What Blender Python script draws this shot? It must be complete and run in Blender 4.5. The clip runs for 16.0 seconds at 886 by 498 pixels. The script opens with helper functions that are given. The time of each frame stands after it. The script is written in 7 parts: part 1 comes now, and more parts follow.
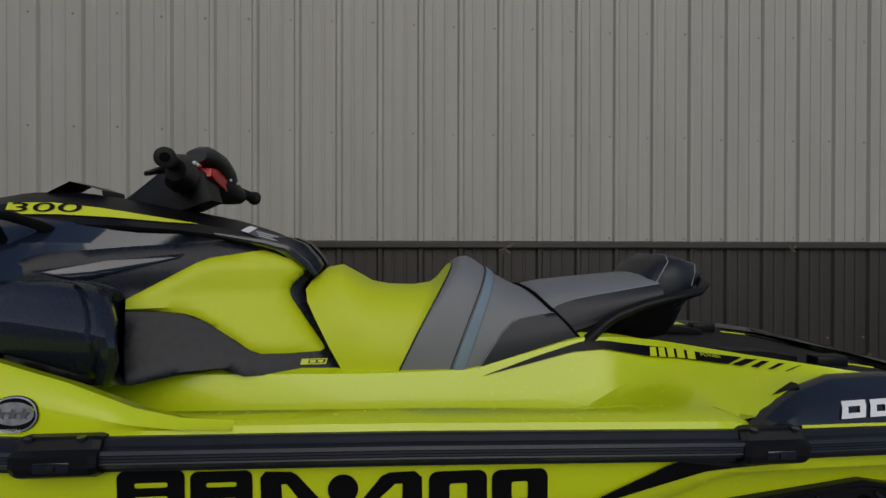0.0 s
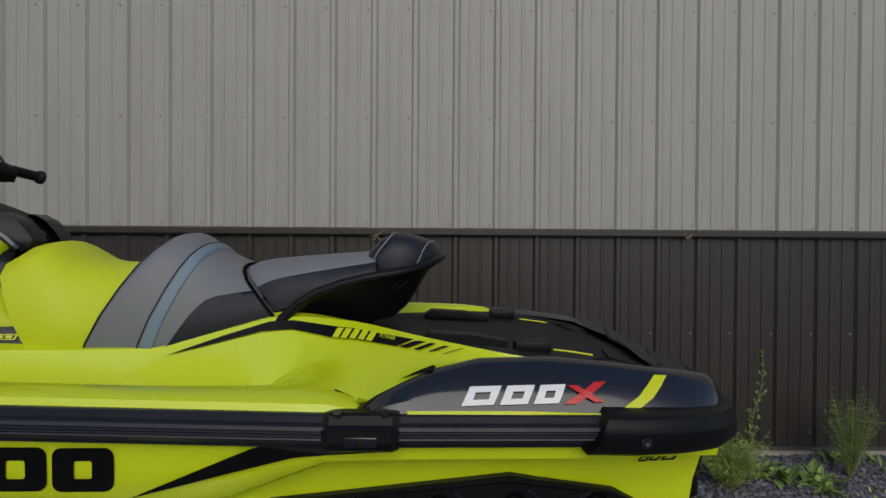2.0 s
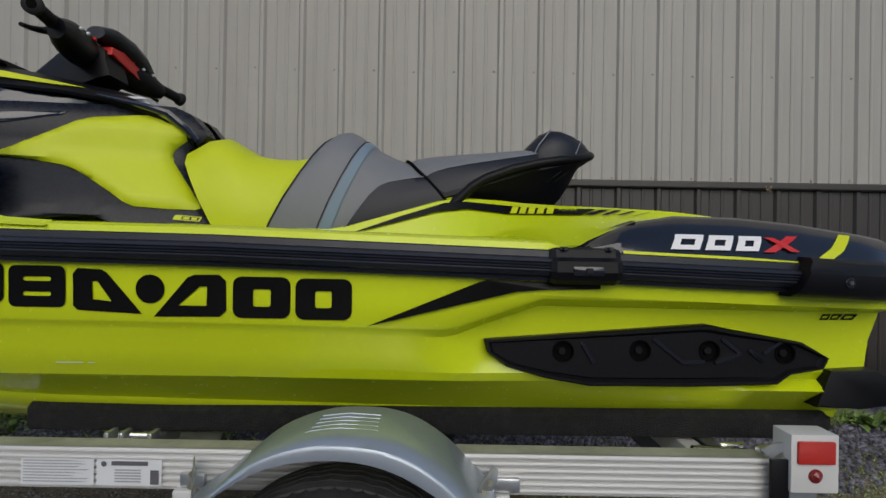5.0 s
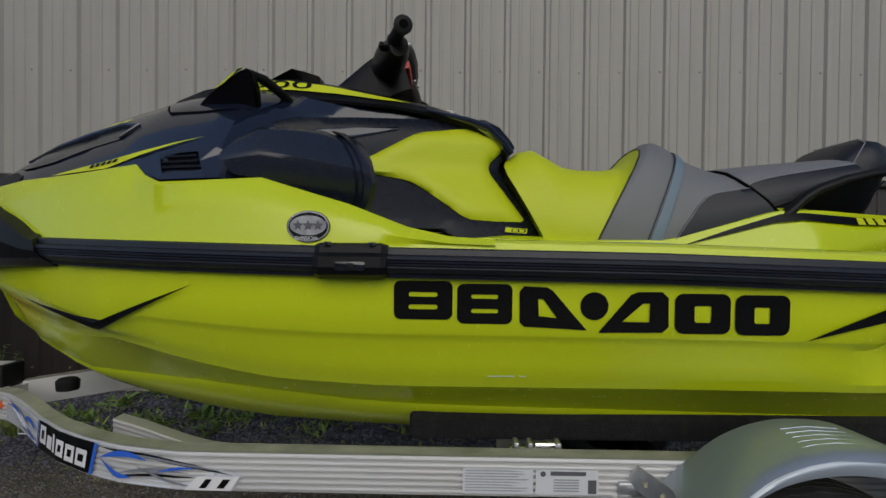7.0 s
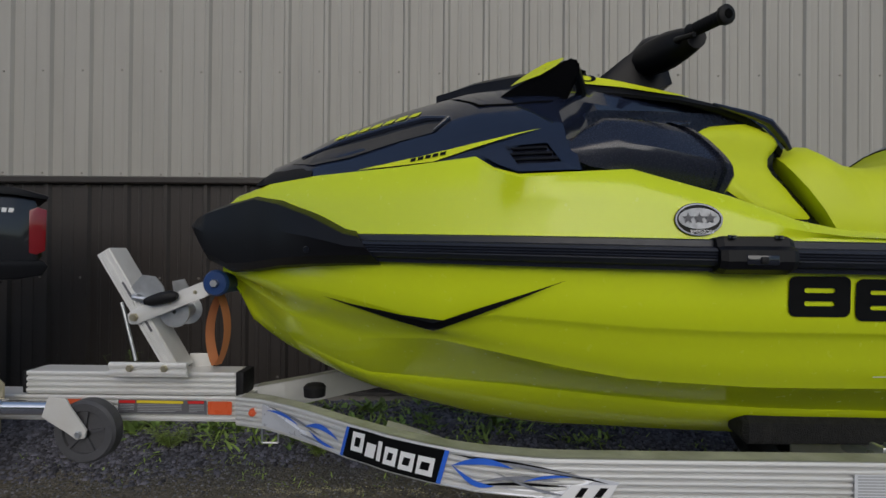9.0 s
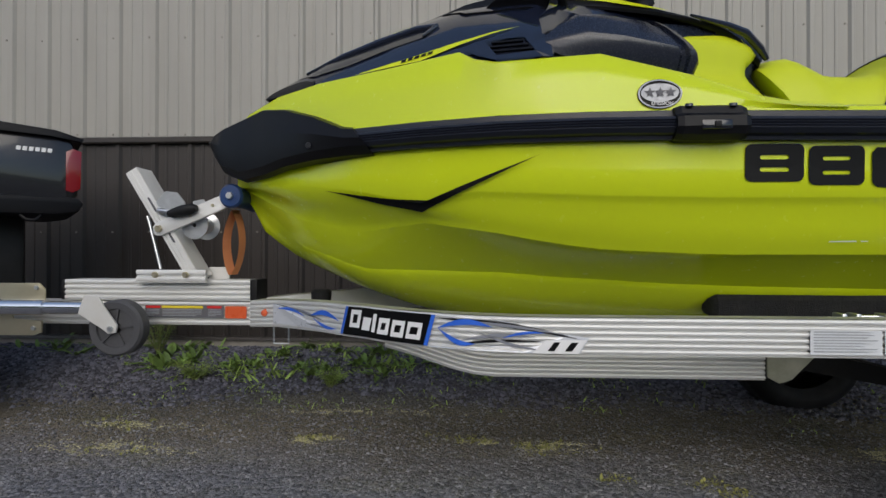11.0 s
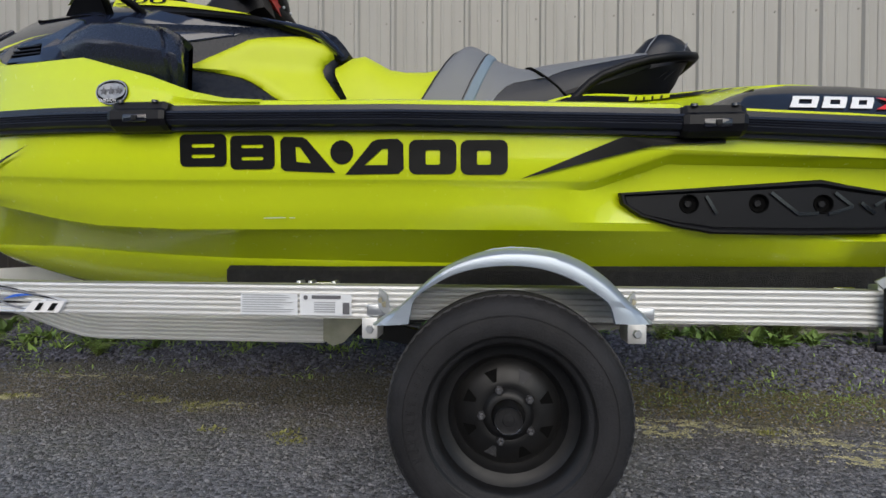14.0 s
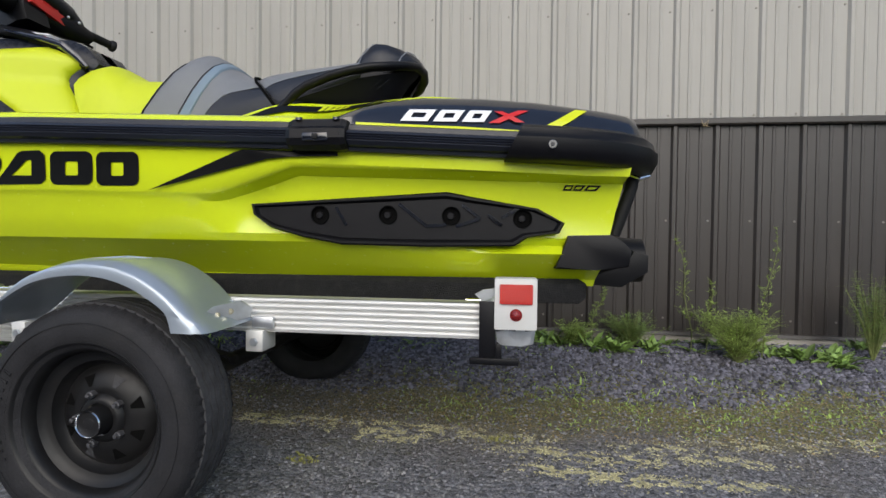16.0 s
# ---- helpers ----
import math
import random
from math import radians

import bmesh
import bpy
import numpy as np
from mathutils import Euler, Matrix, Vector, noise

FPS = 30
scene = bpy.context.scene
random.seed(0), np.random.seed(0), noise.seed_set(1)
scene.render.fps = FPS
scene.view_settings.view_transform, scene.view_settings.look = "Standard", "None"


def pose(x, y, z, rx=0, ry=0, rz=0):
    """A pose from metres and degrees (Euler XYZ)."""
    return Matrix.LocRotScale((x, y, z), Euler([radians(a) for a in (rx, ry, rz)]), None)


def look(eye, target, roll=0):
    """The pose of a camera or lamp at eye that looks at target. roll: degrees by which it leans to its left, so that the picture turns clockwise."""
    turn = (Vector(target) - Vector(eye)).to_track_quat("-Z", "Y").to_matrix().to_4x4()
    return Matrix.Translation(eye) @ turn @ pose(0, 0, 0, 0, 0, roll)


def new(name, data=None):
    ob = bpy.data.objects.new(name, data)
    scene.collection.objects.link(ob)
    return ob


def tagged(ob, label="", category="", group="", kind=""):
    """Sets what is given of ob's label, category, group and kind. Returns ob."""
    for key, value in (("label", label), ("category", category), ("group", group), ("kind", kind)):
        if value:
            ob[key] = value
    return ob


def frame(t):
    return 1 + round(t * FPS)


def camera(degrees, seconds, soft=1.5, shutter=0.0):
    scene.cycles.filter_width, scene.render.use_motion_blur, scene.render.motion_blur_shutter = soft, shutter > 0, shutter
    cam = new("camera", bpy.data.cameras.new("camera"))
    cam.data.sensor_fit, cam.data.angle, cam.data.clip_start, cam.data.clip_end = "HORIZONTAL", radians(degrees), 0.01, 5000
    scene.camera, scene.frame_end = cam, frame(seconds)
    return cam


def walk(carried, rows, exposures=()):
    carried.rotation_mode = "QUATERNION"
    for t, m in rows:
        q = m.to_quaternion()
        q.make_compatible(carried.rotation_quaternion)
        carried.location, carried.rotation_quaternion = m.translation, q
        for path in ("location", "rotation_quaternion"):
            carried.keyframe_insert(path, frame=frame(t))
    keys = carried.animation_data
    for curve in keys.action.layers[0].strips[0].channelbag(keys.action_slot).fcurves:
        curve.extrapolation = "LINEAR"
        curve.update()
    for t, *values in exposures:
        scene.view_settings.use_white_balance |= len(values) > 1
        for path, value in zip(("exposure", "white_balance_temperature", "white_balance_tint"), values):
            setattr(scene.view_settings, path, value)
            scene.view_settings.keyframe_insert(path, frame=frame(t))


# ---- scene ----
cam = camera(80.4, 16.0)
PATH = [
    (0, (-0.526, 0.02, 1.354), (-0.36, 2.014, 1.342), 0.1),
    (0.5, (-0.262, -0.003, 1.356), (-0.135, 1.993, 1.345), 0.1),
    (1, (-0.019, 0.004, 1.34), (0.065, 2.002, 1.325), 0.1),
    (1.5, (0.206, 0.049, 1.324), (0.26, 2.048, 1.299), 0.3),
    (2, (0.399, 0.06, 1.295), (0.427, 2.06, 1.275), 0.4),
    (2.5, (0.44, 0.043, 1.163), (0.448, 2.043, 1.157), 0.6),
    (3, (0.453, 0.022, 1.017), (0.436, 2.022, 1.016), 0.7),
    (3.2, (0.448, 0.013, 0.975), (0.428, 2.013, 0.975), 0.6),
    (5.3, (-0.176, -0.025, 0.951), (-0.176, 1.975, 0.963), 1.0),
    (5.5, (-0.276, -0.039, 0.94), (-0.281, 1.961, 0.956), 1.0),
    (6, (-0.481, -0.042, 0.99), (-0.51, 1.958, 0.982), 0.8),
    (6.5, (-0.704, -0.026, 0.991), (-0.781, 1.972, 0.982), 0.6),
    (7, (-0.943, -0.05, 1.003), (-0.976, 1.949, 0.977), 0.6),
    (7.5, (-1.147, -0.046, 0.993), (-1.177, 1.953, 0.97), 0.4),
    (8, (-1.331, -0.042, 0.984), (-1.366, 1.958, 0.976), 0.4),
    (8.5, (-1.561, -0.005, 0.969), (-1.591, 1.994, 0.979), 0.3),
    (9, (-1.765, -0.004, 0.962), (-1.779, 1.996, 0.975), 0.5),
    (9.2, (-1.786, -0.014, 0.95), (-1.804, 1.986, 0.962), 0.4),
    (11.3, (-1.603, -0.133, 0.669), (-1.715, 1.864, 0.679), -0.0),
    (11.5, (-1.521, -0.145, 0.671), (-1.636, 1.851, 0.68), -0.1),
    (12, (-1.279, -0.179, 0.667), (-1.423, 1.816, 0.68), -0.2),
    (12.5, (-1.008, -0.173, 0.652), (-1.166, 1.821, 0.658), -0.1),
    (13, (-0.781, -0.186, 0.654), (-0.951, 1.807, 0.649), -0.1),
    (13.5, (-0.513, -0.21, 0.647), (-0.685, 1.783, 0.629), 0.0),
    (14, (-0.266, -0.228, 0.647), (-0.44, 1.765, 0.616), 0.2),
    (14.5, (-0.009, -0.216, 0.656), (-0.162, 1.778, 0.618), 0.4),
    (15, (0.241, -0.218, 0.664), (0.1, 1.776, 0.62), 0.5),
    (15.5, (0.481, -0.216, 0.668), (0.316, 1.777, 0.629), 0.5),
    (16, (0.717, -0.155, 0.689), (0.47, 1.829, 0.644), 0.7),
]
walk(cam, [(t, look(eye, target, roll)) for t, eye, target, roll in PATH],
     exposures=[(0, -0.43), (2, -0.12), (3, 0.14), (5.5, -0.10), (7, -0.31), (9, -0.17), (11.5, 0.25), (14, 0.48), (16, 0.74)])

# ---- light ----
world = bpy.data.worlds.new("sky")
scene.world = world
world.use_nodes = True
_wn = world.node_tree.nodes
_bg = _wn["Background"]
_sky = _wn.new("ShaderNodeTexSky")
_sky.sky_type = 'NISHITA'
_sky.sun_disc = False
_sky.sun_elevation = radians(32)
_sky.sun_rotation = radians(200)
_sky.air_density = 1.0
_sky.dust_density = 1.0
world.node_tree.links.new(_sky.outputs[0], _bg.inputs[0])
_bg.inputs[1].default_value = 0.13
_sun = bpy.data.lights.new("sun", 'SUN')
_sun.energy = 1.4
_sun.angle = radians(50)
_sun.color = (1.0, 0.91, 0.78)
sun = new("sun", _sun)
sun.matrix_world = look((2.5, -9, 5.8), (0, 0, 0))

YC = 1.66   # centre line of craft and trailer
R = random.Random(7)


# ---- materials ----
def mat(name, color, rough=0.5, metal=0.0, var=0.12, scale=6.0, bump=0.0, bscale=60.0, coat=0.0, spec=0.5,
        dirt=None, dirt_amount=0.0, stretch=(1, 1, 1), rvar=0.15, island=0.0):
    m = bpy.data.materials.new(name)
    m.use_nodes = True
    nt = m.node_tree
    n, l = nt.nodes, nt.links
    b = n["Principled BSDF"]
    tc = n.new("ShaderNodeTexCoord")
    mp = n.new("ShaderNodeMapping")
    mp.inputs["Scale"].default_value = stretch
    l.new(tc.outputs["Object"], mp.inputs[0])
    n1 = n.new("ShaderNodeTexNoise")
    n1.inputs["Scale"].default_value = scale
    n1.inputs["Detail"].default_value = 6
    l.new(mp.outputs[0], n1.inputs[0])
    n2 = n.new("ShaderNodeTexNoise")
    n2.inputs["Scale"].default_value = bscale
    n2.inputs["Detail"].default_value = 4
    l.new(mp.outputs[0], n2.inputs[0])
    r1 = n.new("ShaderNodeMapRange")
    r1.inputs[1].default_value, r1.inputs[2].default_value = 0.3, 0.7
    r1.inputs[3].default_value, r1.inputs[4].default_value = 1 - var, 1 + var
    l.new(n1.outputs[0], r1.inputs[0])
    mul = n.new("ShaderNodeVectorMath")
    mul.operation = 'SCALE'
    mul.inputs[0].default_value = color[:3]
    l.new(r1.outputs[0], mul.inputs["Scale"])
    out = mul.outputs[0]
    if island:
        gi = n.new("ShaderNodeNewGeometry")
        ri = n.new("ShaderNodeMapRange")
        ri.inputs[3].default_value, ri.inputs[4].default_value = 1 - island, 1 + island
        l.new(gi.outputs["Random Per Island"], ri.inputs[0])
        m2 = n.new("ShaderNodeVectorMath")
        m2.operation = 'SCALE'
        l.new(out, m2.inputs[0])
        l.new(ri.outputs[0], m2.inputs["Scale"])
        out = m2.outputs[0]
    if dirt:
        n3 = n.new("ShaderNodeTexNoise")
        n3.inputs["Scale"].default_value = scale * 0.45
        n3.inputs["Detail"].default_value = 8
        n3.inputs["Roughness"].default_value = 0.7
        l.new(tc.outputs["Object"], n3.inputs[0])
        r3 = n.new("ShaderNodeMapRange")
        r3.inputs[1].default_value, r3.inputs[2].default_value = 0.5, 0.72
        r3.inputs[4].default_value = dirt_amount
        l.new(n3.outputs[0], r3.inputs[0])
        mx = n.new("ShaderNodeMix")
        mx.data_type = 'RGBA'
        mx.inputs[7].default_value = (*dirt[:3], 1)
        l.new(r3.outputs[0], mx.inputs[0])
        l.new(out, mx.inputs[6])
        out = mx.outputs[2]
    l.new(out, b.inputs["Base Color"])
    r2 = n.new("ShaderNodeMapRange")
    r2.inputs[1].default_value, r2.inputs[2].default_value = 0.3, 0.7
    r2.inputs[3].default_value, r2.inputs[4].default_value = max(0.02, rough - rvar * rough), min(1, rough + rvar * rough)
    l.new(n2.outputs[0], r2.inputs[0])
    l.new(r2.outputs[0], b.inputs["Roughness"])
    b.inputs["Metallic"].default_value = metal
    b.inputs["Coat Weight"].default_value = coat
    b.inputs["Coat Roughness"].default_value = 0.06
    b.inputs["Specular IOR Level"].default_value = spec
    if bump:
        bp = n.new("ShaderNodeBump")
        bp.inputs["Strength"].default_value = bump
        bp.inputs["Distance"].default_value = 0.01
        l.new(n2.outputs[0], bp.inputs["Height"])
        l.new(bp.outputs[0], b.inputs["Normal"])
    return m


M_YELLOW = mat("yellow_gelcoat", (0.56, 0.67, 0.009), 0.24, var=0.03, scale=2, coat=0.35, spec=0.4)
M_YSEAT = mat("yellow_vinyl", (0.545, 0.62, 0.008), 0.5, var=0.03, bump=0.12, bscale=500)
M_NAVY = mat("dark_body_plastic", (0.010, 0.014, 0.030), 0.13, var=0.1, coat=0.6, spec=0.5)
M_FRAME = mat("satin_dark_frame", (0.008, 0.010, 0.017), 0.28, var=0.12, spec=0.24)
M_POD = mat("satin_dark_pod", (0.012, 0.015, 0.028), 0.26, var=0.1, spec=0.5, coat=0.25, bump=0.015, bscale=400)
M_BLACK = mat("black_plastic", (0.0045, 0.0045, 0.006), 0.42, var=0.15, spec=0.22, bump=0.06, bscale=400)
M_GLOSSBLACK = mat("gloss_black_panel", (0.008, 0.009, 0.015), 0.16, var=0.1, coat=0.5, spec=0.5)
M_RUBBER = mat("black_rubber", (0.009, 0.009, 0.010), 0.6, var=0.2, spec=0.25, bump=0.1, bscale=300)
M_RAIL = mat("rail_rubber", (0.010, 0.012, 0.020), 0.36, var=0.12, scale=9, spec=0.42)
M_DECAL = mat("black_vinyl_film", (0.004, 0.004, 0.0045), 0.35, var=0.1, spec=0.15)
M_GRAY = mat("grey_vinyl", (0.165, 0.172, 0.185), 0.5, var=0.05, bump=0.15, bscale=420)
M_STRAP = mat("blue_grey_strap", (0.16, 0.22, 0.28), 0.5, var=0.06, bump=0.2, bscale=500)
M_BLKSEAT = mat("black_vinyl_seat", (0.010, 0.012, 0.019), 0.36, var=0.08, spec=0.42, bump=0.2, bscale=420)
M_RED = mat("red_plastic", (0.55, 0.02, 0.015), 0.35, var=0.06)
M_REDDECAL = mat("red_vinyl_decal", (0.55, 0.02, 0.02), 0.35, var=0.05)
M_WHITE = mat("white_vinyl_decal", (0.78, 0.78, 0.78), 0.4, var=0.04)
M_ALU = mat("mill_aluminium", (0.70, 0.70, 0.685), 0.5, metal=0.45, var=0.06, scale=3, stretch=(0.3, 6, 6), bscale=80, dirt=(0.55, 0.53, 0.46), dirt_amount=0.25)
M_ALUTOP = mat("weathered_aluminium_top", (0.42, 0.42, 0.33), 0.6, metal=0.3, var=0.2, scale=14, bump=0.1, dirt=(0.22, 0.24, 0.13), dirt_amount=0.55)
M_GALV = mat("galvanised_steel", (0.58, 0.60, 0.62), 0.34, metal=0.85, var=0.14, scale=30, bscale=90)
M_FENDER = mat("silver_fender_paint", (0.36, 0.41, 0.47), 0.34, metal=0.5, var=0.04, scale=4, coat=0.2, dirt=(0.33, 0.35, 0.36), dirt_amount=0.12)
M_TYRE = mat("tyre_rubber", (0.021, 0.021, 0.023), 0.66, var=0.25, spec=0.2, scale=14, bump=0.2, bscale=200, dirt=(0.04, 0.038, 0.036), dirt_amount=0.4)
# near-black that paints the shade inside holes, slots, grooves and gaps
M_VOID = mat("opening_shade_black", (0.004, 0.004, 0.004), 0.9, spec=0.05)
M_SCREW = mat("painted_screw", (0.19, 0.175, 0.155), 0.5, var=0.2)
M_TREAD = mat("dusty_tread_rubber", (0.05, 0.05, 0.053), 0.85, var=0.25, spec=0.2, scale=30, bump=0.2, bscale=200)
M_RIM = mat("black_steel_rim", (0.008, 0.008, 0.0085), 0.42, var=0.2, scale=20, spec=0.3, dirt=(0.03, 0.028, 0.026), dirt_amount=0.3)
M_CHROME = mat("chrome", (0.75, 0.75, 0.76), 0.16, metal=1.0, var=0.04)
M_ZINC = mat("zinc_bolt", (0.55, 0.50, 0.36), 0.35, metal=0.9, var=0.1)
M_CARPET = mat("black_bunk_carpet", (0.010, 0.010, 0.011), 0.95, var=0.3, scale=60, bump=0.8, bscale=260, dirt=(0.06, 0.06, 0.055), dirt_amount=0.3)
M_TAN = mat("tan_painted_steel", (0.325, 0.314, 0.284), 0.5, var=0.06, scale=2.5, stretch=(5, 1, 0.35), bump=0.05, bscale=25, dirt=(0.275, 0.261, 0.238), dirt_amount=0.35)
M_BROWN = mat("brown_painted_steel", (0.032, 0.0265, 0.0235), 0.40, var=0.1, spec=0.5, scale=2.5, stretch=(5, 1, 0.35), bump=0.06, bscale=25, dirt=(0.050, 0.045, 0.042), dirt_amount=0.35)
M_CONC = mat("footing_concrete", (0.33, 0.31, 0.28), 0.9, var=0.2, bump=0.3)
M_BLUE = mat("blue_vinyl_decal", (0.03, 0.13, 0.62), 0.35, var=0.05)
M_GREYD = mat("grey_vinyl_decal", (0.22, 0.23, 0.26), 0.35, var=0.05)
M_SILVERD = mat("silver_vinyl_decal", (0.62, 0.64, 0.68), 0.3, metal=0.2, var=0.05)
M_STICKER = mat("worn_silver_sticker", (0.30, 0.31, 0.33), 0.35, metal=0.3, var=0.25, scale=60)
M_YDECAL = mat("yellow_vinyl_decal", (0.60, 0.66, 0.006), 0.4, var=0.04)
M_ORANGE = mat("orange_webbing", (0.55, 0.21, 0.085), 0.8, var=0.12, bump=0.4, bscale=500)
M_REFL = mat("red_reflector", (0.45, 0.018, 0.012), 0.25, var=0.06, bump=0.3, bscale=900)
M_ORED = mat("orange_red_reflector", (0.62, 0.10, 0.03), 0.3, var=0.05)
M_BLUEROLL = mat("blue_roller_rubber", (0.012, 0.045, 0.16), 0.4, var=0.1)
M_WPAINT = mat("white_painted_bracket", (0.56, 0.56, 0.545), 0.42, var=0.06, dirt=(0.45, 0.4, 0.33), dirt_amount=0.4)
M_GREYRUB = mat("grey_hard_rubber", (0.055, 0.055, 0.06), 0.6, var=0.15)
M_PAPER = mat("pale_label", (0.66, 0.68, 0.70), 0.5, var=0.04)
M_INK = mat("label_ink", (0.10, 0.10, 0.11), 0.6, var=0.1)
M_INKGREY = mat("label_small_print", (0.32, 0.33, 0.35), 0.6, var=0.1)
M_TRUCK = mat("black_truck_paint", (0.010, 0.010, 0.012), 0.22, var=0.1, coat=0.6)
M_BULB = mat("dark_red_marker_lens", (0.20, 0.012, 0.012), 0.2, var=0.1, coat=0.3)
M_TAIL = mat("red_tail_lamp", (0.20, 0.006, 0.010), 0.18, var=0.05, coat=0.5)


# ---- mesh helpers ----
def part(name, bm, material, parent=None, label="", smooth=30, thing=None):
    bmesh.ops.remove_doubles(bm, verts=bm.verts, dist=1e-5)
    me = bpy.data.meshes.new(name)
    bm.normal_update()
    bm.to_mesh(me)
    bm.free()
    for m in (material if isinstance(material, (list, tuple)) else [material]):
        me.materials.append(m)
    if smooth:
        for p in me.polygons:
            p.use_smooth = True
        me.set_sharp_from_angle(angle=radians(smooth))
    ob = new(name, me)
    if parent:
        ob.parent = parent
    if label:
        ob["label"] = label
    return ob


def empty(name, at, label, category, group="", kind=""):
    e = new(name)
    e.location = at
    e.empty_display_size = 0.1
    return tagged(e, label, category, group, kind)


def rel(parent, ob):
    """Keep the world place of ob under a parent that is moved off the origin."""
    ob.matrix_parent_inverse = Matrix.Translation(parent.location).inverted()
    return ob


def box(bm, x0, x1, y0, y1, z0, z1, bevel=0.0, seg=2):
    r = bmesh.ops.create_cube(bm, size=1.0, matrix=Matrix.LocRotScale(((x0 + x1) / 2, (y0 + y1) / 2, (z0 + z1) / 2), None, (abs(x1 - x0), abs(y1 - y0), abs(z1 - z0))))
    if bevel:
        es = {e for v in r["verts"] for e in v.link_edges}
        bmesh.ops.bevel(bm, geom=list(es), offset=bevel, segments=seg, affect='EDGES', profile=0.5)
    return r["verts"]


def loft(bm, rings, closed=False, caps=(False, False), matfun=None):
    rows = [[bm.verts.new(p) for p in ring] for ring in rings]
    n = len(rows[0])
    for a, b in zip(rows, rows[1:]):
        for i in range(n if closed else n - 1):
            j = (i + 1) % n
            try:
                f = bm.faces.new((a[i], a[j], b[j], b[i]))
                if matfun:
                    f.material_index = matfun(f.calc_center_median())
            except ValueError:
                pass
    for flag, row in zip(caps, (rows[0], rows[-1])):
        if flag:
            try:
                bm.faces.new(row)
            except ValueError:
                pass
    return rows


def prism(bm, pts, place, depth, bevel=0.0, seg=2):
    """A plate: outline pts (u, v), place(u, v, d) gives the point at depth d (0 front, 1 back)."""
    n = len(pts)
    f = [bm.verts.new(place(u, v, 0)) for u, v in pts]
    b = [bm.verts.new(place(u, v, depth)) for u, v in pts]
    front = bm.faces.new(f)
    bm.faces.new(b[::-1])
    for i in range(n):
        bm.faces.new((f[i], b[i], b[(i + 1) % n], f[(i + 1) % n]))
    if bevel:
        bmesh.ops.bevel(bm, geom=list(front.edges), offset=bevel, segments=seg, affect='EDGES', profile=0.6)


def cushion(bm, pts, place, height, radius, back, step=0.02):
    """A padded panel: rounded towards its outline; place(u, v, off) with off towards the viewer."""
    vs = [bm.verts.new((u, 0, v)) for u, v in pts]
    bm.faces.new(vs)
    for th in (radius * .12, radius * .23, radius * .3, radius * .35):
        inner = [f for f in bm.faces if len(f.verts) > 4] or list(bm.faces)
        bmesh.ops.inset_region(bm, faces=inner, thickness=th, use_even_offset=True)
    us, ws = [p[0] for p in pts], [p[1] for p in pts]
    for k in range(1, int((max(us) - min(us)) / step)):
        bmesh.ops.bisect_plane(bm, geom=list(bm.verts) + list(bm.edges) + list(bm.faces), plane_co=(min(us) + k * step, 0, 0), plane_no=(1, 0, 0), dist=1e-5)
    for k in range(1, int((max(ws) - min(ws)) / step)):
        bmesh.ops.bisect_plane(bm, geom=list(bm.verts) + list(bm.edges) + list(bm.faces), plane_co=(0, 0, min(ws) + k * step), plane_no=(0, 0, 1), dist=1e-5)
    seg = list(zip(pts, pts[1:] + pts[:1]))

    def gap(u, v):
        best = 9.0
        for (a, b), (c, d) in seg:
            q = (c - a) ** 2 + (d - b) ** 2
            t = min(1, max(0, ((u - a) * (c - a) + (v - b) * (d - b)) / q)) if q else 0
            best = min(best, math.hypot(u - a - t * (c - a), v - b - t * (d - b)))
        return best

    rim = [e for e in bm.edges if e.is_boundary]
    skirt = bmesh.ops.extrude_edge_only(bm, edges=rim)
    low = [e for e in skirt["geom"] if isinstance(e, bmesh.types.BMVert)]
    for v in bm.verts:
        u, w = v.co.x, v.co.z
        t = min(1.0, gap(u, w) / radius)
        v.co = place(u, w, -back if v in low else height * math.sqrt(max(0, 1 - (1 - t) ** 2)))


def xz(y, s=1.0):
    """Plates that stand upright along x: front at y, depth away from the viewer."""
    return lambda u, v, d: (u, y + s * d, v)


def tube(bm, pts, r, seg=10, caps=True):
    pts = [Vector(p) for p in pts]
    rs = r if isinstance(r, (list, tuple)) else [r] * len(pts)
    rings = []
    up = Vector((0, 0, 1))
    for i, p in enumerate(pts):
        d = (pts[min(i + 1, len(pts) - 1)] - pts[max(i - 1, 0)]).normalized()
        a = d.cross(up)
        if a.length < 0.05:
            a = d.cross(Vector((1, 0, 0)))
        a.normalize()
        c = a.cross(d)
        rings.append([p + (a * math.cos(k * 2 * math.pi / seg) + c * math.sin(k * 2 * math.pi / seg)) * rs[i] for k in range(seg)])
    loft(bm, rings, closed=True, caps=(caps, caps))


def lathe_y(bm, profile, x, z, seg=48):
    """Turned about an axis along y: profile rows (radius, y)."""
    rings = [[(x + r * math.cos(a * 2 * math.pi / seg), y, z + r * math.sin(a * 2 * math.pi / seg)) for a in range(seg)] for r, y in profile]
    loft(bm, rings, closed=True)


def bolt(bm, x, y, z, r=0.009, h=0.006, six=True):
    n = 6 if six else 14
    lathe_y(bm, [(0.0005, y - h), (r * 0.85, y - h), (r, y - h * 0.7), (r, y)], x, z, n)


def lerp(x, xs, ys):
    return float(np.interp(x, xs, ys))


def rrect(x0, x1, z0, z1, r, n=5):
    o = []
    for cx, cz, a0 in ((x1 - r, z1 - r, 0), (x0 + r, z1 - r, 90), (x0 + r, z0 + r, 180), (x1 - r, z0 + r, 270)):
        for k in range(n):
            a = radians(a0 + 90 * k / (n - 1))
            o.append((cx + r * math.cos(a), cz + r * math.sin(a)))
    return o

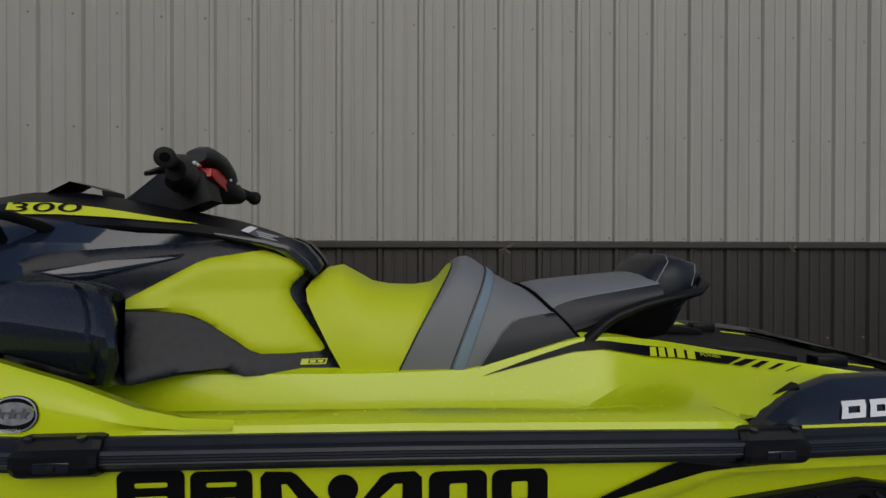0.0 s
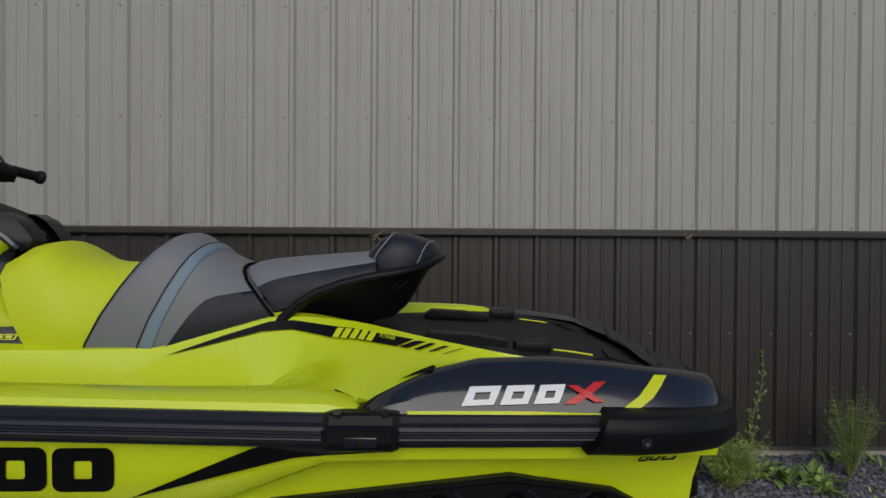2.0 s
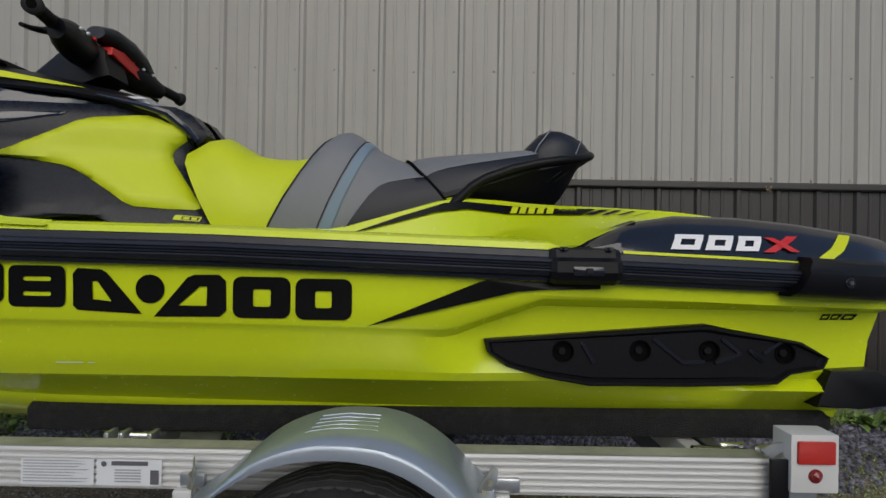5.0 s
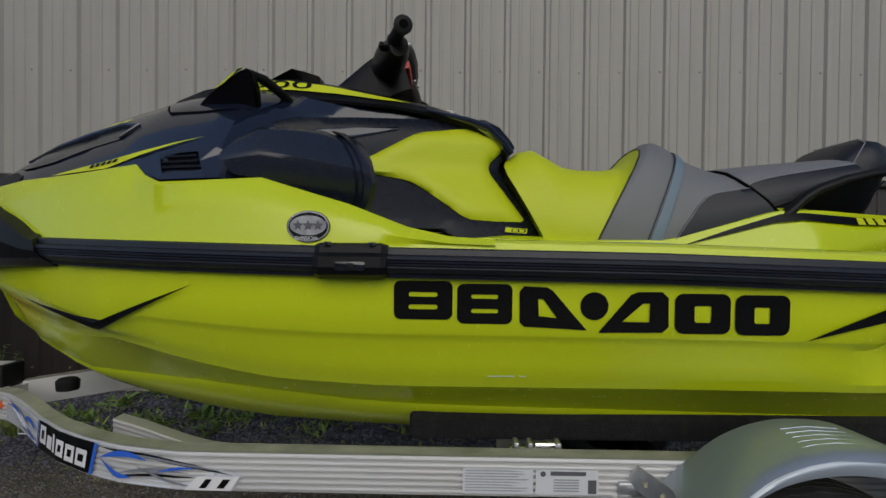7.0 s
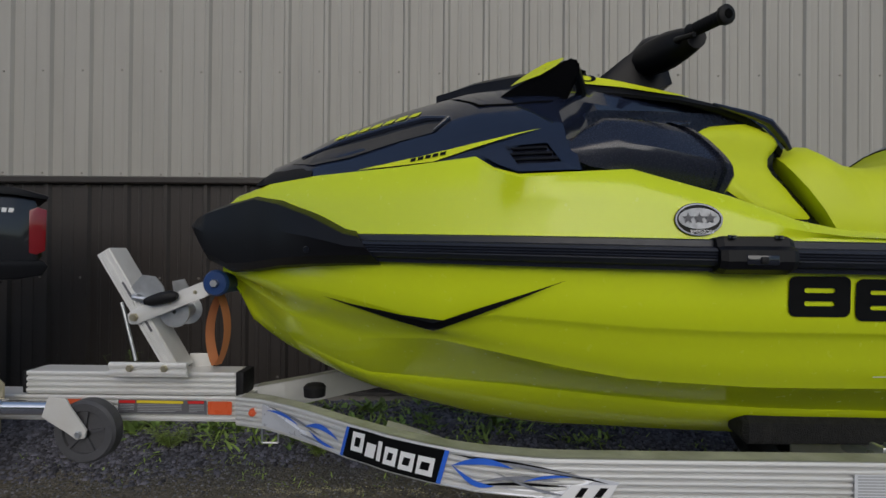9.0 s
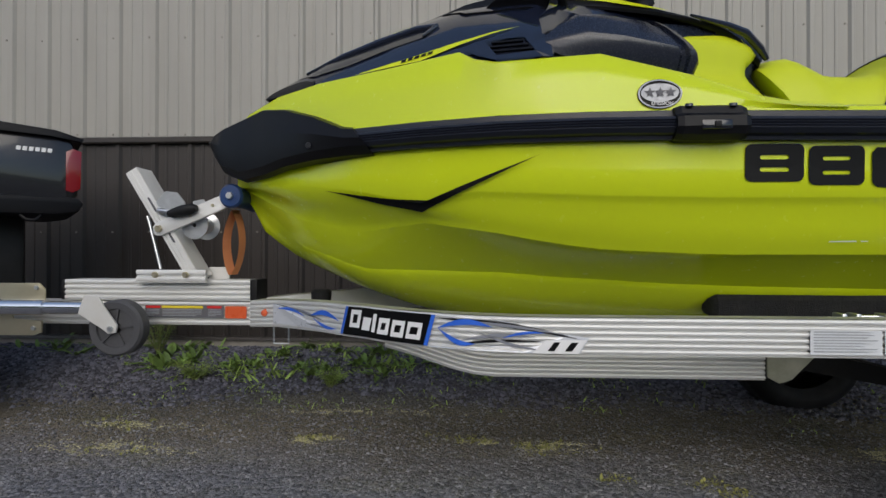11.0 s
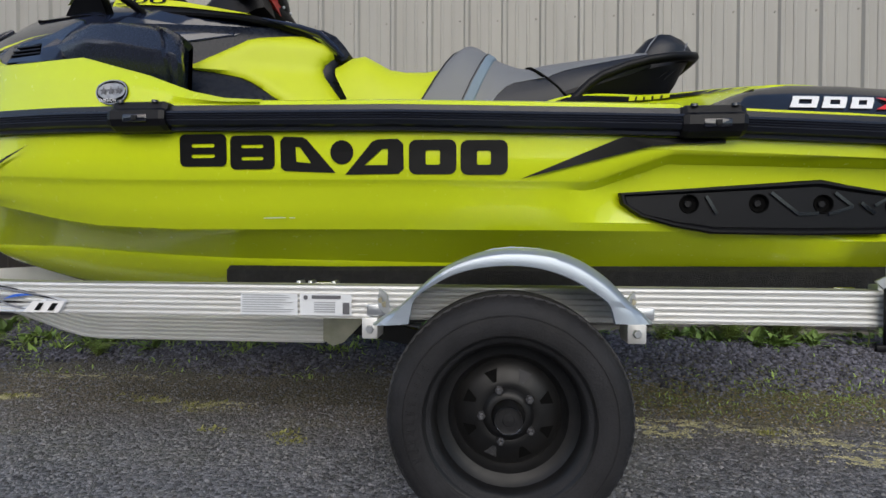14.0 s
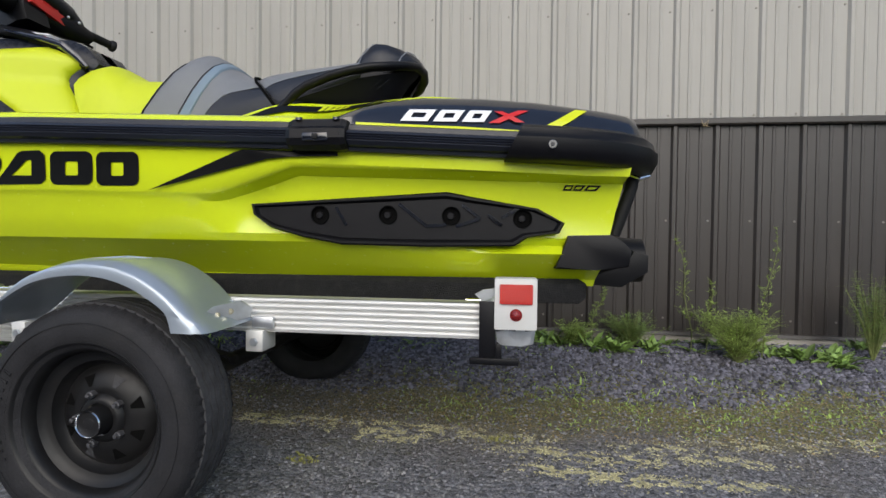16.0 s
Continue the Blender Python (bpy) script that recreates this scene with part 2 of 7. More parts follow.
# ---- building wall ----
RIB = 0.2286
RIB_X = 0.0126      # where the screw lines start
WALL_Y = 3.0
ZB, ZT = 1.339, 1.380     # wainscot trim, bottom and top


def rib_profile():
    """One panel, four ribs wide: (x, depth towards the yard)."""
    o = []
    for k in range(4):
        b = k * RIB
        o += [(b, 0.0), (b + 0.018, 0.0), (b + 0.029, 0.017), (b + 0.049, 0.017), (b + 0.062, 0.0)]
        for q in (0.113, 0.180):
            o += [(b + q - 0.009, 0.0), (b + q - 0.006, 0.004), (b + q + 0.006, 0.004), (b + q + 0.010, 0.0)]
    return o + [(4 * RIB, 0.0)]


def panel_mesh(name, z0, z1, material):
    bm = bmesh.new()
    prof = rib_profile()
    loft(bm, [[(x, -d, z0) for x, d in prof], [(x, -d, z1) for x, d in prof]])
    me = bpy.data.meshes.new(name)
    bm.to_mesh(me)
    bm.free()
    me.materials.append(material)
    return me


bm = bmesh.new()
box(bm, -12.0, 9.0, WALL_Y + 0.004, WALL_Y + 0.2, 0.10, 6.0)
wall_back = part("wall_north", bm, M_BROWN, None, smooth=0)
tagged(wall_back, "steel-clad shed wall, tan panels over brown wainscot", "wall", kind="structure")
me_tan = panel_mesh("wall_panel", ZT - 0.004, 5.9, M_TAN)
me_brown = panel_mesh("wainscot_panel", 0.150, ZB + 0.004, M_BROWN)
for i in range(-12, 9):
    for nm, me in (("wall_panel", me_tan), ("wainscot_panel", me_brown)):
        p = new(nm, me)
        p.location = (RIB_X + i * 4 * RIB, WALL_Y, 0)
        p.parent = wall_back
bm = bmesh.new()
prof = [(WALL_Y + 0.004, ZT), (WALL_Y - 0.012, ZT + 0.003), (WALL_Y - 0.040, ZT - 0.006), (WALL_Y - 0.040, ZB + 0.008), (WALL_Y - 0.034, ZB), (WALL_Y + 0.004, ZB)]
loft(bm, [[(-12.0, y, z) for y, z in prof], [(9.0, y, z) for y, z in prof]])
tagged(part("wall_trim", bm, M_BROWN, wall_back, "brown folded steel trim strip", smooth=0))
bm = bmesh.new()
prof = [(WALL_Y + 0.004, 0.168), (WALL_Y - 0.026, 0.165), (WALL_Y - 0.030, 0.146), (WALL_Y + 0.004, 0.142)]
loft(bm, [[(-12.0, y, z) for y, z in prof], [(9.0, y, z) for y, z in prof]])
part("base_trim", bm, M_BROWN, wall_back, "brown steel base strip", smooth=0)
bm = bmesh.new()
box(bm, -12.0, 9.0, WALL_Y - 0.012, WALL_Y + 0.003, -0.05, 0.144)
part("footing", bm, M_CONC, wall_back, "strip of pale concrete footing", smooth=0)
# screw heads with washers, on the girt lines
bm = bmesh.new()
for k in range(-44, 36):
    for z in (1.400, 1.992, 2.605, 3.22):
        x = RIB_X + k * RIB + R.uniform(-0.004, 0.004)
        bolt(bm, x, WALL_Y - 0.001, z + R.uniform(-0.006, 0.006), 0.0055, 0.004, False)
    for z in (0.24, 0.80):
        bolt(bm, RIB_X + k * RIB + R.uniform(-0.004, 0.004), WALL_Y - 0.001, z, 0.0065, 0.004, False)
s = part("screw_heads", bm, M_SCREW, wall_back, "small painted screw heads")
s["kind"] = "stuff"
# a wisp of dead grass caught under the trim
for tx in (0.075, 1.80):
    bm = bmesh.new()
    for k in range(7):
        a = R.uniform(-0.5, 0.5)
        tube(bm, [(tx, WALL_Y - 0.045, ZB + 0.005), (tx + 0.03 * a, WALL_Y - 0.055, ZB - 0.012 + R.uniform(-.01, .03)), (tx + 0.09 * a, WALL_Y - 0.06, ZB + R.uniform(-.03, .03))], 0.0012, 4)
    tagged(part("dry_grass_wisp", bm, mat("dry_grass", (0.35, 0.28, 0.17), 0.8), None), "wisp of dry grass caught under the wall trim", "grass", group="grass wisps")


# ---- ground ----
def ground_z(x, y):
    t = min(1.0, max(0.0, (y - 2.05) / 0.95))
    z = 0.125 * t * t * (3 - 2 * t)
    near = 1.0 if -6 < x < 6 and -3 < y < 4 else 0.0
    return z - 0.016 + near * 0.010 * noise.noise(Vector((x * 1.7, y * 1.7, 0.3))) + near * 0.004 * noise.noise(Vector((x * 9, y * 9, 1.3)))


def ground_material():
    m = bpy.data.materials.new("yard_ground")
    m.use_nodes = True
    n, l = m.node_tree.nodes, m.node_tree.links
    b = n["Principled BSDF"]
    b.inputs["Roughness"].default_value = 0.92
    b.inputs["Specular IOR Level"].default_value = 0.25
    geo = n.new("ShaderNodeNewGeometry")
    sep = n.new("ShaderNodeSeparateXYZ")
    l.new(geo.outputs["Position"], sep.inputs[0])

    def nz(scale, detail=6, rough=0.6, stretch=None):
        t = n.new("ShaderNodeTexNoise")
        t.inputs["Scale"].default_value, t.inputs["Detail"].default_value, t.inputs["Roughness"].default_value = scale, detail, rough
        if stretch:
            mp = n.new("ShaderNodeMapping")
            mp.inputs["Scale"].default_value = stretch
            l.new(geo.outputs["Position"], mp.inputs[0])
            l.new(mp.outputs[0], t.inputs[0])
        else:
            l.new(geo.outputs["Position"], t.inputs[0])
        return t.outputs[0]

    def rng(v, a, b_, c=0.0, d=1.0):
        t = n.new("ShaderNodeMapRange")
        for i, k in enumerate((a, b_, c, d)):
            t.inputs[i + 1].default_value = k
        l.new(v, t.inputs[0])
        return t.outputs[0]

    def mth(op, a, c):
        t = n.new("ShaderNodeMath")
        t.operation = op
        for i, k in enumerate((a, c)):
            if isinstance(k, float):
                t.inputs[i].default_value = k
            else:
                l.new(k, t.inputs[i])
        return t.outputs[0]

    def mix(f, a, c):
        t = n.new("ShaderNodeMix")
        t.data_type = 'RGBA'
        for i, k in ((0, f), (6, a), (7, c)):
            if isinstance(k, tuple):
                t.inputs[i].default_value = (*k, 1)
            else:
                l.new(k, t.inputs[i])
        return t.outputs[2]

    speck = nz(150, 4, 0.8)
    vor = n.new("ShaderNodeTexVoronoi")
    vor.inputs["Scale"].default_value = 70
    l.new(geo.outputs["Position"], vor.inputs[0])
    pebble = mth('MULTIPLY', rng(speck, 0.3, 0.7, 0.38, 1.62), 1.0)
    gravel = mix(rng(vor.outputs["Color"], 0.1, 0.9), (0.090, 0.093, 0.106), (0.262, 0.267, 0.294))
    dirt = mix(rng(nz(28), 0.3, 0.7), (0.112, 0.099, 0.086), (0.235, 0.207, 0.176))
    ymix = mth('ADD', sep.outputs[1], rng(nz(2.2), 0.0, 1.0, -0.35, 0.35))
    c = mix(rng(ymix, 1.42, 1.85), gravel, dirt)
    bluestone = mix(rng(vor.outputs["Color"], 0.1, 0.9), (0.050, 0.050, 0.062), (0.134, 0.134, 0.162))
    c = mix(rng(ymix, 2.12, 2.4), c, bluestone)
    # low moss and dry seed drifts between the wheel track and the stones
    band = mth('MULTIPLY', rng(sep.outputs[1], 1.15, 1.45), rng(sep.outputs[1], 2.3, 2.0))
    moss = mth('MULTIPLY', mth('MULTIPLY', band, 0.30), mth('MULTIPLY', rng(nz(3.2, 9, 0.72, (0.5, 1.6, 1)), 0.50, 0.62), rng(nz(60, 5), 0.30, 0.62)))
    c = mix(moss, c, mix(rng(nz(60), 0.35, 0.65), (0.17, 0.165, 0.06), (0.36, 0.34, 0.19)))
    # olive moss between the stones and the drifts
    band2 = mth('MULTIPLY', rng(ymix, 1.65, 1.95), mth('MULTIPLY', rng(ymix, 2.75, 2.35), rng(sep.outputs[0], -0.2, 0.5, 0.25, 1.0)))
    olive = mth('MULTIPLY', mth('MULTIPLY', band2, 0.85), mth('MULTIPLY', rng(nz(2.1, 8, 0.7), 0.30, 0.46), rng(nz(45, 5), 0.28, 0.55)))
    c = mix(olive, c, mix(rng(nz(80), 0.35, 0.65), (0.115, 0.112, 0.035), (0.25, 0.23, 0.085)))
    sc = n.new("ShaderNodeVectorMath")
    sc.operation = 'SCALE'
    l.new(c, sc.inputs[0])
    l.new(pebble, sc.inputs["Scale"])
    l.new(sc.outputs[0], b.inputs["Base Color"])
    bp = n.new("ShaderNodeBump")
    bp.inputs["Strength"].default_value = 1.0
    bp.inputs["Distance"].default_value = 0.012
    l.new(mth('ADD', mth('MULTIPLY', vor.outputs["Distance"], -0.8), mth('MULTIPLY', speck, 0.5)), bp.inputs["Height"])
    l.new(bp.outputs[0], b.inputs["Normal"])
    return m


M_GROUND = ground_material()
bm = bmesh.new()
gx = [-400, -120, -40, -15] + [-6 + 0.1 * i for i in range(121)] + [15, 40, 120, 400]
gy = [-400, -120, -40, -15, -6] + [-2 + 0.09 * i for i in range(57)] + [3.3, 8, 40, 400]
loft(bm, [[(x, y, ground_z(x, y)) for x in gx] for y in gy])
tagged(part("ground", bm, M_GROUND, None, smooth=80), "packed gravel yard with brown dirt and moss drifts", "ground", kind="structure")

# added unseen backdrop far behind the yard: darkens reflections, more at the left
bm = bmesh.new()
pts = [(-90 + 4 * i, -34 - 3 * math.sin(i * 0.7), lerp(-90 + 4 * i, [-25, 12], [12.0, 3.5]) + 2.2 * noise.noise(Vector((i * 0.45, 0, 0))) + 1.2 * noise.noise(Vector((i * 1.9, 3, 0)))) for i in range(46)]
loft(bm, [[(x, y, -0.2) for x, y, z in pts], [(x, y, z) for x, y, z in pts]])
tagged(part("backdrop", bm, mat("backdrop_dark_green", (0.05, 0.075, 0.03), 0.9, var=0.4, scale=0.5, bump=0.6, bscale=1.5), None, smooth=0), "added unseen dark backdrop behind the yard", "backdrop", kind="structure")

# ---- jet ski ----
craft = empty("jet_ski", (0, 0, 0), "lime yellow and black three-seat jet ski on a trailer", "jet ski")
XR = [-2.46, -2.35, -2.2, -2.0, -1.8, -1.6, -1.4, -1.2, -0.5, 0.2, 0.7, 1.0, 1.1]


def w_side(x):
    return lerp(x, XR, [0.05, 0.17, 0.28, 0.40, 0.485, 0.55, 0.585, 0.60, 0.60, 0.585, 0.535, 0.49, 0.46])


def z_rail(x):
    """Middle height of the rubbing rail."""
    return lerp(x, [-2.46, -1.96, -1.2, -0.5, 0.2, 0.72, 1.05], [0.980, 0.974, 0.962, 0.954, 0.934, 0.916, 0.905])


def both(ring):
    """Mirror a half section (w, z) at x into points from near side over the centre to the far side."""
    x, half = ring
    a = [(x, YC - w, z) for w, z in half]
    b = [(x, YC + w, z) for w, z in half[::-1] if w > 1e-6]
    return a + b


def hull_section(x):
    xs = [-2.46, -2.2, -2.0, -1.79, -1.66, -1.6, -1.48, -1.35, -1.2, -1.1, -0.5, -0.03, 0.0, 0.18, 0.8, 1.0]
    zc = lerp(x, xs, [0.915, 0.875, 0.845, 0.80, 0.823, 0.82, 0.813, 0.806, 0.802, 0.80, 0.798, 0.790, 0.795, 0.858, 0.848, 0.845])
    zch = lerp(x, [-2.46, -2.2, -2.0, -1.79, -1.6, -1.48, -1.35, -1.1, -0.5, 0.8, 1.0], [0.91, 0.79, 0.745, 0.765, 0.735, 0.712, 0.695, 0.684, 0.685, 0.678, 0.675])
    wch = lerp(x, [-2.46, -2.2, -2.0, -1.79, -1.6, -1.3, -1.0, 0.0, 0.8, 1.0], [0.02, 0.19, 0.29, 0.425, 0.485, 0.525, 0.535, 0.530, 0.445, 0.41])
    zst = lerp(x, [-2.46, -2.2, -2.0, -1.6, -1.46, -1.18, -1.0, 0.0, 1.0], [0.905, 0.70, 0.63, 0.625, 0.615, 0.600, 0.594, 0.578, 0.580])
    wst = lerp(x, [-2.46, -2.2, -2.0, -1.6, -1.2, -1.0, 1.0], [0.01, 0.13, 0.20, 0.315, 0.38, 0.395, 0.37])
    zk = lerp(x, [-2.46, -2.41, -2.37, -2.28, -2.17, -2.03, -1.85, -1.64, -1.46, -0.9, 0.6, 0.85, 1.0], [0.90, 0.82, 0.745, 0.675, 0.618, 0.557, 0.498, 0.449, 0.425, 0.417, 0.43, 0.54, 0.56])
    wg = w_side(x) - 0.012
    k = lerp(x, [-2.46, -1.8], [0.0, 1.0])
    zg = z_rail(x) - 0.025
    lip = 0.012 * k + lerp(x, [-0.08, 0.07, 1.0], [0.0, 0.035, 0.04])
    rec = lerp(x, [-0.08, 0.07, 1.0], [0.0, 0.026, 0.020])
    return [(wg, zg), (wg - 0.002, zg - 0.04), (wg - 0.003 * k, (zg + zc) / 2), (wg - 0.003 * k, zc + 0.006), (wg - 0.004 * k - lip * .3, zc), (wg - 0.008 * k - lip, zc - 0.016),
            ((wg + wch) / 2 + 0.009 * k - lip * .5 - rec, (zc + zch) / 2), (wch + 0.004, zch + 0.012), (wch - 0.008 * k, zch - 0.008), (wst + 0.10 * k * .9, zst + 0.045 * k + (zch - zst) * .25), (wst, zst),
            (wst - 0.004, zst - 0.018 * k), (wst * 0.55, zk * .6 + (zst - .018 * k) * .4 - 0.004), (0.02, zk + 0.004), (0.0, zk)]


bm = bmesh.new()
sx = [-2.46, -2.44, -2.41, -2.37, -2.32, -2.26, -2.2, -2.12, -2.05, -1.98, -1.92, -1.86, -1.82, -1.79, -1.76, -1.7, -1.66] + [-1.6 + 0.08 * i for i in range(20)] + [-0.03, 0.0, 0.03, 0.06, 0.09, 0.12, 0.15, 0.18, 0.22, 0.3, 0.4, 0.5, 0.6, 0.7, 0.8, 0.9, 0.97]


def stern(x, z):
    """The transom leans: its lower edge is further forward."""
    if x > 0.9:
        return x + (x - 0.9) * lerp(z, [0.5, 0.62, 0.86, 0.95], [-0.6, -0.15, 0.62, 0.8])
    return x


rings = []
for x in sx:
    rings.append([(stern(px, pz), py, pz) for px, py, pz in both((x, hull_section(x)))])
loft(bm, rings, caps=(False, True))
hull = part("hull", bm, M_YELLOW, craft, "glossy lime yellow moulded hull", smooth=70)
# moulded creases: knuckle, chine and strake run the length of the hull, the side recess from amidships
ncol = len(rings[0])
for e_ in hull.data.edges:
    a_, b_ = sorted(e_.vertices)
    col, row = a_ % ncol, a_ // ncol
    col = min(col, ncol - 1 - col)
    if b_ - a_ == ncol and (col in (4, 8, 10) or (col in (5, 7) and sx[row] > -0.1)):
        e_.use_edge_sharp = True
    if row == len(sx) - 1 and b_ - a_ == 1:
        e_.use_edge_sharp = True


# -- upper deck, fore part --
def fore_edge(x):
    xs = [-2.45, -2.374, -2.25, -2.10, -1.89, -1.70, -1.66, -1.61, -1.37, -1.28, -1.17, -1.04, -0.95, -0.85]
    z = lerp(x, xs, [1.085, 1.118, 1.146, 1.157, 1.166, 1.182, 1.152, 1.134, 1.144, 1.117, 1.085, 1.036, 1.016, 1.010])
    w = lerp(x, xs, [0.07, 0.15, 0.235, 0.32, 0.405, 0.47, 0.50, 0.53, 0.545, 0.555, 0.565, 0.575, 0.58, 0.58])
    return w, z


def fore_mid(x):
    """Half width and height of the middle of the fore deck side, which runs on past the vent."""
    xs = [-2.45, -2.374, -2.25, -2.10, -1.89, -1.70, -1.37, -1.17, -1.04, -0.95, -0.85]
    z = lerp(x, xs, [1.085, 1.118, 1.146, 1.157, 1.166, 1.170, 1.144, 1.085, 1.036, 1.016, 1.010])
    w = lerp(x, xs, [0.07, 0.15, 0.235, 0.32, 0.405, 0.47, 0.545, 0.565, 0.575, 0.58, 0.58])
    return (w_side(x) - 0.004) * .5 + w * .5 + 0.012, (z + z_rail(x) + 0.026) / 2


bm = bmesh.new()
fx = [-2.45, -2.41, -2.374, -2.31, -2.25, -2.17, -2.10, -2.0, -1.89, -1.8, -1.70, -1.68, -1.66, -1.63, -1.61, -1.5, -1.37, -1.32, -1.28, -1.22, -1.17, -1.1, -1.04, -1.0, -0.95, -0.9, -0.85]
for side in (-1, 1):
    rr = []
    for x in fx:
        w, z = fore_edge(x)
        wr, zr = w_side(x) - 0.004, z_rail(x) + 0.026
        rr.append([(x, YC + side * wr, zr), (x, YC + side * (wr - .004), zr + 0.012), (x, YC + side * fore_mid(x)[0], fore_mid(x)[1]), (x, YC + side * (w + 0.006), z - 0.008), (x, YC + side * (w - 0.004), z), (x, YC + side * ((w - 0.05) if x > -2.16 else 0.0), z - 0.012 if x > -2.16 else z + 0.006)])
    loft(bm, rr)
part("foredeck", bm, M_YELLOW, craft, "lime yellow fore deck sides", smooth=40)

# -- gunwale, footwell and stern quarter --
EX = [0.20, 0.235, 0.28, 0.34, 0.395, 0.495, 0.64, 0.78, 0.90, 0.95, 1.03, 1.058]


def stern_edge(x):
    """Half width and height of the upper edge of the dark stern cover."""
    return (lerp(x, EX, [0.560, 0.556, 0.548, 0.530, 0.51, 0.478, 0.460, 0.455, 0.447, 0.440, 0.424, 0.385]),
            lerp(x, EX, [0.945, 0.957, 0.984, 1.010, 1.029, 1.046, 1.046, 1.034, 1.018, 1.012, 0.999, 0.950]))


def quarter(x):
    """The yellow side from the gunwale up to the seat base, which narrows to a tip at the stern."""
    wr, ztop = w_side(x) - 0.004, z_rail(x) + 0.05
    zp = lerp(x, [-1.05, -0.6, -0.33, -0.03, 0.08, 0.20, 0.28, 0.36, 0.50, 0.58, 0.64], [1.02, 1.01, 1.015, 1.10, 1.103, 1.092, 1.083, 1.0755, 1.0615, 1.050, 1.043])
    wp = lerp(x, [-1.05, -0.35, 0.08, 0.20, 0.28, 0.36, 0.50, 0.58, 0.64], [0.24, 0.215, 0.230, 0.240, 0.29, 0.352, 0.433, 0.452, 0.455])
    well = lerp(x, [-0.35, -0.03, 0.10, 0.45], [0, 0.5, 0.75, 1])
    zfloor = 0.80 + 0.20 * well
    a = [(wr - 0.095, ztop - 0.008 + 0.02 * well), (wr - 0.13, zfloor * .6 + ztop * .4), (wp + 0.09, zfloor), (wp + 0.05, zfloor + 0.01), (wp + 0.015, zp - 0.05), (wp, zp)]
    we, ze = stern_edge(x)
    t = lerp(x, [0.18, 0.25], [0.0, 1.0])
    o = (a[0][0] + (we - 0.006 - a[0][0]) * t, a[0][1] + (ze - 0.001 - a[0][1]) * t)
    b = [(o[0] + (wp - o[0]) * k, o[1] + (zp - o[1]) * k - 0.010 * math.sin(k * math.pi)) for k in (0.0, 0.18, 0.36, 0.56, 0.8, 1.0)]
    f = lerp(x, [-0.12, 0.27], [0.0, 1.0])
    f = f * f * (3 - 2 * f)
    return [(p[0] + (q_[0] - p[0]) * f, p[1] + (q_[1] - p[1]) * f) for p, q_ in zip(a, b)]


bm = bmesh.new()
gxs = [-1.41 + 0.0410 * i for i in range(51)]
for side in (-1, 1):
    rr = []
    for x in gxs:
        wr = w_side(x) - 0.004
        drop = lerp(x, [0.20, 0.30], [0.0, 0.04])
        zr = z_rail(x) + 0.024 - drop
        ztop = zr + 0.026
        row = [(wr - drop, zr), (wr - 0.008 - drop, ztop - 0.006), (wr - 0.02 - drop, ztop), (wr - 0.075, ztop + 0.003)] + quarter(x)
        row.append((row[-1][0] - 0.03, row[-1][1] - lerp(x, [0.0, 0.2], [-0.01, 0.006])))
        row.append((row[-2][0] - 0.05, row[-2][1] - lerp(x, [0.0, 0.2, 0.5, 0.64], [0.0, 0.05, 0.04, 0.012])))
        rr.append([(x, YC + side * w, z) for w, z in row])
    loft(bm, rr)
part("deck", bm, M_YELLOW, craft, "lime yellow gunwale, footwell and stern quarter", smooth=35)

# -- hood and dark upper body --
HX = [-2.43, -2.3, -2.1, -1.9, -1.7, -1.5, -1.3, -1.2, -1.05, -0.9, -0.78]


def body_section(x):
    w, z = fore_edge(x)
    we = lerp(x, [-1.48, -1.40, -1.3, -1.2, -1.05, -0.9, -0.78], [w - 0.008, 0.36, 0.24, 0.17, 0.11, 0.07, 0.04])
    ze = z - 0.004 if x < -1.4 else 1.10
    ws = lerp(x, HX, [0.05, 0.13, 0.21, 0.27, 0.33, 0.335, 0.235, 0.19, 0.14, 0.095, 0.05])
    zs = lerp(x, HX, [1.13, 1.19, 1.255, 1.305, 1.34, 1.36, 1.36, 1.35, 1.325, 1.29, 1.23])
    wt = lerp(x, HX, [0.03, 0.08, 0.14, 0.18, 0.21, 0.22, 0.19, 0.165, 0.13, 0.085, 0.05])
    zt = lerp(x, HX, [1.13, 1.20, 1.297, 1.362, 1.412, 1.438, 1.42, 1.41, 1.395, 1.37, 1.30])
    zc = lerp(x, HX, [1.15, 1.22, 1.33, 1.395, 1.45, 1.475, 1.455, 1.445, 1.425, 1.395, 1.32])
    return [(we, ze), ((we + ws) / 2 + lerp(x, [-1.5, -1.38], [0.02, 0.0]), (ze + zs) / 2), (ws, zs), (wt + 0.015, zt - 0.012), (wt - 0.02, zt), (0.0, zc)]


bm = bmesh.new()
loft(bm, [both((x, body_section(x))) for x in [-2.265 + i * 0.0551 for i in range(28)]], caps=(True, True))
hood = part("hood", bm, M_NAVY, craft, "dark blue-black hood and console body", smooth=28)
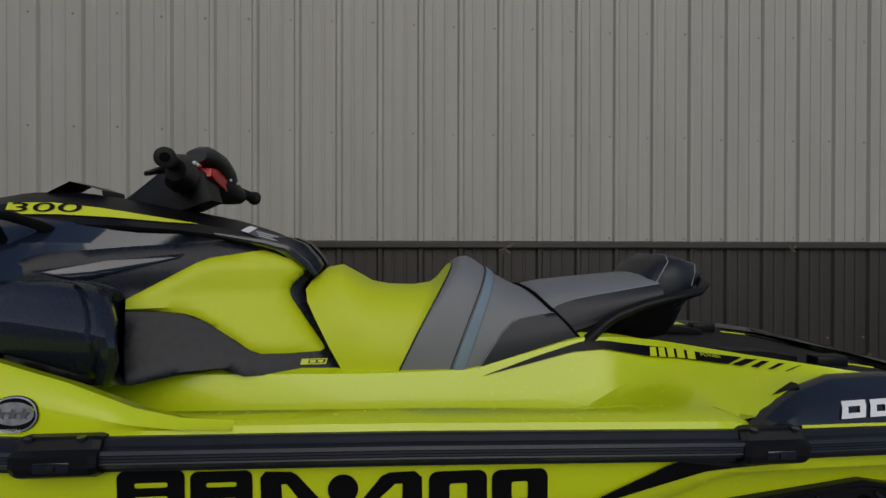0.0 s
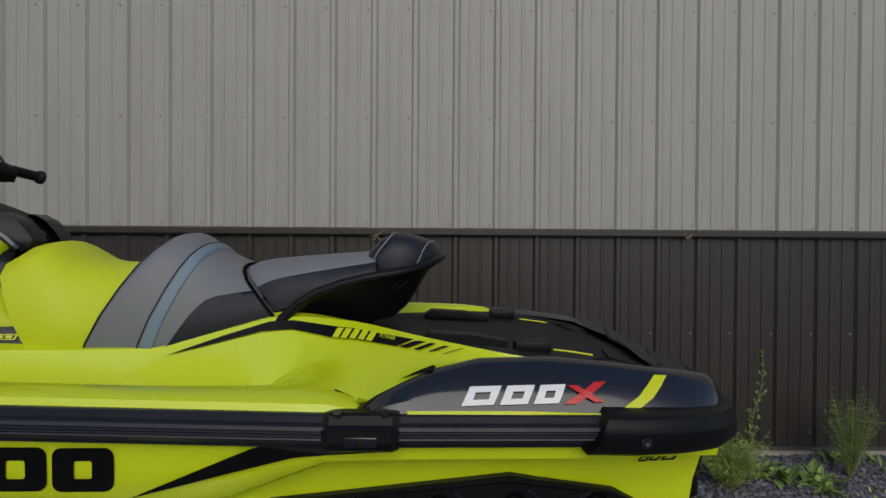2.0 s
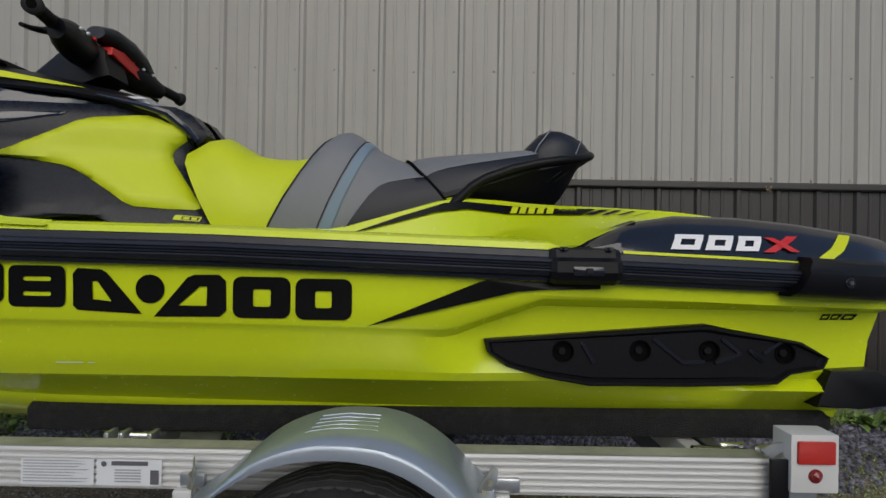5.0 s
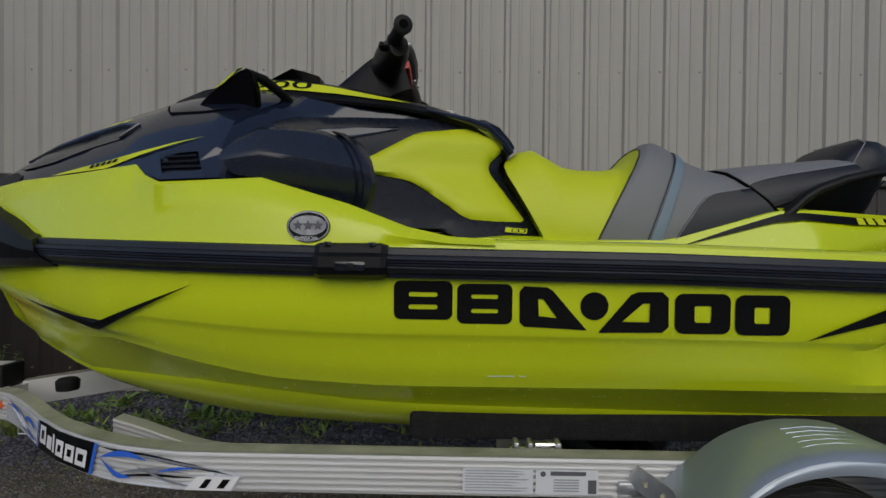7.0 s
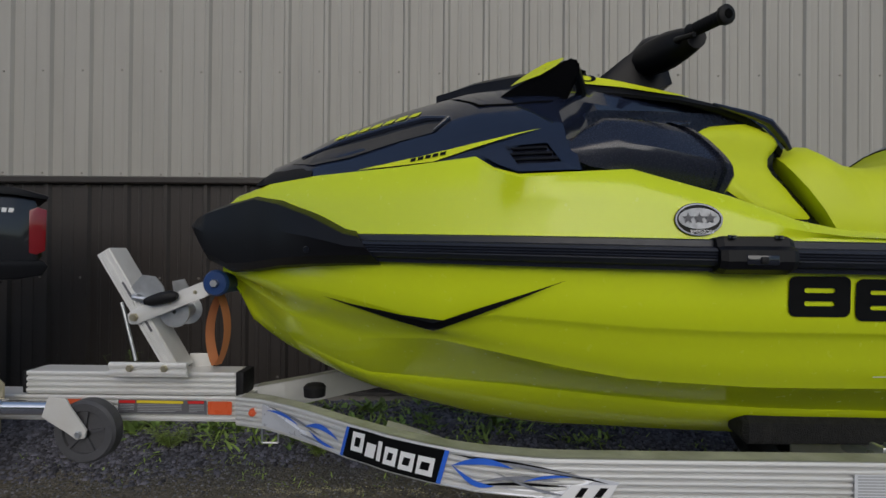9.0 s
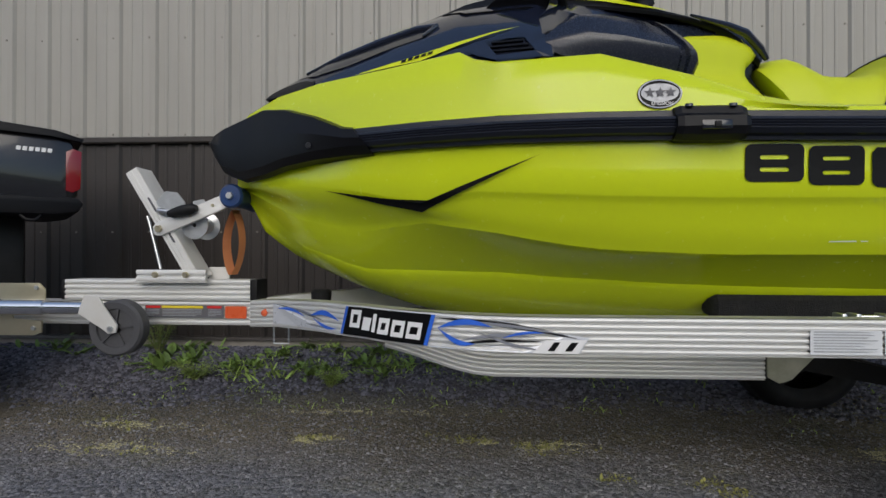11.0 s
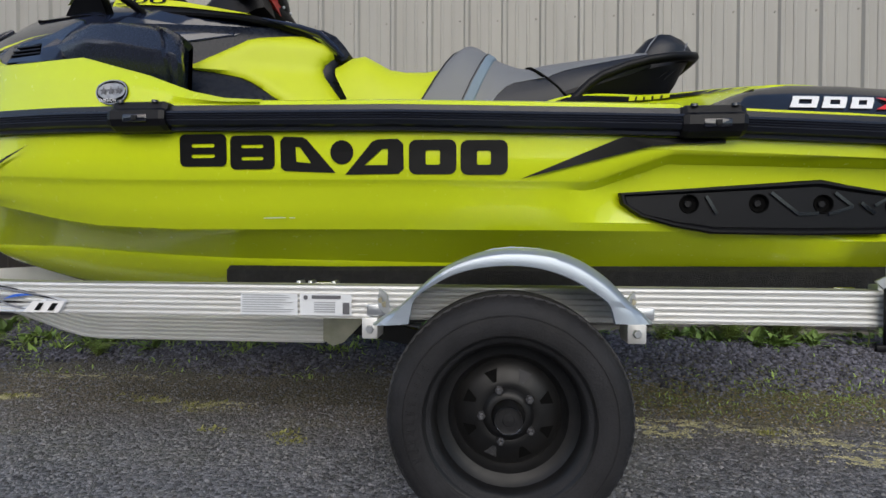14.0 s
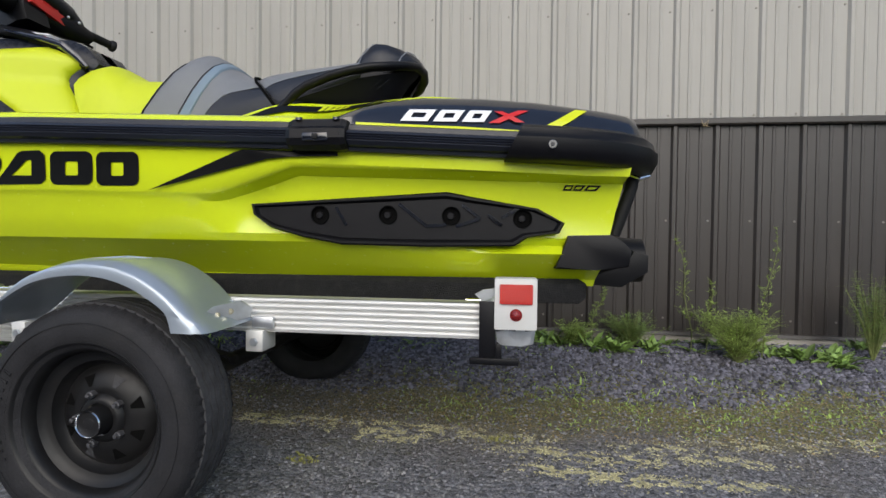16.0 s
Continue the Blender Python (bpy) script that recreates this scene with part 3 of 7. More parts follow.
# black grille across the blunt front of the hood
bm = bmesh.new()
rr = []
for x, k in ((-2.292, 0.30), (-2.275, 0.72), (-2.245, 0.86), (-2.18, 0.80), (-2.12, 0.62)):
    sec = body_section(max(x, -2.265))
    z0 = sec[0][1]
    rr.append(both((x, [(w + 0.006, z0 + (z - z0) * k + 0.003) for w, z in sec[:3]] + [(w * 0.98, z0 + (min(z, sec[2][1] + 0.01) - z0) * k) for w, z in sec[3:]])))
loft(bm, rr, caps=(True, True))
part("front_grille", bm, M_BLACK, hood, "black grille on the blunt hood front", smooth=35)
for k in range(3):
    bm = bmesh.new()
    z = 1.158 + 0.014 * k
    tube(bm, [(-2.298 + 0.012 * k, YC - 0.10 + 0.006 * k, z), (-2.302 + 0.012 * k, YC, z), (-2.298 + 0.012 * k, YC + 0.10 - 0.006 * k, z)], 0.003, 6)
    part("grille_bar", bm, M_RUBBER, hood)

# -- nose bumper --
bm = bmesh.new()
rr = []
for x, w, zt, zb in ((-1.955, 0.428, 1.008, 0.928), (-2.0, 0.412, 1.014, 0.928), (-2.1, 0.365, 1.056, 0.925), (-2.2, 0.305, 1.092, 0.918), (-2.29, 0.235, 1.112, 0.905), (-2.38, 0.175, 1.098, 0.90), (-2.46, 0.135, 1.080, 0.93), (-2.505, 0.105, 1.066, 0.985), (-2.525, 0.08, 1.056, 1.01)):
    rr.append(both((x, [(w - 0.03, zb), (w + 0.005, zb + 0.006), (w + 0.026, zb + 0.026), (w + 0.032, (zt * .55 + zb * .45)), (w + 0.012, zt - 0.010), (w - 0.035, zt + 0.006), (w * .4, zt + 0.012), (0, zt + 0.014)])))
for i, ring in enumerate(rr[:2]):
    # the rear end is cut on a slant, its lower tip furthest aft
    rr[i] = [(x + lerp(z, [0.92, 1.01], [0.045, -0.03]) * (1 - 0.6 * i), y, z) for x, y, z in ring]
loft(bm, rr, caps=(True, True))
part("nose_bumper", bm, M_BLACK, craft, "matt black moulded nose bumper", smooth=22)

# -- rubbing rail --
for side in (-1, 1):
    bm = bmesh.new()
    rr = []
    for i in range(44):
        x = -2.0 + i * 0.0655
        w, z = w_side(x), z_rail(x)
        if x > 0.72:
            w = lerp(x, [0.72, 1.0], [w_side(0.72), 0.50])
        rr.append([(x, YC + side * (w + dx), z + dz) for dx, dz in ((-0.02, 0.030), (0.004, 0.031), (0.010, 0.028), (0.012, 0.016), (0.026, 0.012), (0.030, 0.006), (0.027, 0.003), (0.030, 0.0), (0.027, -0.003), (0.030, -0.006), (0.027, -0.009), (0.029, -0.012), (0.020, -0.022), (0.008, -0.026), (0.006, -0.034), (-0.02, -0.034))])
    loft(bm, rr, caps=(True, True))
    part("rub_rail", bm, M_RAIL, craft, "black ribbed rubber rail", smooth=25)


# -- surfaces for things that lie on the hull --
def hull_w(x, z):
    h = hull_section(min(x, 0.97))[:11]
    zs = [p[1] for p in h][::-1]
    return lerp(z, zs, [p[0] for p in h][::-1])


def on_hull(off=0.003, side=-1):
    return lambda u, v, d=0: (stern(u, v) if u > 0.9 else u, YC + side * (hull_w(u, v) + off), v)


def dense(pts, step=0.02):
    o = []
    for (a, b), (c, d) in zip(pts, pts[1:] + pts[:1]):
        n = max(1, int(math.hypot(c - a, d - b) / step))
        o += [(a + (c - a) * k / n, b + (d - b) * k / n) for k in range(n)]
    return o


def film(bm, outline, holes, place, step=0.02):
    """A thin applied film with holes, laid on a surface."""
    es = []
    for loop in [outline] + list(holes):
        vs = [bm.verts.new(place(u, v)) for u, v in dense(loop, step)]
        es += [bm.edges.new((a, b)) for a, b in zip(vs, vs[1:] + vs[:1])]
    bmesh.ops.triangle_fill(bm, use_beauty=True, use_dissolve=False, edges=es)


def fix_up(ob, toward=Vector((0, -1, 0))):
    me = ob.data
    if sum(p.normal.dot(toward) * p.area for p in me.polygons) < 0:
        me.flip_normals()
    return ob


def decal(name, shapes, material, parent, place, label="", step=0.02, joined=False):
    """Applied film; each shape is a part of its own unless it is fine print."""
    first = None
    for group in ([shapes] if joined else [[s_] for s_ in shapes]):
        bm = bmesh.new()
        for s_ in group:
            film(bm, s_[0], s_[1:], place, step)
        ob = fix_up(part(name, bm, material, parent, label, smooth=0))
        if joined:
            ob["kind"] = "stuff"
        first = first or ob
    return first


def circle(cx, cz, rx, rz=None, n=28):
    rz = rz or rx
    return [(cx + rx * math.cos(2 * math.pi * k / n), cz + rz * math.sin(2 * math.pi * k / n)) for k in range(n)]


def text_mesh(name, body, size, m, material, parent, shear=0.0, label=""):
    cu = bpy.data.curves.new(name, 'FONT')
    cu.body, cu.size, cu.shear, cu.align_x = body, size, shear, 'CENTER'
    tmp = bpy.data.objects.new(name, cu)
    scene.collection.objects.link(tmp)
    me = bpy.data.meshes.new_from_object(tmp.evaluated_get(bpy.context.evaluated_depsgraph_get()))
    bpy.data.objects.remove(tmp)
    me.materials.clear()
    me.materials.append(material)
    ob = new(name, me)
    ob.parent = parent
    ob.matrix_basis = m
    if label:
        ob["label"] = label
    return ob


# maker's mark on the hull side: plain blocks in its colour, each with its slots
H = on_hull(0.003)
HM = lambda u, v, d=0: H(u, v - 0.009)
decal("hull_mark", [
    [rrect(-1.066, -0.940, 0.846, 0.929, 0.014), rrect(-1.034, -0.972, 0.895, 0.905, 0.004, 3), rrect(-1.034, -0.972, 0.868, 0.878, 0.004, 3)],
    [rrect(-0.930, -0.812, 0.838, 0.924, 0.014), rrect(-0.900, -0.842, 0.892, 0.901, 0.004, 3), rrect(-0.900, -0.842, 0.861, 0.870, 0.004, 3)],
    [[(-0.797, 0.908), (-0.787, 0.920), (-0.738, 0.918), (-0.727, 0.912), (-0.653, 0.827), (-0.786, 0.833), (-0.796, 0.842)], [(-0.757, 0.893), (-0.746, 0.893), (-0.716, 0.852), (-0.755, 0.856)]],
    [circle(-0.637, 0.879, 0.030)],
    [[(-0.628, 0.822), (-0.560, 0.904), (-0.545, 0.910), (-0.494, 0.911), (-0.480, 0.898), (-0.479, 0.836), (-0.492, 0.824)], [(-0.578, 0.846), (-0.520, 0.846), (-0.519, 0.886), (-0.534, 0.886)]],
    [rrect(-0.466, -0.347, 0.822, 0.908, 0.018), rrect(-0.424, -0.388, 0.846, 0.882, 0.004, 3)],
    [rrect(-0.337, -0.220, 0.820, 0.906, 0.018), rrect(-0.296, -0.262, 0.845, 0.880, 0.004, 3)],
], M_DECAL, craft, HM, "black block lettering mark on the hull side")
# bow chevron and stern wedge
decal("bow_chevron", [[[(-2.075, 0.850), (-1.90, 0.818), (-1.793, 0.802), (-1.70, 0.838), (-1.512, 0.906), (-1.70, 0.823), (-1.793, 0.781), (-1.90, 0.804)]]], M_DECAL, craft, on_hull(0.011), "black chevron stripe")
# the wedge is a decal; its thin aft tail paints the shadow under the rail
decal("stern_wedge_and_rail_shadow", [[[(-0.190, 0.799), (0.04, 0.894), (0.06, 0.900), (0.30, 0.893), (0.30, 0.884), (0.19, 0.882), (0.125, 0.877), (-0.01, 0.844)]]], M_DECAL, craft, on_hull(0.009), "black pointed stripe, its thin tail the painted shadow of the rail")
decal("stern_mark", [[[(0.852 + a, 0.812), (0.860 + a, 0.826), (0.882 + a, 0.826), (0.874 + a, 0.812)], [(0.858 + a, 0.816), (0.863 + a, 0.822), (0.876 + a, 0.822), (0.871 + a, 0.816)]] for a in (0, 0.026, 0.052)], M_DECAL, craft, on_hull(0.004), "small outlined black mark")
decal("hull_scuff", [[[(-0.86, 0.707), (-0.80, 0.708), (-0.80, 0.7055), (-0.86, 0.7045)]], [[(-0.79, 0.7075), (-0.775, 0.7075), (-0.775, 0.7055), (-0.79, 0.7055)]]], M_WHITE, craft, on_hull(0.002), "pale scuff on the gelcoat")
# round emission sticker on the fore deck


def on_fore(off):
    def f(u, v, d=0):
        w, z = fore_edge(u)
        wr, zr = w_side(u) - 0.004, z_rail(u) + 0.026
        return (u, YC - (lerp(v, [zr, zr + 0.012, fore_mid(u)[1], z], [wr, wr - 0.004, fore_mid(u)[0], w + 0.006]) + off), v)
    return f


ES = decal("emission_sticker", [[circle(-1.251, 1.034, 0.048, 0.0345)]], M_DECAL, craft, on_fore(0.003), "oval silver and black emission sticker")
decal("sticker_ring", [[circle(-1.251, 1.034, 0.0468, 0.0332), circle(-1.251, 1.034, 0.0435, 0.0303)]], M_STICKER, ES, on_fore(0.005))
decal("sticker_field", [[circle(-1.251, 1.036, 0.0405, 0.0215)]], M_STICKER, ES, on_fore(0.005))


def star(cx, cz, r):
    return [(cx + (r if k % 2 == 0 else r * 0.42) * math.sin(math.pi * k / 5), cz + (r if k % 2 == 0 else r * 0.42) * math.cos(math.pi * k / 5)) for k in range(10)]


decal("sticker_star", [[star(-1.251 + a, 1.036, 0.0125)] for a in (-0.022, 0.0, 0.022)], M_INK, ES, on_fore(0.007), step=0.05)
text_mesh("sticker_word", "EMISSION", 0.011, pose(-1.251, YC - w_side(-1.251) - 0.010, 1.0045, 90, 0, 0), M_WHITE, ES)

# -- footboard pad on the hull side --
PAD = [(0.060, 0.769), (0.12, 0.773), (0.208, 0.779), (0.42, 0.794), (0.562, 0.804), (0.595, 0.798), (0.623, 0.792), (0.72, 0.776), (0.790, 0.764), (0.857, 0.728), (0.844, 0.702), (0.765, 0.690), (0.733, 0.668), (0.52, 0.664), (0.294, 0.667), (0.195, 0.685), (0.11, 0.710), (0.066, 0.742)]
bm = bmesh.new()


def pad_at(k):
    """Outline shrunk towards the middle line by k metres."""
    cx, cz = 0.46, 0.734
    return [(cx + (u - cx) * (1 - k / 0.38), cz + (v - cz) * (1 - k / 0.062)) for u, v in PAD]


rr = []
for k, off in ((0.0, 0.0), (0.0, 0.018), (0.004, 0.024), (0.009, 0.024), (0.013, 0.016), (0.016, 0.013)):
    rr.append([(u, YC - (0.515 - 0.085 * (u - 0.1) + off), v) for u, v in pad_at(k)])
loft(bm, rr, closed=True)
HOLES = ((0.236, 0.742), (0.411, 0.744), (0.572, 0.743), (0.752, 0.738))
film(bm, pad_at(0.016), [circle(hx, hz, 0.0225, n=24) for hx, hz in HOLES], lambda u, v: (u, YC - (0.515 - 0.085 * (u - 0.1) + 0.013), v))
bmesh.ops.recalc_face_normals(bm, faces=list(bm.faces))
pad = part("step_pad", bm, M_BLACK, craft, "black moulded grip pad on the hull side", smooth=25)
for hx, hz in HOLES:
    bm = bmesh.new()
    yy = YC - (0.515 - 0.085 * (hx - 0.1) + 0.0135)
    # shallow recess, its depth shade painted by the near-black lining
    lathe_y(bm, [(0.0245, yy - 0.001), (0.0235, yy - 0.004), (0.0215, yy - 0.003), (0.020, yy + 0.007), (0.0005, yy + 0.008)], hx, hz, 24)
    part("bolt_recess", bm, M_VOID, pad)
    bm = bmesh.new()
    bolt(bm, hx - 0.002, yy + 0.0065, hz, 0.009, 0.005, False)
    part("bolt", bm, M_BLACK, pad)
for a, b in (((0.278, 0.780), (0.305, 0.735)), ((0.44, 0.79), (0.51, 0.735)), ((0.51, 0.735), (0.56, 0.738)), ((0.60, 0.79), (0.645, 0.755)), ((0.645, 0.755), (0.585, 0.735)), ((0.665, 0.765), (0.70, 0.738)), ((0.70, 0.738), (0.675, 0.755)), ((0.70, 0.757), (0.745, 0.785))):
    bm = bmesh.new()
    f = lambda x: YC - (0.515 - 0.085 * (x - 0.1) + 0.014)
    dx, dz = b[0] - a[0], b[1] - a[1]
    q = math.hypot(dx, dz)
    nx, nz_ = -dz / q * 0.004, dx / q * 0.004
    a, b = (a[0], a[1] - 0.018), (b[0], b[1] - 0.018)
    vs = [(a[0] + nx, a[1] + nz_), (a[0] - nx, a[1] - nz_), (b[0] - nx, b[1] - nz_), (b[0] + nx, b[1] + nz_)]
    prism(bm, vs, lambda u, v, d: (u, f(u) - 0.004 + d, v), 0.006)
    part("pad_ridge", bm, M_GLOSSBLACK, pad, smooth=0)

# -- rail joint blocks --
for x0, x1 in ((-1.229, -1.077), (0.186, 0.331)):
    bm = bmesh.new()
    zc = z_rail((x0 + x1) / 2)
    w = w_side((x0 + x1) / 2)
    rr = []
    for x, g in ((x0, 0.0), (x0 + 0.012, 0.006), (x1 - 0.012, 0.006), (x1, 0.0)):
        rr.append([(x, YC - (w + dx + g), zc + dz * (1.0 if g else 0.9)) for dx, dz in ((-0.02, 0.036), (0.010, 0.038), (0.018, 0.034), (0.024, 0.018), (0.036, 0.010), (0.038, -0.012), (0.030, -0.028), (0.012, -0.038), (-0.02, -0.038))])
    loft(bm, rr, closed=True, caps=(True, True))
    blk = part("rail_joint", bm, M_BLACK, craft, "black rail joint cover", smooth=25)
    for dx in (0.028, 0.12):
        bm = bmesh.new()
        bmesh.ops.create_cone(bm, cap_ends=True, segments=14, radius1=0.009, radius2=0.008, depth=0.006, matrix=pose(x0 + dx, YC - w - 0.024, zc + 0.037, 8, 0, 0))
        part("bolt", bm, M_GLOSSBLACK, blk)
    bm = bmesh.new()
    box(bm, (x0 + x1) / 2 - 0.030, (x0 + x1) / 2 + 0.034, YC - w - 0.046, YC - w - 0.03, zc - 0.020, zc + 0.001, 0.004)
    part("latch_recess", bm, M_GLOSSBLACK, blk)
    bm = bmesh.new()
    box(bm, (x0 + x1) / 2 - 0.004, (x0 + x1) / 2 + 0.010, YC - w - 0.050, YC - w - 0.04, zc - 0.016, zc - 0.003, 0.002)
    part("latch", bm, M_RUBBER, blk)

# -- dark side cover with the intake vent --


def body_w(x, z):
    h = body_section(x)
    return lerp(z, [p[1] for p in h], [p[0] for p in h])


def on_body(off, side=-1):
    return lambda u, v, d=0: (u, YC + side * (body_w(u, v) + off - d), v)


bm = bmesh.new()
VP = [(-1.69, 1.186), (-1.655, 1.160), (-1.612, 1.139), (-1.50, 1.143), (-1.45, 1.146), (-1.45, 1.20), (-1.50, 1.222), (-1.575, 1.224)]
film(bm, VP, [[(-1.637, 1.203), (-1.541, 1.211), (-1.516, 1.163), (-1.609, 1.154)]], on_body(0.012))
vent_panel = fix_up(part("vent_cover", bm, M_NAVY, craft, "dark side cover around the air vent", smooth=0))
bm = bmesh.new()
film(bm, [(-1.645, 1.208), (-1.536, 1.216), (-1.508, 1.160), (-1.612, 1.149)], [], on_body(0.004))
fix_up(part("vent_opening", bm, M_GLOSSBLACK, vent_panel, smooth=0))
for k in range(3):
    bm = bmesh.new()
    z0 = 1.166 + k * 0.014
    prism(bm, [(-1.626 + k * 0.004, z0 + 0.001), (-1.522 - k * .01, z0 + 0.004), (-1.522 - k * .01, z0 + 0.009), (-1.628 + k * 0.004, z0 + 0.005)], on_body(0.012), 0.012)
    part("vent_slat", bm, M_BLACK, vent_panel, smooth=0)
# hood insert, logo bar and stripes on the hood
decal("hood_insert", [[[(-2.20, 1.205), (-2.10, 1.235), (-1.99, 1.262), (-1.87, 1.287), (-1.80, 1.300), (-1.765, 1.297), (-1.80, 1.258), (-1.88, 1.240), (-2.02, 1.203), (-2.12, 1.190)]]], M_GLOSSBLACK, craft, on_body(0.004), "gloss black hood scoop insert")
bm = bmesh.new()
tube(bm, [on_body(0.008)(u, v) for u, v in ((-2.17, 1.222), (-2.05, 1.258), (-1.93, 1.284), (-1.82, 1.306), (-1.765, 1.30), (-1.80, 1.262))], [0.003, 0.008, 0.01, 0.009, 0.007, 0.003], 8)
part("scoop_lip", bm, M_NAVY, craft)
decal("hood_mark", [[[(-2.085 + a * 0.0355, 1.274 + a * 0.0074), (-2.074 + a * 0.0355, 1.291 + a * 0.0074), (-2.048 + a * 0.0355, 1.2965 + a * 0.0074), (-2.058 + a * 0.0355, 1.2795 + a * 0.0074)]] for a in range(7)], M_YDECAL, craft, on_body(0.005), "yellow block mark on the hood")
decal("hood_stripe", [[[(-1.99, 1.166), (-1.83, 1.192), (-1.68, 1.222), (-1.545, 1.254), (-1.68, 1.213), (-1.80, 1.176), (-1.90, 1.170)]]], M_YDECAL, craft, on_body(0.004), "lime stripe along the hood edge")
decal("hood_small_mark", [[[(-1.855 + a, 1.178 + a * .17), (-1.853 + a, 1.187 + a * .17), (-1.84 + a, 1.189 + a * .17), (-1.842 + a, 1.180 + a * .17)]] for a in (0, 0.018, 0.036, 0.054, 0.072)], M_DECAL, craft, on_body(0.006), step=0.05)

for side in (-1, 1):
    bm = bmesh.new()
    tube(bm, [on_body(0.001, side)(u, v) for u, v in ((-1.775, 1.392), (-1.735, 1.372), (-1.70, 1.345), (-1.685, 1.334), (-1.60, 1.336), (-1.52, 1.342), (-1.47, 1.346))], 0.0028, 6)
    part("visor_seam", bm, M_VOID, hood)

# -- console cap, stripe and wind deflectors --
CX = [-1.80, -1.68, -1.55, -1.42, -1.28, -1.12, -1.0, -0.9, -0.83, -0.785]


def cap_section(x):
    zb = lerp(x, CX, [1.392, 1.398, 1.402, 1.402, 1.398, 1.388, 1.372, 1.348, 1.312, 1.262])
    zt = lerp(x, CX, [1.432, 1.448, 1.462, 1.462, 1.446, 1.420, 1.400, 1.374, 1.338, 1.285])
    zc = lerp(x, CX, [1.446, 1.482, 1.505, 1.505, 1.484, 1.452, 1.428, 1.396, 1.358, 1.30])
    w = lerp(x, CX, [0.10, 0.17, 0.20, 0.205, 0.195, 0.175, 0.155, 0.135, 0.115, 0.10])
    return [(w + 0.014, zb), (w + 0.018, zb + 0.008), (w + 0.006, zt - 0.032), (w - 0.012, zt), (w * .45, zc - 0.004), (0, zc)]


bm = bmesh.new()
loft(bm, [both((x, cap_section(x))) for x in [-1.80 + 0.0378 * i for i in range(28)]], caps=(True, True))
cap = part("console_cap", bm, M_BLACK, craft, "matt black console cover", smooth=28)


def on_cap(off):
    def f(u, v, d=0):
        h = cap_section(u)
        return (u, YC - (lerp(v, [p[1] for p in h], [p[0] for p in h]) + off), v + off)
    return f


decal("console_stripe", [[[(-1.535, 1.430), (-1.535, 1.4605), (-1.42, 1.461), (-1.31, 1.449), (-1.15, 1.423), (-1.07, 1.409), (-1.15, 1.413), (-1.28, 1.424), (-1.40, 1.430)]]], M_YDECAL, cap, on_cap(0.004), "lime stripe on the console")
number = text_mesh("console_number", "300", 0.033, Matrix.Identity(4), M_DECAL, cap, label="black number on the lime stripe")
ux = [v.co.x for v in number.data.vertices]
uz = [v.co.y for v in number.data.vertices]
for v in number.data.vertices:
    v.co = on_cap(0.006)(lerp(v.co.x, [min(ux), max(ux)], [-1.524, -1.352]), lerp(v.co.y, [min(uz), max(uz)], [1.4345, 1.4585]))
decal("console_label", [[[(-0.965, 1.392), (-0.955, 1.404), (-0.86, 1.372), (-0.84, 1.352), (-0.87, 1.352)]]], M_INK, cap, on_cap(0.004), "black warning label")
decal("label_corner", [[[(-0.965, 1.390), (-0.955, 1.405), (-0.935, 1.399), (-0.945, 1.383)]]], M_WHITE, cap, on_cap(0.006))
decal("label_line", [[[(-0.930 + .006 * k, 1.389 - k * .006), (-0.876 + .004 * k, 1.374 - k * .006), (-0.877 + .004 * k, 1.372 - k * .006), (-0.931 + .006 * k, 1.387 - k * .006)]] for k in range(3)], M_SILVERD, cap, on_cap(0.006), step=0.05)
for side in (-1, 1):
    bm = bmesh.new()
    o = [(-1.70, 0.255, 1.332), (-1.61, 0.31, 1.380), (-1.53, 0.365, 1.420), (-1.475, 0.40, 1.434), (-1.449, 0.408, 1.430), (-1.446, 0.395, 1.40), (-1.460, 0.33, 1.355), (-1.475, 0.30, 1.336), (-1.60, 0.265, 1.328)]
    a = [(x, YC + side * w, z) for x, w, z in o]
    c = [(x, YC + side * (w - 0.05), z - 0.006) for x, w, z in o]
    loft(bm, [a, c], closed=True, caps=(True, True))
    bmesh.ops.bevel(bm, geom=list(bm.edges), offset=0.006, segments=2, affect='EDGES')
    wing = part("wind_deflector", bm, M_BLACK, craft, "matt black wind deflector with lime edge", smooth=40)
    bm = bmesh.new()
    tube(bm, [(-1.468, YC + side * 0.388, 1.428), (-1.440, YC + side * 0.335, 1.424), (-1.412, YC + side * 0.270, 1.404), (-1.392, YC + side * 0.205, 1.372)], [0.010, 0.013, 0.013, 0.016], 10)
    part("strut", bm, M_BLACK, wing, "curved strut behind the deflector")
    bm = bmesh.new()
    o = [(-1.605, 0.319, 1.387), (-1.574, 0.341, 1.394), (-1.536, 0.367, 1.401), (-1.503, 0.388, 1.416), (-1.484, 0.400, 1.430), (-1.482, 0.366, 1.444), (-1.518, 0.343, 1.440), (-1.552, 0.320, 1.426), (-1.583, 0.299, 1.410)]
    vs = [bm.verts.new((x, YC + side * w, z + 0.003)) for x, w, z in o]
    bm.faces.new(vs)
    fix_up(part("deflector_edge", bm, M_YDECAL, wing, smooth=0), Vector((0, -0.3, 1)))
# small dark cleat behind the deflector
bm = bmesh.new()
loft(bm, [[(x, YC - 0.10, z), (x, YC + 0.02, z)] for x, z in ((-1.50, 1.50), (-1.44, 1.532), (-1.40, 1.522), (-1.355, 1.508), (-1.35, 1.482))])
bmesh.ops.solidify(bm, geom=list(bm.faces), thickness=0.02)
part("gauge_hood", bm, M_BLACK, craft, "black instrument hood", smooth=30)

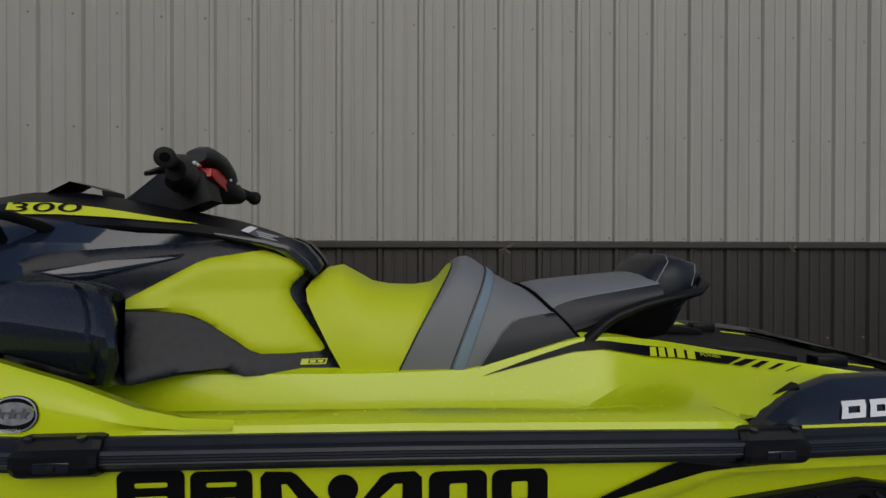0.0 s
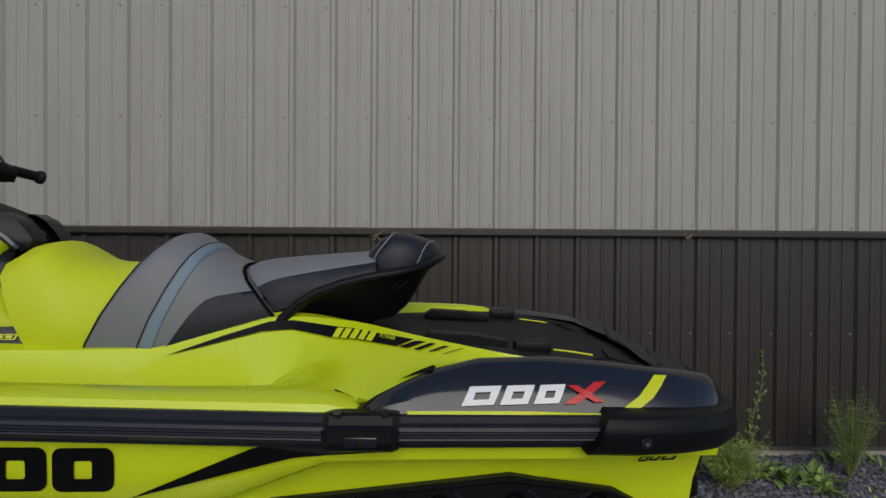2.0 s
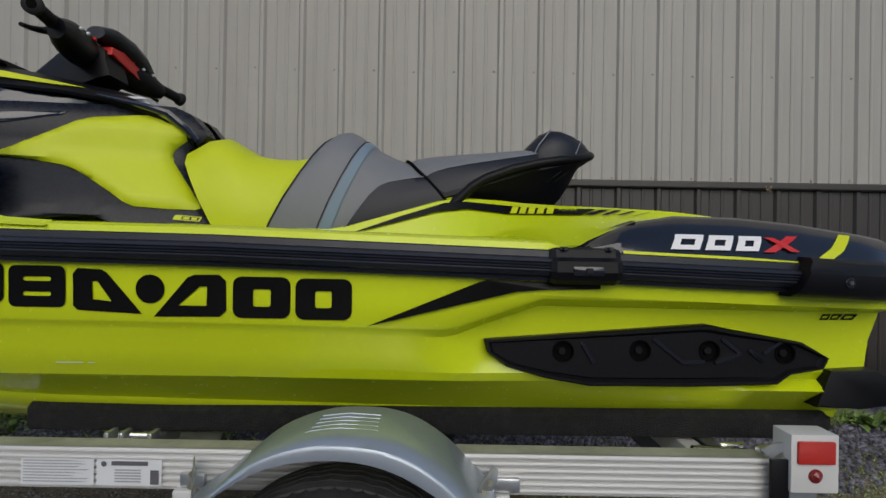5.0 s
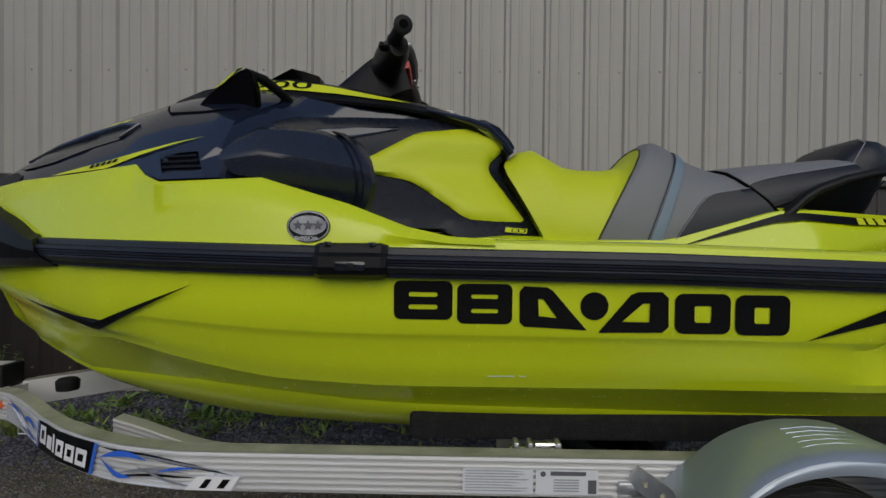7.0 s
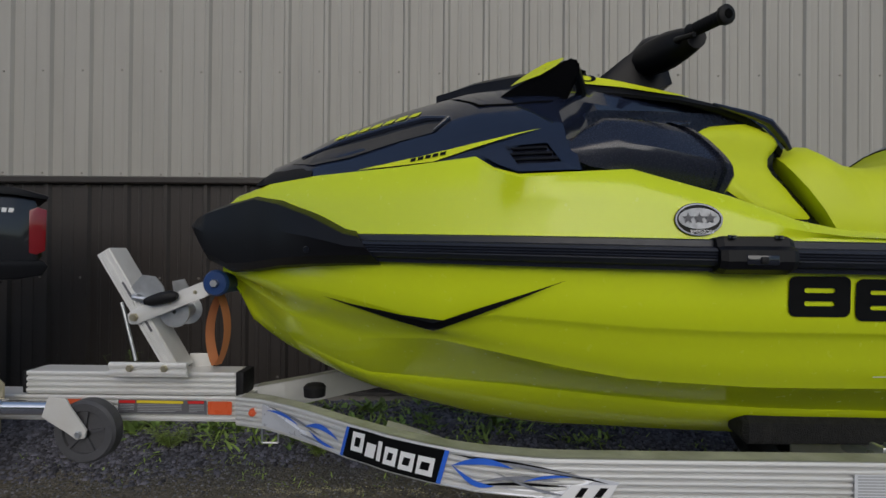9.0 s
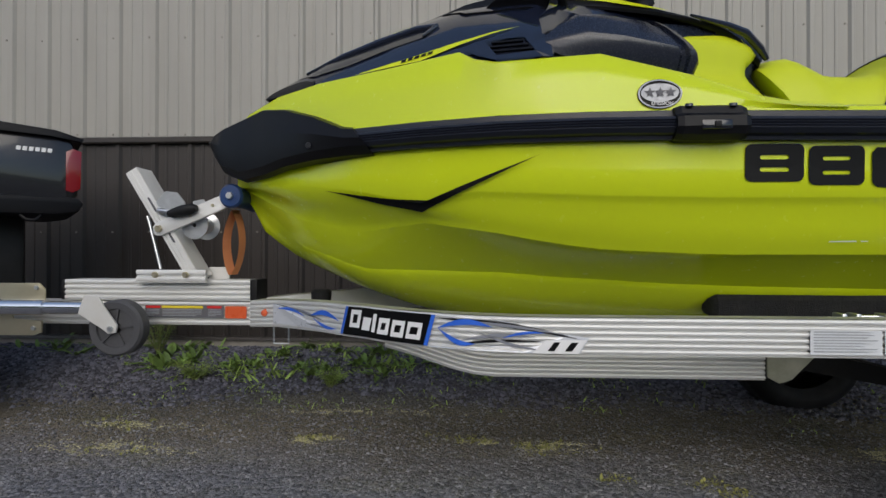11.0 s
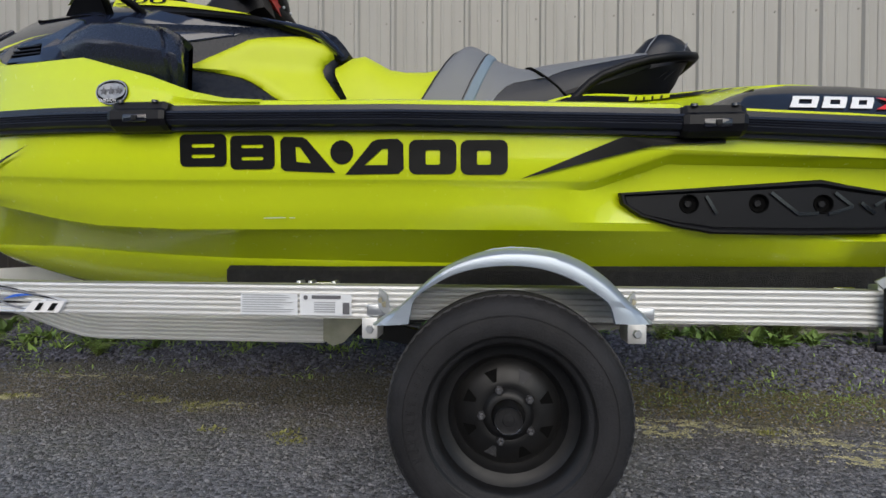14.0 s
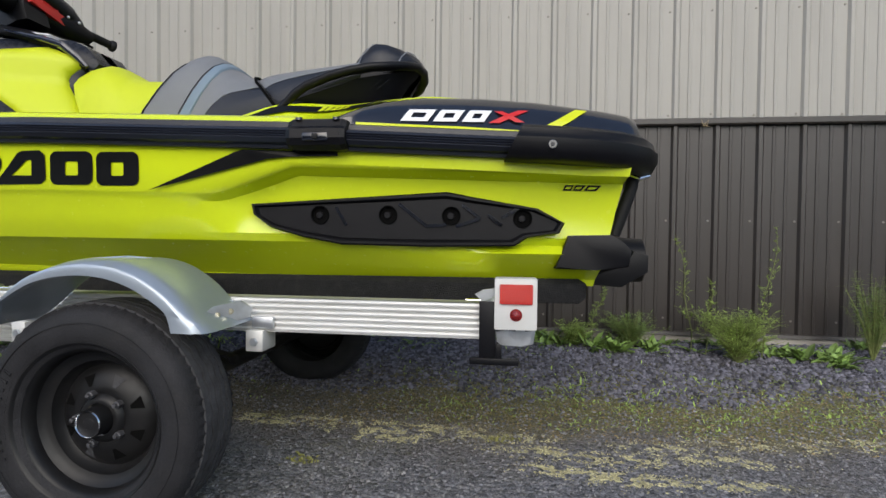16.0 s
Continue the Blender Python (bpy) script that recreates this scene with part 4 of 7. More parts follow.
# -- side pods --
# stations from the front: x at the top edge, outer half width, top and bottom heights
POD = [(-1.490, 0.492, 1.214, 1.176), (-1.455, 0.505, 1.250, 1.150), (-1.405, 0.512, 1.276, 1.138), (-1.340, 0.514, 1.279, 1.112), (-1.275, 0.508, 1.277, 1.080), (-1.245, 0.504, 1.274, 1.066), (-1.240, 0.496, 1.267, 1.066), (-1.230, 0.496, 1.266, 1.062), (-1.224, 0.507, 1.277, 1.054), (-1.208, 0.503, 1.272, 1.046), (-1.200, 0.490, 1.258, 1.048), (-1.204, 0.474, 1.244, 1.060), (-1.225, 0.462, 1.232, 1.074)]
for side in (-1, 1):
    bm = bmesh.new()
    rr = []
    for x, wo, zt, zb in POD:
        h = zt - zb
        aft = lerp(x, [-1.47, -1.24], [0.0, 1.0])
        tuck = 0.050 * aft
        lean = 0.34 * h
        ring = [(0.36, zt - 0.012), (wo - lean - 0.030, zt), (wo - lean - 0.006, zt - 0.003), (wo - lean * 0.86, zt - h * 0.08), (wo - lean * 0.68, zt - h * 0.18), (wo - lean * 0.46, zt - h * 0.29), (wo - lean * 0.22, zt - h * 0.40), (wo - lean * 0.05, zt - h * 0.49), (wo - tuck * 0.12, zt - h * 0.58), (wo - tuck * 0.60, zt - h * 0.78), (wo - tuck, zb + h * 0.06), (wo - tuck - 0.014, zb), (wo - tuck - 0.06, zb - 0.016), (0.36, zb - 0.016)]
        rr.append([(x + aft * lerp(z, [1.045, 1.078, 1.104, 1.142, 1.193, 1.238, 1.262, 1.28], [0.035, 0.055, 0.072, 0.080, 0.066, 0.038, 0.010, -0.03]), YC + side * w, z) for w, z in ring])
    loft(bm, rr, closed=True, caps=(True, True))
    pod = part("side_pod", bm, M_POD, craft, "dark moulded side pod with a rolled rear lip", smooth=30)
    bm = bmesh.new()
    tube(bm, [(-1.345, YC + side * 0.493, 1.207), (-1.295, YC + side * 0.490, 1.208), (-1.262, YC + side * 0.492, 1.195), (-1.245, YC + side * 0.494, 1.181)], [0.002, 0.006, 0.006, 0.002], 8)
    part("pod_crease", bm, M_NAVY, pod)


# -- knee panels, side frame --
def knee_y(x, z):
    return 1.545 + (x + 0.83) * 0.36 - max(0.0, 1.22 - z) * 0.5 + max(0, z - 1.30) * 0.3


KNEE = [(-1.235, 1.203), (-1.16, 1.248), (-1.055, 1.311), (-1.03, 1.321), (-0.93, 1.338), (-0.865, 1.345), (-0.835, 1.335), (-0.80, 1.305), (-0.79, 1.290), (-0.795, 1.278), (-0.828, 1.245), (-0.836, 1.226), (-0.828, 1.205), (-0.738, 1.082), (-0.732, 1.070), (-0.742, 1.064), (-0.82, 1.064), (-0.89, 1.068), (-0.915, 1.078), (-0.99, 1.130), (-1.04, 1.162), (-1.08, 1.178), (-1.15, 1.188), (-1.225, 1.194)]
SHELL = [(-1.46, 1.17), (-1.47, 1.30), (-1.38, 1.335), (-1.20, 1.352), (-1.05, 1.362), (-0.92, 1.376), (-0.845, 1.378), (-0.80, 1.358), (-0.765, 1.318), (-0.752, 1.296), (-0.760, 1.280), (-0.795, 1.250), (-0.803, 1.228), (-0.793, 1.202), (-0.708, 1.075), (-0.657, 1.011), (-0.80, 1.012), (-0.925, 1.016), (-0.985, 1.040), (-1.08, 1.032), (-1.16, 1.020), (-1.26, 1.03), (-1.40, 1.08)]
for side in (-1, 1):
    f = (lambda off: (lambda u, v, d=0: (u, YC + side * (YC - knee_y(u, v) + off - d), v)))
    bm = bmesh.new()
    cushion(bm, dense(SHELL, 0.03), lambda u, v, o: f(o)(u, v), 0.008, 0.016, 0.06, 0.03)
    shell = part("side_frame", bm, M_FRAME, craft, "dark satin side frame round the knee pad", smooth=40)
    bm = bmesh.new()
    cushion(bm, dense(KNEE, 0.03), lambda u, v, o: f(0.011 + o)(u, v), 0.018, 0.026, 0.02, 0.022)
    part("knee_pad", bm, M_YSEAT, craft, "lime padded knee panel", smooth=50)
    bm = bmesh.new()
    prism(bm, [(-1.40, 1.292), (-1.248, 1.316), (-1.085, 1.334), (-1.10, 1.318), (-1.214, 1.288), (-1.30, 1.262)], f(0.012), 0.02, 0.008)
    part("frame_ridge", bm, M_NAVY, shell, smooth=40)
    if side < 0:
        decal("brake_mark", [[[(-0.792, 1.034), (-0.788, 1.048), (-0.722, 1.044), (-0.726, 1.030)], [(-0.772, 1.035), (-0.770, 1.0445), (-0.727, 1.042), (-0.730, 1.033)]], [[(-0.768, 1.036), (-0.767, 1.043), (-0.752, 1.042), (-0.753, 1.0355)]], [[(-0.748, 1.0355), (-0.747, 1.042), (-0.733, 1.041), (-0.734, 1.0345)]]], M_YDECAL, shell, f(0.0115), "small lime outlined mark")
# dark edge moulding between body and seat
bm = bmesh.new()
tube(bm, [(-1.02, YC - 0.19, 1.385), (-0.90, YC - 0.165, 1.362), (-0.84, YC - 0.15, 1.345), (-0.79, YC - 0.135, 1.302), (-0.765, YC - 0.125, 1.272)], [0.004, 0.010, 0.012, 0.012, 0.008], 8)
part("console_edge", bm, M_NAVY, craft)

# -- seat --
ST = [((-0.672, 1.000), (-0.775, 1.262)), ((-0.640, 0.996), (-0.740, 1.290)), ((-0.605, 0.992), (-0.700, 1.297)), ((-0.580, 0.990), (-0.655, 1.272)), ((-0.565, 0.990), (-0.610, 1.246)), ((-0.556, 0.990), (-0.555, 1.236)), ((-0.550, 0.990), (-0.480, 1.234)), ((-0.545, 0.990), (-0.425, 1.242)), ((-0.540, 0.989), (-0.392, 1.268)), ((-0.535, 0.988), (-0.365, 1.303)), ((-0.515, 0.987), (-0.340, 1.321)), ((-0.48, 0.986), (-0.318, 1.324)), ((-0.435, 0.985), (-0.292, 1.312)), ((-0.39, 0.985), (-0.262, 1.290)), ((-0.34, 0.988), (-0.232, 1.268)), ((-0.27, 0.998), (-0.205, 1.254)), ((-0.16, 1.028), (-0.184, 1.243)), ((-0.06, 1.062), (-0.165, 1.234)), ((-0.012, 1.078), (-0.150, 1.228))]


def seat_point(s, t, grow=0.0, table=None):
    """A point of the padding: s runs along the seat, t from the base up to the centre line."""
    tb = table or ST
    i = min(int(s), len(tb) - 2)
    f = s - i
    (bx, bz), (tx, tz) = [tuple(a + (b - a) * f for a, b in zip(p, q)) for p, q in zip(tb[i], tb[i + 1])]
    w = lerp(t, [0.0, 0.12, 0.35, 0.58, 0.76, 0.88, 0.955, 0.99, 1.0], [0.205, 0.212, 0.208, 0.190, 0.166, 0.135, 0.095, 0.05, 0.0])
    # the side line bows, as the padding does
    bulge = lerp(t, [0.0, 0.4, 0.8, 0.9, 1.0], [0.0, -0.020, -0.034, -0.026, 0.0]) * max(0.0, 1 - s / 2.2) if tb is ST else 0.0
    return (bx + (tx - bx) * (t ** 1.15) + bulge, w + grow, bz + (tz - bz) * t + (grow if t > .8 else 0))


def seat_ring(s, grow=0.0):
    o = [seat_point(s, t, grow) for t in (0.0, 0.12, 0.35, 0.58, 0.76, 0.88, 0.955, 0.99, 1.0)]
    return [(x, YC - w, z) for x, w, z in o] + [(x, YC + w, z) for x, w, z in o[::-1][1:]]


for nm, a, b, m_, lb in (("front_cushion", 0.0, 9.0, M_YSEAT, "lime vinyl front seat cushion"), ("bolster_cushion", 9.0, 18.0, M_GRAY, "grey vinyl seat bolster")):
    bm = bmesh.new()
    n = 36
    loft(bm, [seat_ring(a + (b - a) * k / n) for k in range(n + 1)], caps=(True, True))
    part(nm, bm, m_, craft, lb, smooth=50)
bm = bmesh.new()
loft(bm, [seat_ring(13.0 + 0.11 * k, g) for k, g in ((0, 0.0), (0.3, 0.004), (3, 0.005), (6, 0.005), (6.6, 0.004), (7, 0.0))])
part("seat_strap", bm, M_STRAP, craft, "blue-grey strap across the seat", smooth=50)


def seam(name, pts, r=0.0022, m_=None, parent=None):
    b = bmesh.new()
    tube(b, pts, r, 6)
    return part(name, b, m_ or M_BLKSEAT, parent or craft)


seam("seat_seam", [(x, y + (0.002 if y > YC else -0.002), z + .001) for x, y, z in seat_ring(9.0)], 0.0025)
seam("seat_gap", seat_ring(18.0, 0.004), 0.005, M_VOID)
seam("seat_seam", [(x, y + (0.003 if y > YC else -0.003), z + .002) for x, y, z in seat_ring(12.9)], 0.0016)
for side in (-1, 1):
    bm = bmesh.new()
    rr = []
    for k in range(25):
        q = 14.25 + 3.75 * k / 24
        top = lerp(q, [14.25, 14.6, 15.0, 15.35, 15.8, 18.0], [0.03, 0.24, 0.44, 0.545, 0.585, 0.60])
        row = [seat_point(q, top * j / 7, 0.006) for j in range(8)]
        rr.append([(x, YC + side * w, z) for x, w, z in row] + [(row[-1][0], YC + side * (row[-1][1] - 0.012), row[-1][2] + 0.001)])
    loft(bm, rr)
    part("side_insert", bm, M_BLKSEAT, craft, "black vinyl side insert of the seat", smooth=60)
    seam("insert_seam", [(x, YC + side * (w + .001), z) for x, w, z in [seat_point(14.25 + 3.75 * k / 24, lerp(14.25 + 3.75 * k / 24, [14.25, 14.6, 15.0, 15.35, 15.8, 18.0], [0.03, 0.24, 0.44, 0.545, 0.585, 0.60]), 0.006) for k in range(25)]], 0.0012, M_GREYD)

# rear seat, backrest bolster, black seat tail and grab handle
RS = [((-0.005, 1.080), (-0.150, 1.230)), ((0.02, 1.100), (-0.125, 1.240)), ((0.05, 1.120), (-0.08, 1.248)), ((0.09, 1.140), (0.0, 1.256)), ((0.13, 1.158), (0.08, 1.262)), ((0.18, 1.178), (0.16, 1.268)), ((0.24, 1.196), (0.23, 1.274))]


def rear_point(q, t):
    x, w, z = seat_point(q, t, 0.0, RS)
    return x, w * 0.86, z


for nm, t0, t1, m_, lb in (("rear_cushion_side", 0.0, 0.62, M_BLKSEAT, "black side of the rear seat cushion"), ("rear_cushion", 0.62, 1.0, M_GRAY, "grey vinyl rear seat cushion")):
    bm = bmesh.new()
    rr = []
    for k in range(25):
        row = [rear_point(6.0 * k / 24, t0 + (t1 - t0) * j / 8) for j in range(9)]
        rr.append([(x, YC - w, z) for x, w, z in row] + [(x, YC + w, z) for x, w, z in row[::-1][(1 if t1 == 1.0 else 0):]])
    if t1 == 1.0:
        loft(bm, rr, caps=(True, True))
    else:
        loft(bm, [r_[:9] for r_ in rr])
        part(nm, bm, m_, craft, lb, smooth=60)
        bm = bmesh.new()
        loft(bm, [r_[9:] for r_ in rr])
    part(nm, bm, m_, craft, lb, smooth=60)
seam("rear_seam", [(x, YC - w - 0.001, z) for x, w, z in [rear_point(6.0 * k / 20, 0.62) for k in range(21)]], 0.0013, M_GREYD)
bm = bmesh.new()
rr = []
for x, zb, zt, w in ((0.197, 1.20, 1.256, 0.118), (0.218, 1.20, 1.280, 0.130), (0.248, 1.205, 1.310, 0.139), (0.282, 1.21, 1.324, 0.142), (0.312, 1.218, 1.323, 0.138), (0.350, 1.228, 1.313, 0.120), (0.384, 1.240, 1.301, 0.092), (0.406, 1.252, 1.291, 0.060), (0.415, 1.264, 1.280, 0.030)):
    rr.append(both((x, [(w + 0.012, zb), (w + 0.018, zb + (zt - zb) * .5), (w, zt - 0.012), (w * .72, zt), (0, zt + 0.004)])))
loft(bm, rr, caps=(True, True))
part("rear_bolster", bm, M_BLKSEAT, craft, "black vinyl rear bolster", smooth=50)
seam("bolster_seam", [(0.216, YC - 0.152, 1.222), (0.239, YC - 0.158, 1.270), (0.269, YC - 0.145, 1.309), (0.282, YC - 0.10, 1.327), (0.285, YC + 0.10, 1.327)], 0.0018, M_GREYD)
seam("bolster_seam", [(0.346, YC - 0.138, 1.235), (0.363, YC - 0.126, 1.275), (0.377, YC - 0.102, 1.298), (0.393, YC - 0.05, 1.304), (0.396, YC + 0.05, 1.304)], 0.0018, M_GREYD)
# the tail tapers to the centre line below the grip
bm = bmesh.new()
rr = []
for x, zb, zt, w in ((-0.10, 1.05, 1.16, 0.170), (-0.03, 1.045, 1.125, 0.178), (0.050, 1.05, 1.150, 0.176), (0.140, 1.06, 1.178, 0.172), (0.223, 1.070, 1.204, 0.166), (0.273, 1.078, 1.216, 0.158), (0.312, 1.110, 1.226, 0.142), (0.346, 1.160, 1.238, 0.118), (0.371, 1.205, 1.248, 0.092), (0.393, 1.232, 1.258, 0.060), (0.405, 1.250, 1.264, 0.030)):
    rr.append(both((x, [(w * .35, zb), (w * .72, zb + 0.008), (w - 0.014, zb + (zt - zb) * .42), (w + 0.008, zt - 0.014), (w + 0.004, zt), (0, zt + 0.004)])))
loft(bm, rr, caps=(True, True))
tail = part("seat_tail", bm, M_BLACK, craft, "black moulded seat tail", smooth=32)
bm = bmesh.new()
for k in range(3):
    tube(bm, [(0.245 + 0.022 * k, YC - 0.158 + 0.004 * k, 1.165), (0.285 + 0.022 * k, YC - 0.156 + 0.006 * k, 1.196)], 0.0022, 6)
part("tail_rib", bm, M_RUBBER, tail, "fine moulded ribs")["kind"] = "stuff"
# grab handle: one loop from the seat base round the tail
half = [(-0.055, 0.208, 1.048, 0.016, 0.026), (-0.030, 0.216, 1.066, 0.017, 0.024), (0.005, 0.221, 1.098, 0.017, 0.021), (0.040, 0.223, 1.134, 0.017, 0.018), (0.080, 0.223, 1.160, 0.017, 0.016), (0.155, 0.223, 1.188, 0.017, 0.015), (0.223, 0.221, 1.205, 0.018, 0.014), (0.290, 0.212, 1.216, 0.019, 0.014), (0.342, 0.186, 1.225, 0.020, 0.014), (0.382, 0.138, 1.240, 0.019, 0.014), (0.406, 0.080, 1.254, 0.017, 0.014), (0.415, 0.0, 1.260, 0.016, 0.014)]
rr = []
for sgn, seq in ((-1, half), (1, half[::-1][1:])):
    for x, w, z, hw, hh in seq:
        # the section turns with the bend, so that it stays across the bar
        turn = lerp(w, [0.0, 0.10, 0.20], [90, 55, 0])
        cx, cy = math.sin(radians(turn)), math.cos(radians(turn))
        rr.append([(x + hw * cx * math.cos(a * math.pi / 5), YC + sgn * (w + hw * cy * math.cos(a * math.pi / 5)), z + hh * math.sin(a * math.pi / 5)) for a in range(10)])
bm = bmesh.new()
loft(bm, rr[:len(half)], closed=True, caps=(True, False))
loft(bm, [q[::-1] for q in ([rr[len(half) - 1]] + rr[len(half):])], closed=True, caps=(False, True))
bmesh.ops.recalc_face_normals(bm, faces=list(bm.faces))
part("grab_handle", bm, M_BLACK, craft, "black arched grab handle round the seat tail", smooth=60)

# -- black stern deck panels --
bm = bmesh.new()
for side in (-1, 1):
    rr = []
    for i in range(36):
        x = 0.235 + i * 0.0235
        we, ze = stern_edge(x)
        w0 = lerp(x, [0.2, 0.7, 0.95, 1.03, 1.058], [w_side(0.2) + .002, w_side(0.7) + .002, 0.50, 0.46, 0.41])
        z0 = z_rail(x) + 0.026
        row = [(x, YC + side * w0, z0), (x, YC + side * (w0 * .55 + we * .45 + 0.012), z0 * .5 + ze * .5), (x, YC + side * (we + 0.008), ze - 0.006), (x, YC + side * (we - 0.01), ze + 0.002)]
        row += [(x, YC + side * (we - 0.02), ze + 0.001), (x, YC + side * lerp(x, [0.52, 0.66, 0.92, 0.96], [we - 0.03, we - 0.05, we - 0.06, 0.0]), lerp(x, [0.52, 0.66, 0.92, 1.0], [ze - .004, ze - .014, ze - 0.012, ze - 0.006]))]
        rr.append(row)
    loft(bm, rr)
part("stern_cover", bm, M_GLOSSBLACK, craft, "gloss black stern side cover", smooth=35)
bm = bmesh.new()
rr = []
for x, z in ((0.20, 1.050), (0.30, 1.046), (0.42, 1.040), (0.54, 1.036), (0.64, 1.030), (0.76, 1.016), (0.86, 1.001), (0.93, 0.990), (0.985, 0.980), (1.0, 0.968)):
    w = lerp(x, [0.20, 0.36, 0.49, 0.58, 0.64, 0.78, 0.88, 0.93, 0.985, 1.0], [0.20, 0.31, 0.385, 0.415, 0.425, 0.422, 0.40, 0.375, 0.32, 0.29])
    rr.append(both((x, [(w + 0.004, z - 0.03), (w, z - 0.002), (w - 0.012, z + 0.004), (w * .72, z + 0.003), (w * .62, z - 0.006), (0, z - 0.006)])))
loft(bm, rr, caps=(True, True))
mat_deck = part("swim_deck", bm, M_RUBBER, craft, "black textured rear swim deck", smooth=30)
DZ = lambda x: lerp(x, [0.30, 0.42, 0.54, 0.64, 0.76, 0.86, 0.93], [1.046, 1.040, 1.036, 1.030, 1.016, 1.001, 0.990])
for side in (-1, 1):
    # raised cargo cleat, its low ramp and the lime joint beside it
    bm = bmesh.new()
    box(bm, 0.595, 0.685, YC + side * 0.30 - 0.022, YC + side * 0.30 + 0.022, 1.026, 1.058, 0.006)
    part("cargo_cleat", bm, M_BLACK, mat_deck, "black cargo cleat")
    bm = bmesh.new()
    prism(bm, [(0.36, 1.050), (0.385, 1.066), (0.50, 1.060), (0.585, 1.045), (0.585, 1.03), (0.37, 1.04)], lambda u, v, d: (u, YC + side * (0.20 + d), v), 0.06, 0.004)
    part("cleat_ramp", bm, M_BLACK, mat_deck, "low black ramp of the cleat")
    bm = bmesh.new()
    tube(bm, [(x, YC + side * w, DZ(x) + 0.0045) for x, w in ((0.70, 0.272), (0.75, 0.270), (0.80, 0.275))], 0.0026, 6)
    part("deck_joint", bm, M_YDECAL, mat_deck, "narrow lime joint in the deck mat")
    for pts in (((0.80, 0.395), (0.79, 0.33), (0.84, 0.28), (0.86, 0.16)), ((0.84, 0.28), (0.90, 0.33), (0.925, 0.325))):
        bm = bmesh.new()
        tube(bm, [(x, YC + side * w, DZ(x) + 0.003) for x, w in pts], 0.0025, 6)
        part("mat_groove", bm, M_VOID, mat_deck)


def on_stern(off):
    def f(u, v, d=0):
        we, ze = stern_edge(u)
        w0 = lerp(u, [0.2, 0.7, 0.95, 1.03, 1.058], [w_side(0.2) + .002, w_side(0.7) + .002, 0.50, 0.46, 0.41])
        z0 = z_rail(u) + 0.026
        return (u, YC - (lerp(v, [z0, (z0 + ze) / 2, ze - 0.006, ze + .002], [w0, w0 * .55 + we * .45 + 0.012, we + 0.008, we - 0.01]) + off), v)
    return f


SP = on_stern(0.004)
decal("stern_stripe", [[[(0.345, 0.966), (0.60, 0.957), (0.775, 0.947), (0.830, 0.978), (0.878, 1.012), (0.908, 1.010), (0.862, 0.974), (0.808, 0.942), (0.80, 0.939), (0.60, 0.950), (0.345, 0.960)]]], M_YDECAL, craft, SP, "lime outline stripe")
# the model mark: plain slanted blocks in white and one crossed pair in red
decal("stern_mark_white", [[[(x, 0.971 - q), (x + 0.019, 1.004 - q), (x + 0.019 + w, 1.004 - q), (x + w, 0.971 - q)], [(x + 0.024, 0.981 - q), (x + 0.030, 0.994 - q), (x + w - 0.004, 0.994 - q), (x + w - 0.010, 0.981 - q)]] for x, w, q in ((0.452, 0.066, 0.0), (0.530, 0.058, 0.0005), (0.600, 0.054, 0.001))], M_WHITE, craft, SP, "white slanted block mark", step=0.012)
decal("stern_mark_red", [[[(0.664, 0.968), (0.736, 1.005), (0.764, 1.005), (0.692, 0.968)]]], M_REDDECAL, craft, SP, "red slanted bar", step=0.012)
decal("stern_mark_red", [[[(0.676, 1.001), (0.698, 1.001), (0.752, 0.970), (0.730, 0.970)]]], M_REDDECAL, craft, on_stern(0.0055), "red crossing bar", step=0.012)


# stripe and blocks along the stern quarter
def on_quarter(off):
    def f(u, v, d=0):
        row = quarter(u)[3:] if u < 0.1 else quarter(u)
        return (u, YC - (lerp(v, [p[1] for p in row], [p[0] for p in row]) + off), v + off * 0.6)
    return f


QT = on_quarter(0.005)
decal("quarter_stripe", [[[(-0.305, 0.995), (-0.15, 1.050), (-0.03, 1.088), (0.03, 1.092), (0.146, 1.080), (0.135, 1.058), (0.03, 1.071), (-0.05, 1.063), (-0.16, 1.033)]]], M_DECAL, craft, QT, "tapering black stripe")
decal("quarter_band", [[[(0.146, 1.080), (0.263, 1.071), (0.349, 1.067), (0.308, 1.052), (0.256, 1.054), (0.135, 1.058)]]], M_DECAL, craft, QT, "black band")
decal("quarter_block", [[[(0.142 + 0.022 * k, 1.057 - 0.0004 * k), (0.152 + 0.022 * k, 1.077 - 0.0010 * k), (0.168 + 0.022 * k, 1.076 - 0.0010 * k), (0.158 + 0.022 * k, 1.0565 - 0.0004 * k)]] for k in range(5)], M_YDECAL, craft, on_quarter(0.007), "lime block mark", step=0.1)
decal("quarter_bar", [[[(0.315, 1.052), (0.354, 1.065), (0.379, 1.065), (0.333, 1.051)]], [[(0.350, 1.051), (0.387, 1.063), (0.403, 1.063), (0.362, 1.050)]], [[(0.383, 1.049), (0.419, 1.060), (0.432, 1.060), (0.392, 1.049)]], [[(0.414, 1.046), (0.460, 1.058), (0.464, 1.058), (0.419, 1.046)]]], M_DECAL, craft, QT, "slanted black bar", step=0.05)
word = text_mesh("quarter_word", "POWER", 0.013, Matrix.Identity(4), M_YDECAL, craft, label="small lime word on the black band")
ux = [v.co.x for v in word.data.vertices]
uz = [v.co.y for v in word.data.vertices]
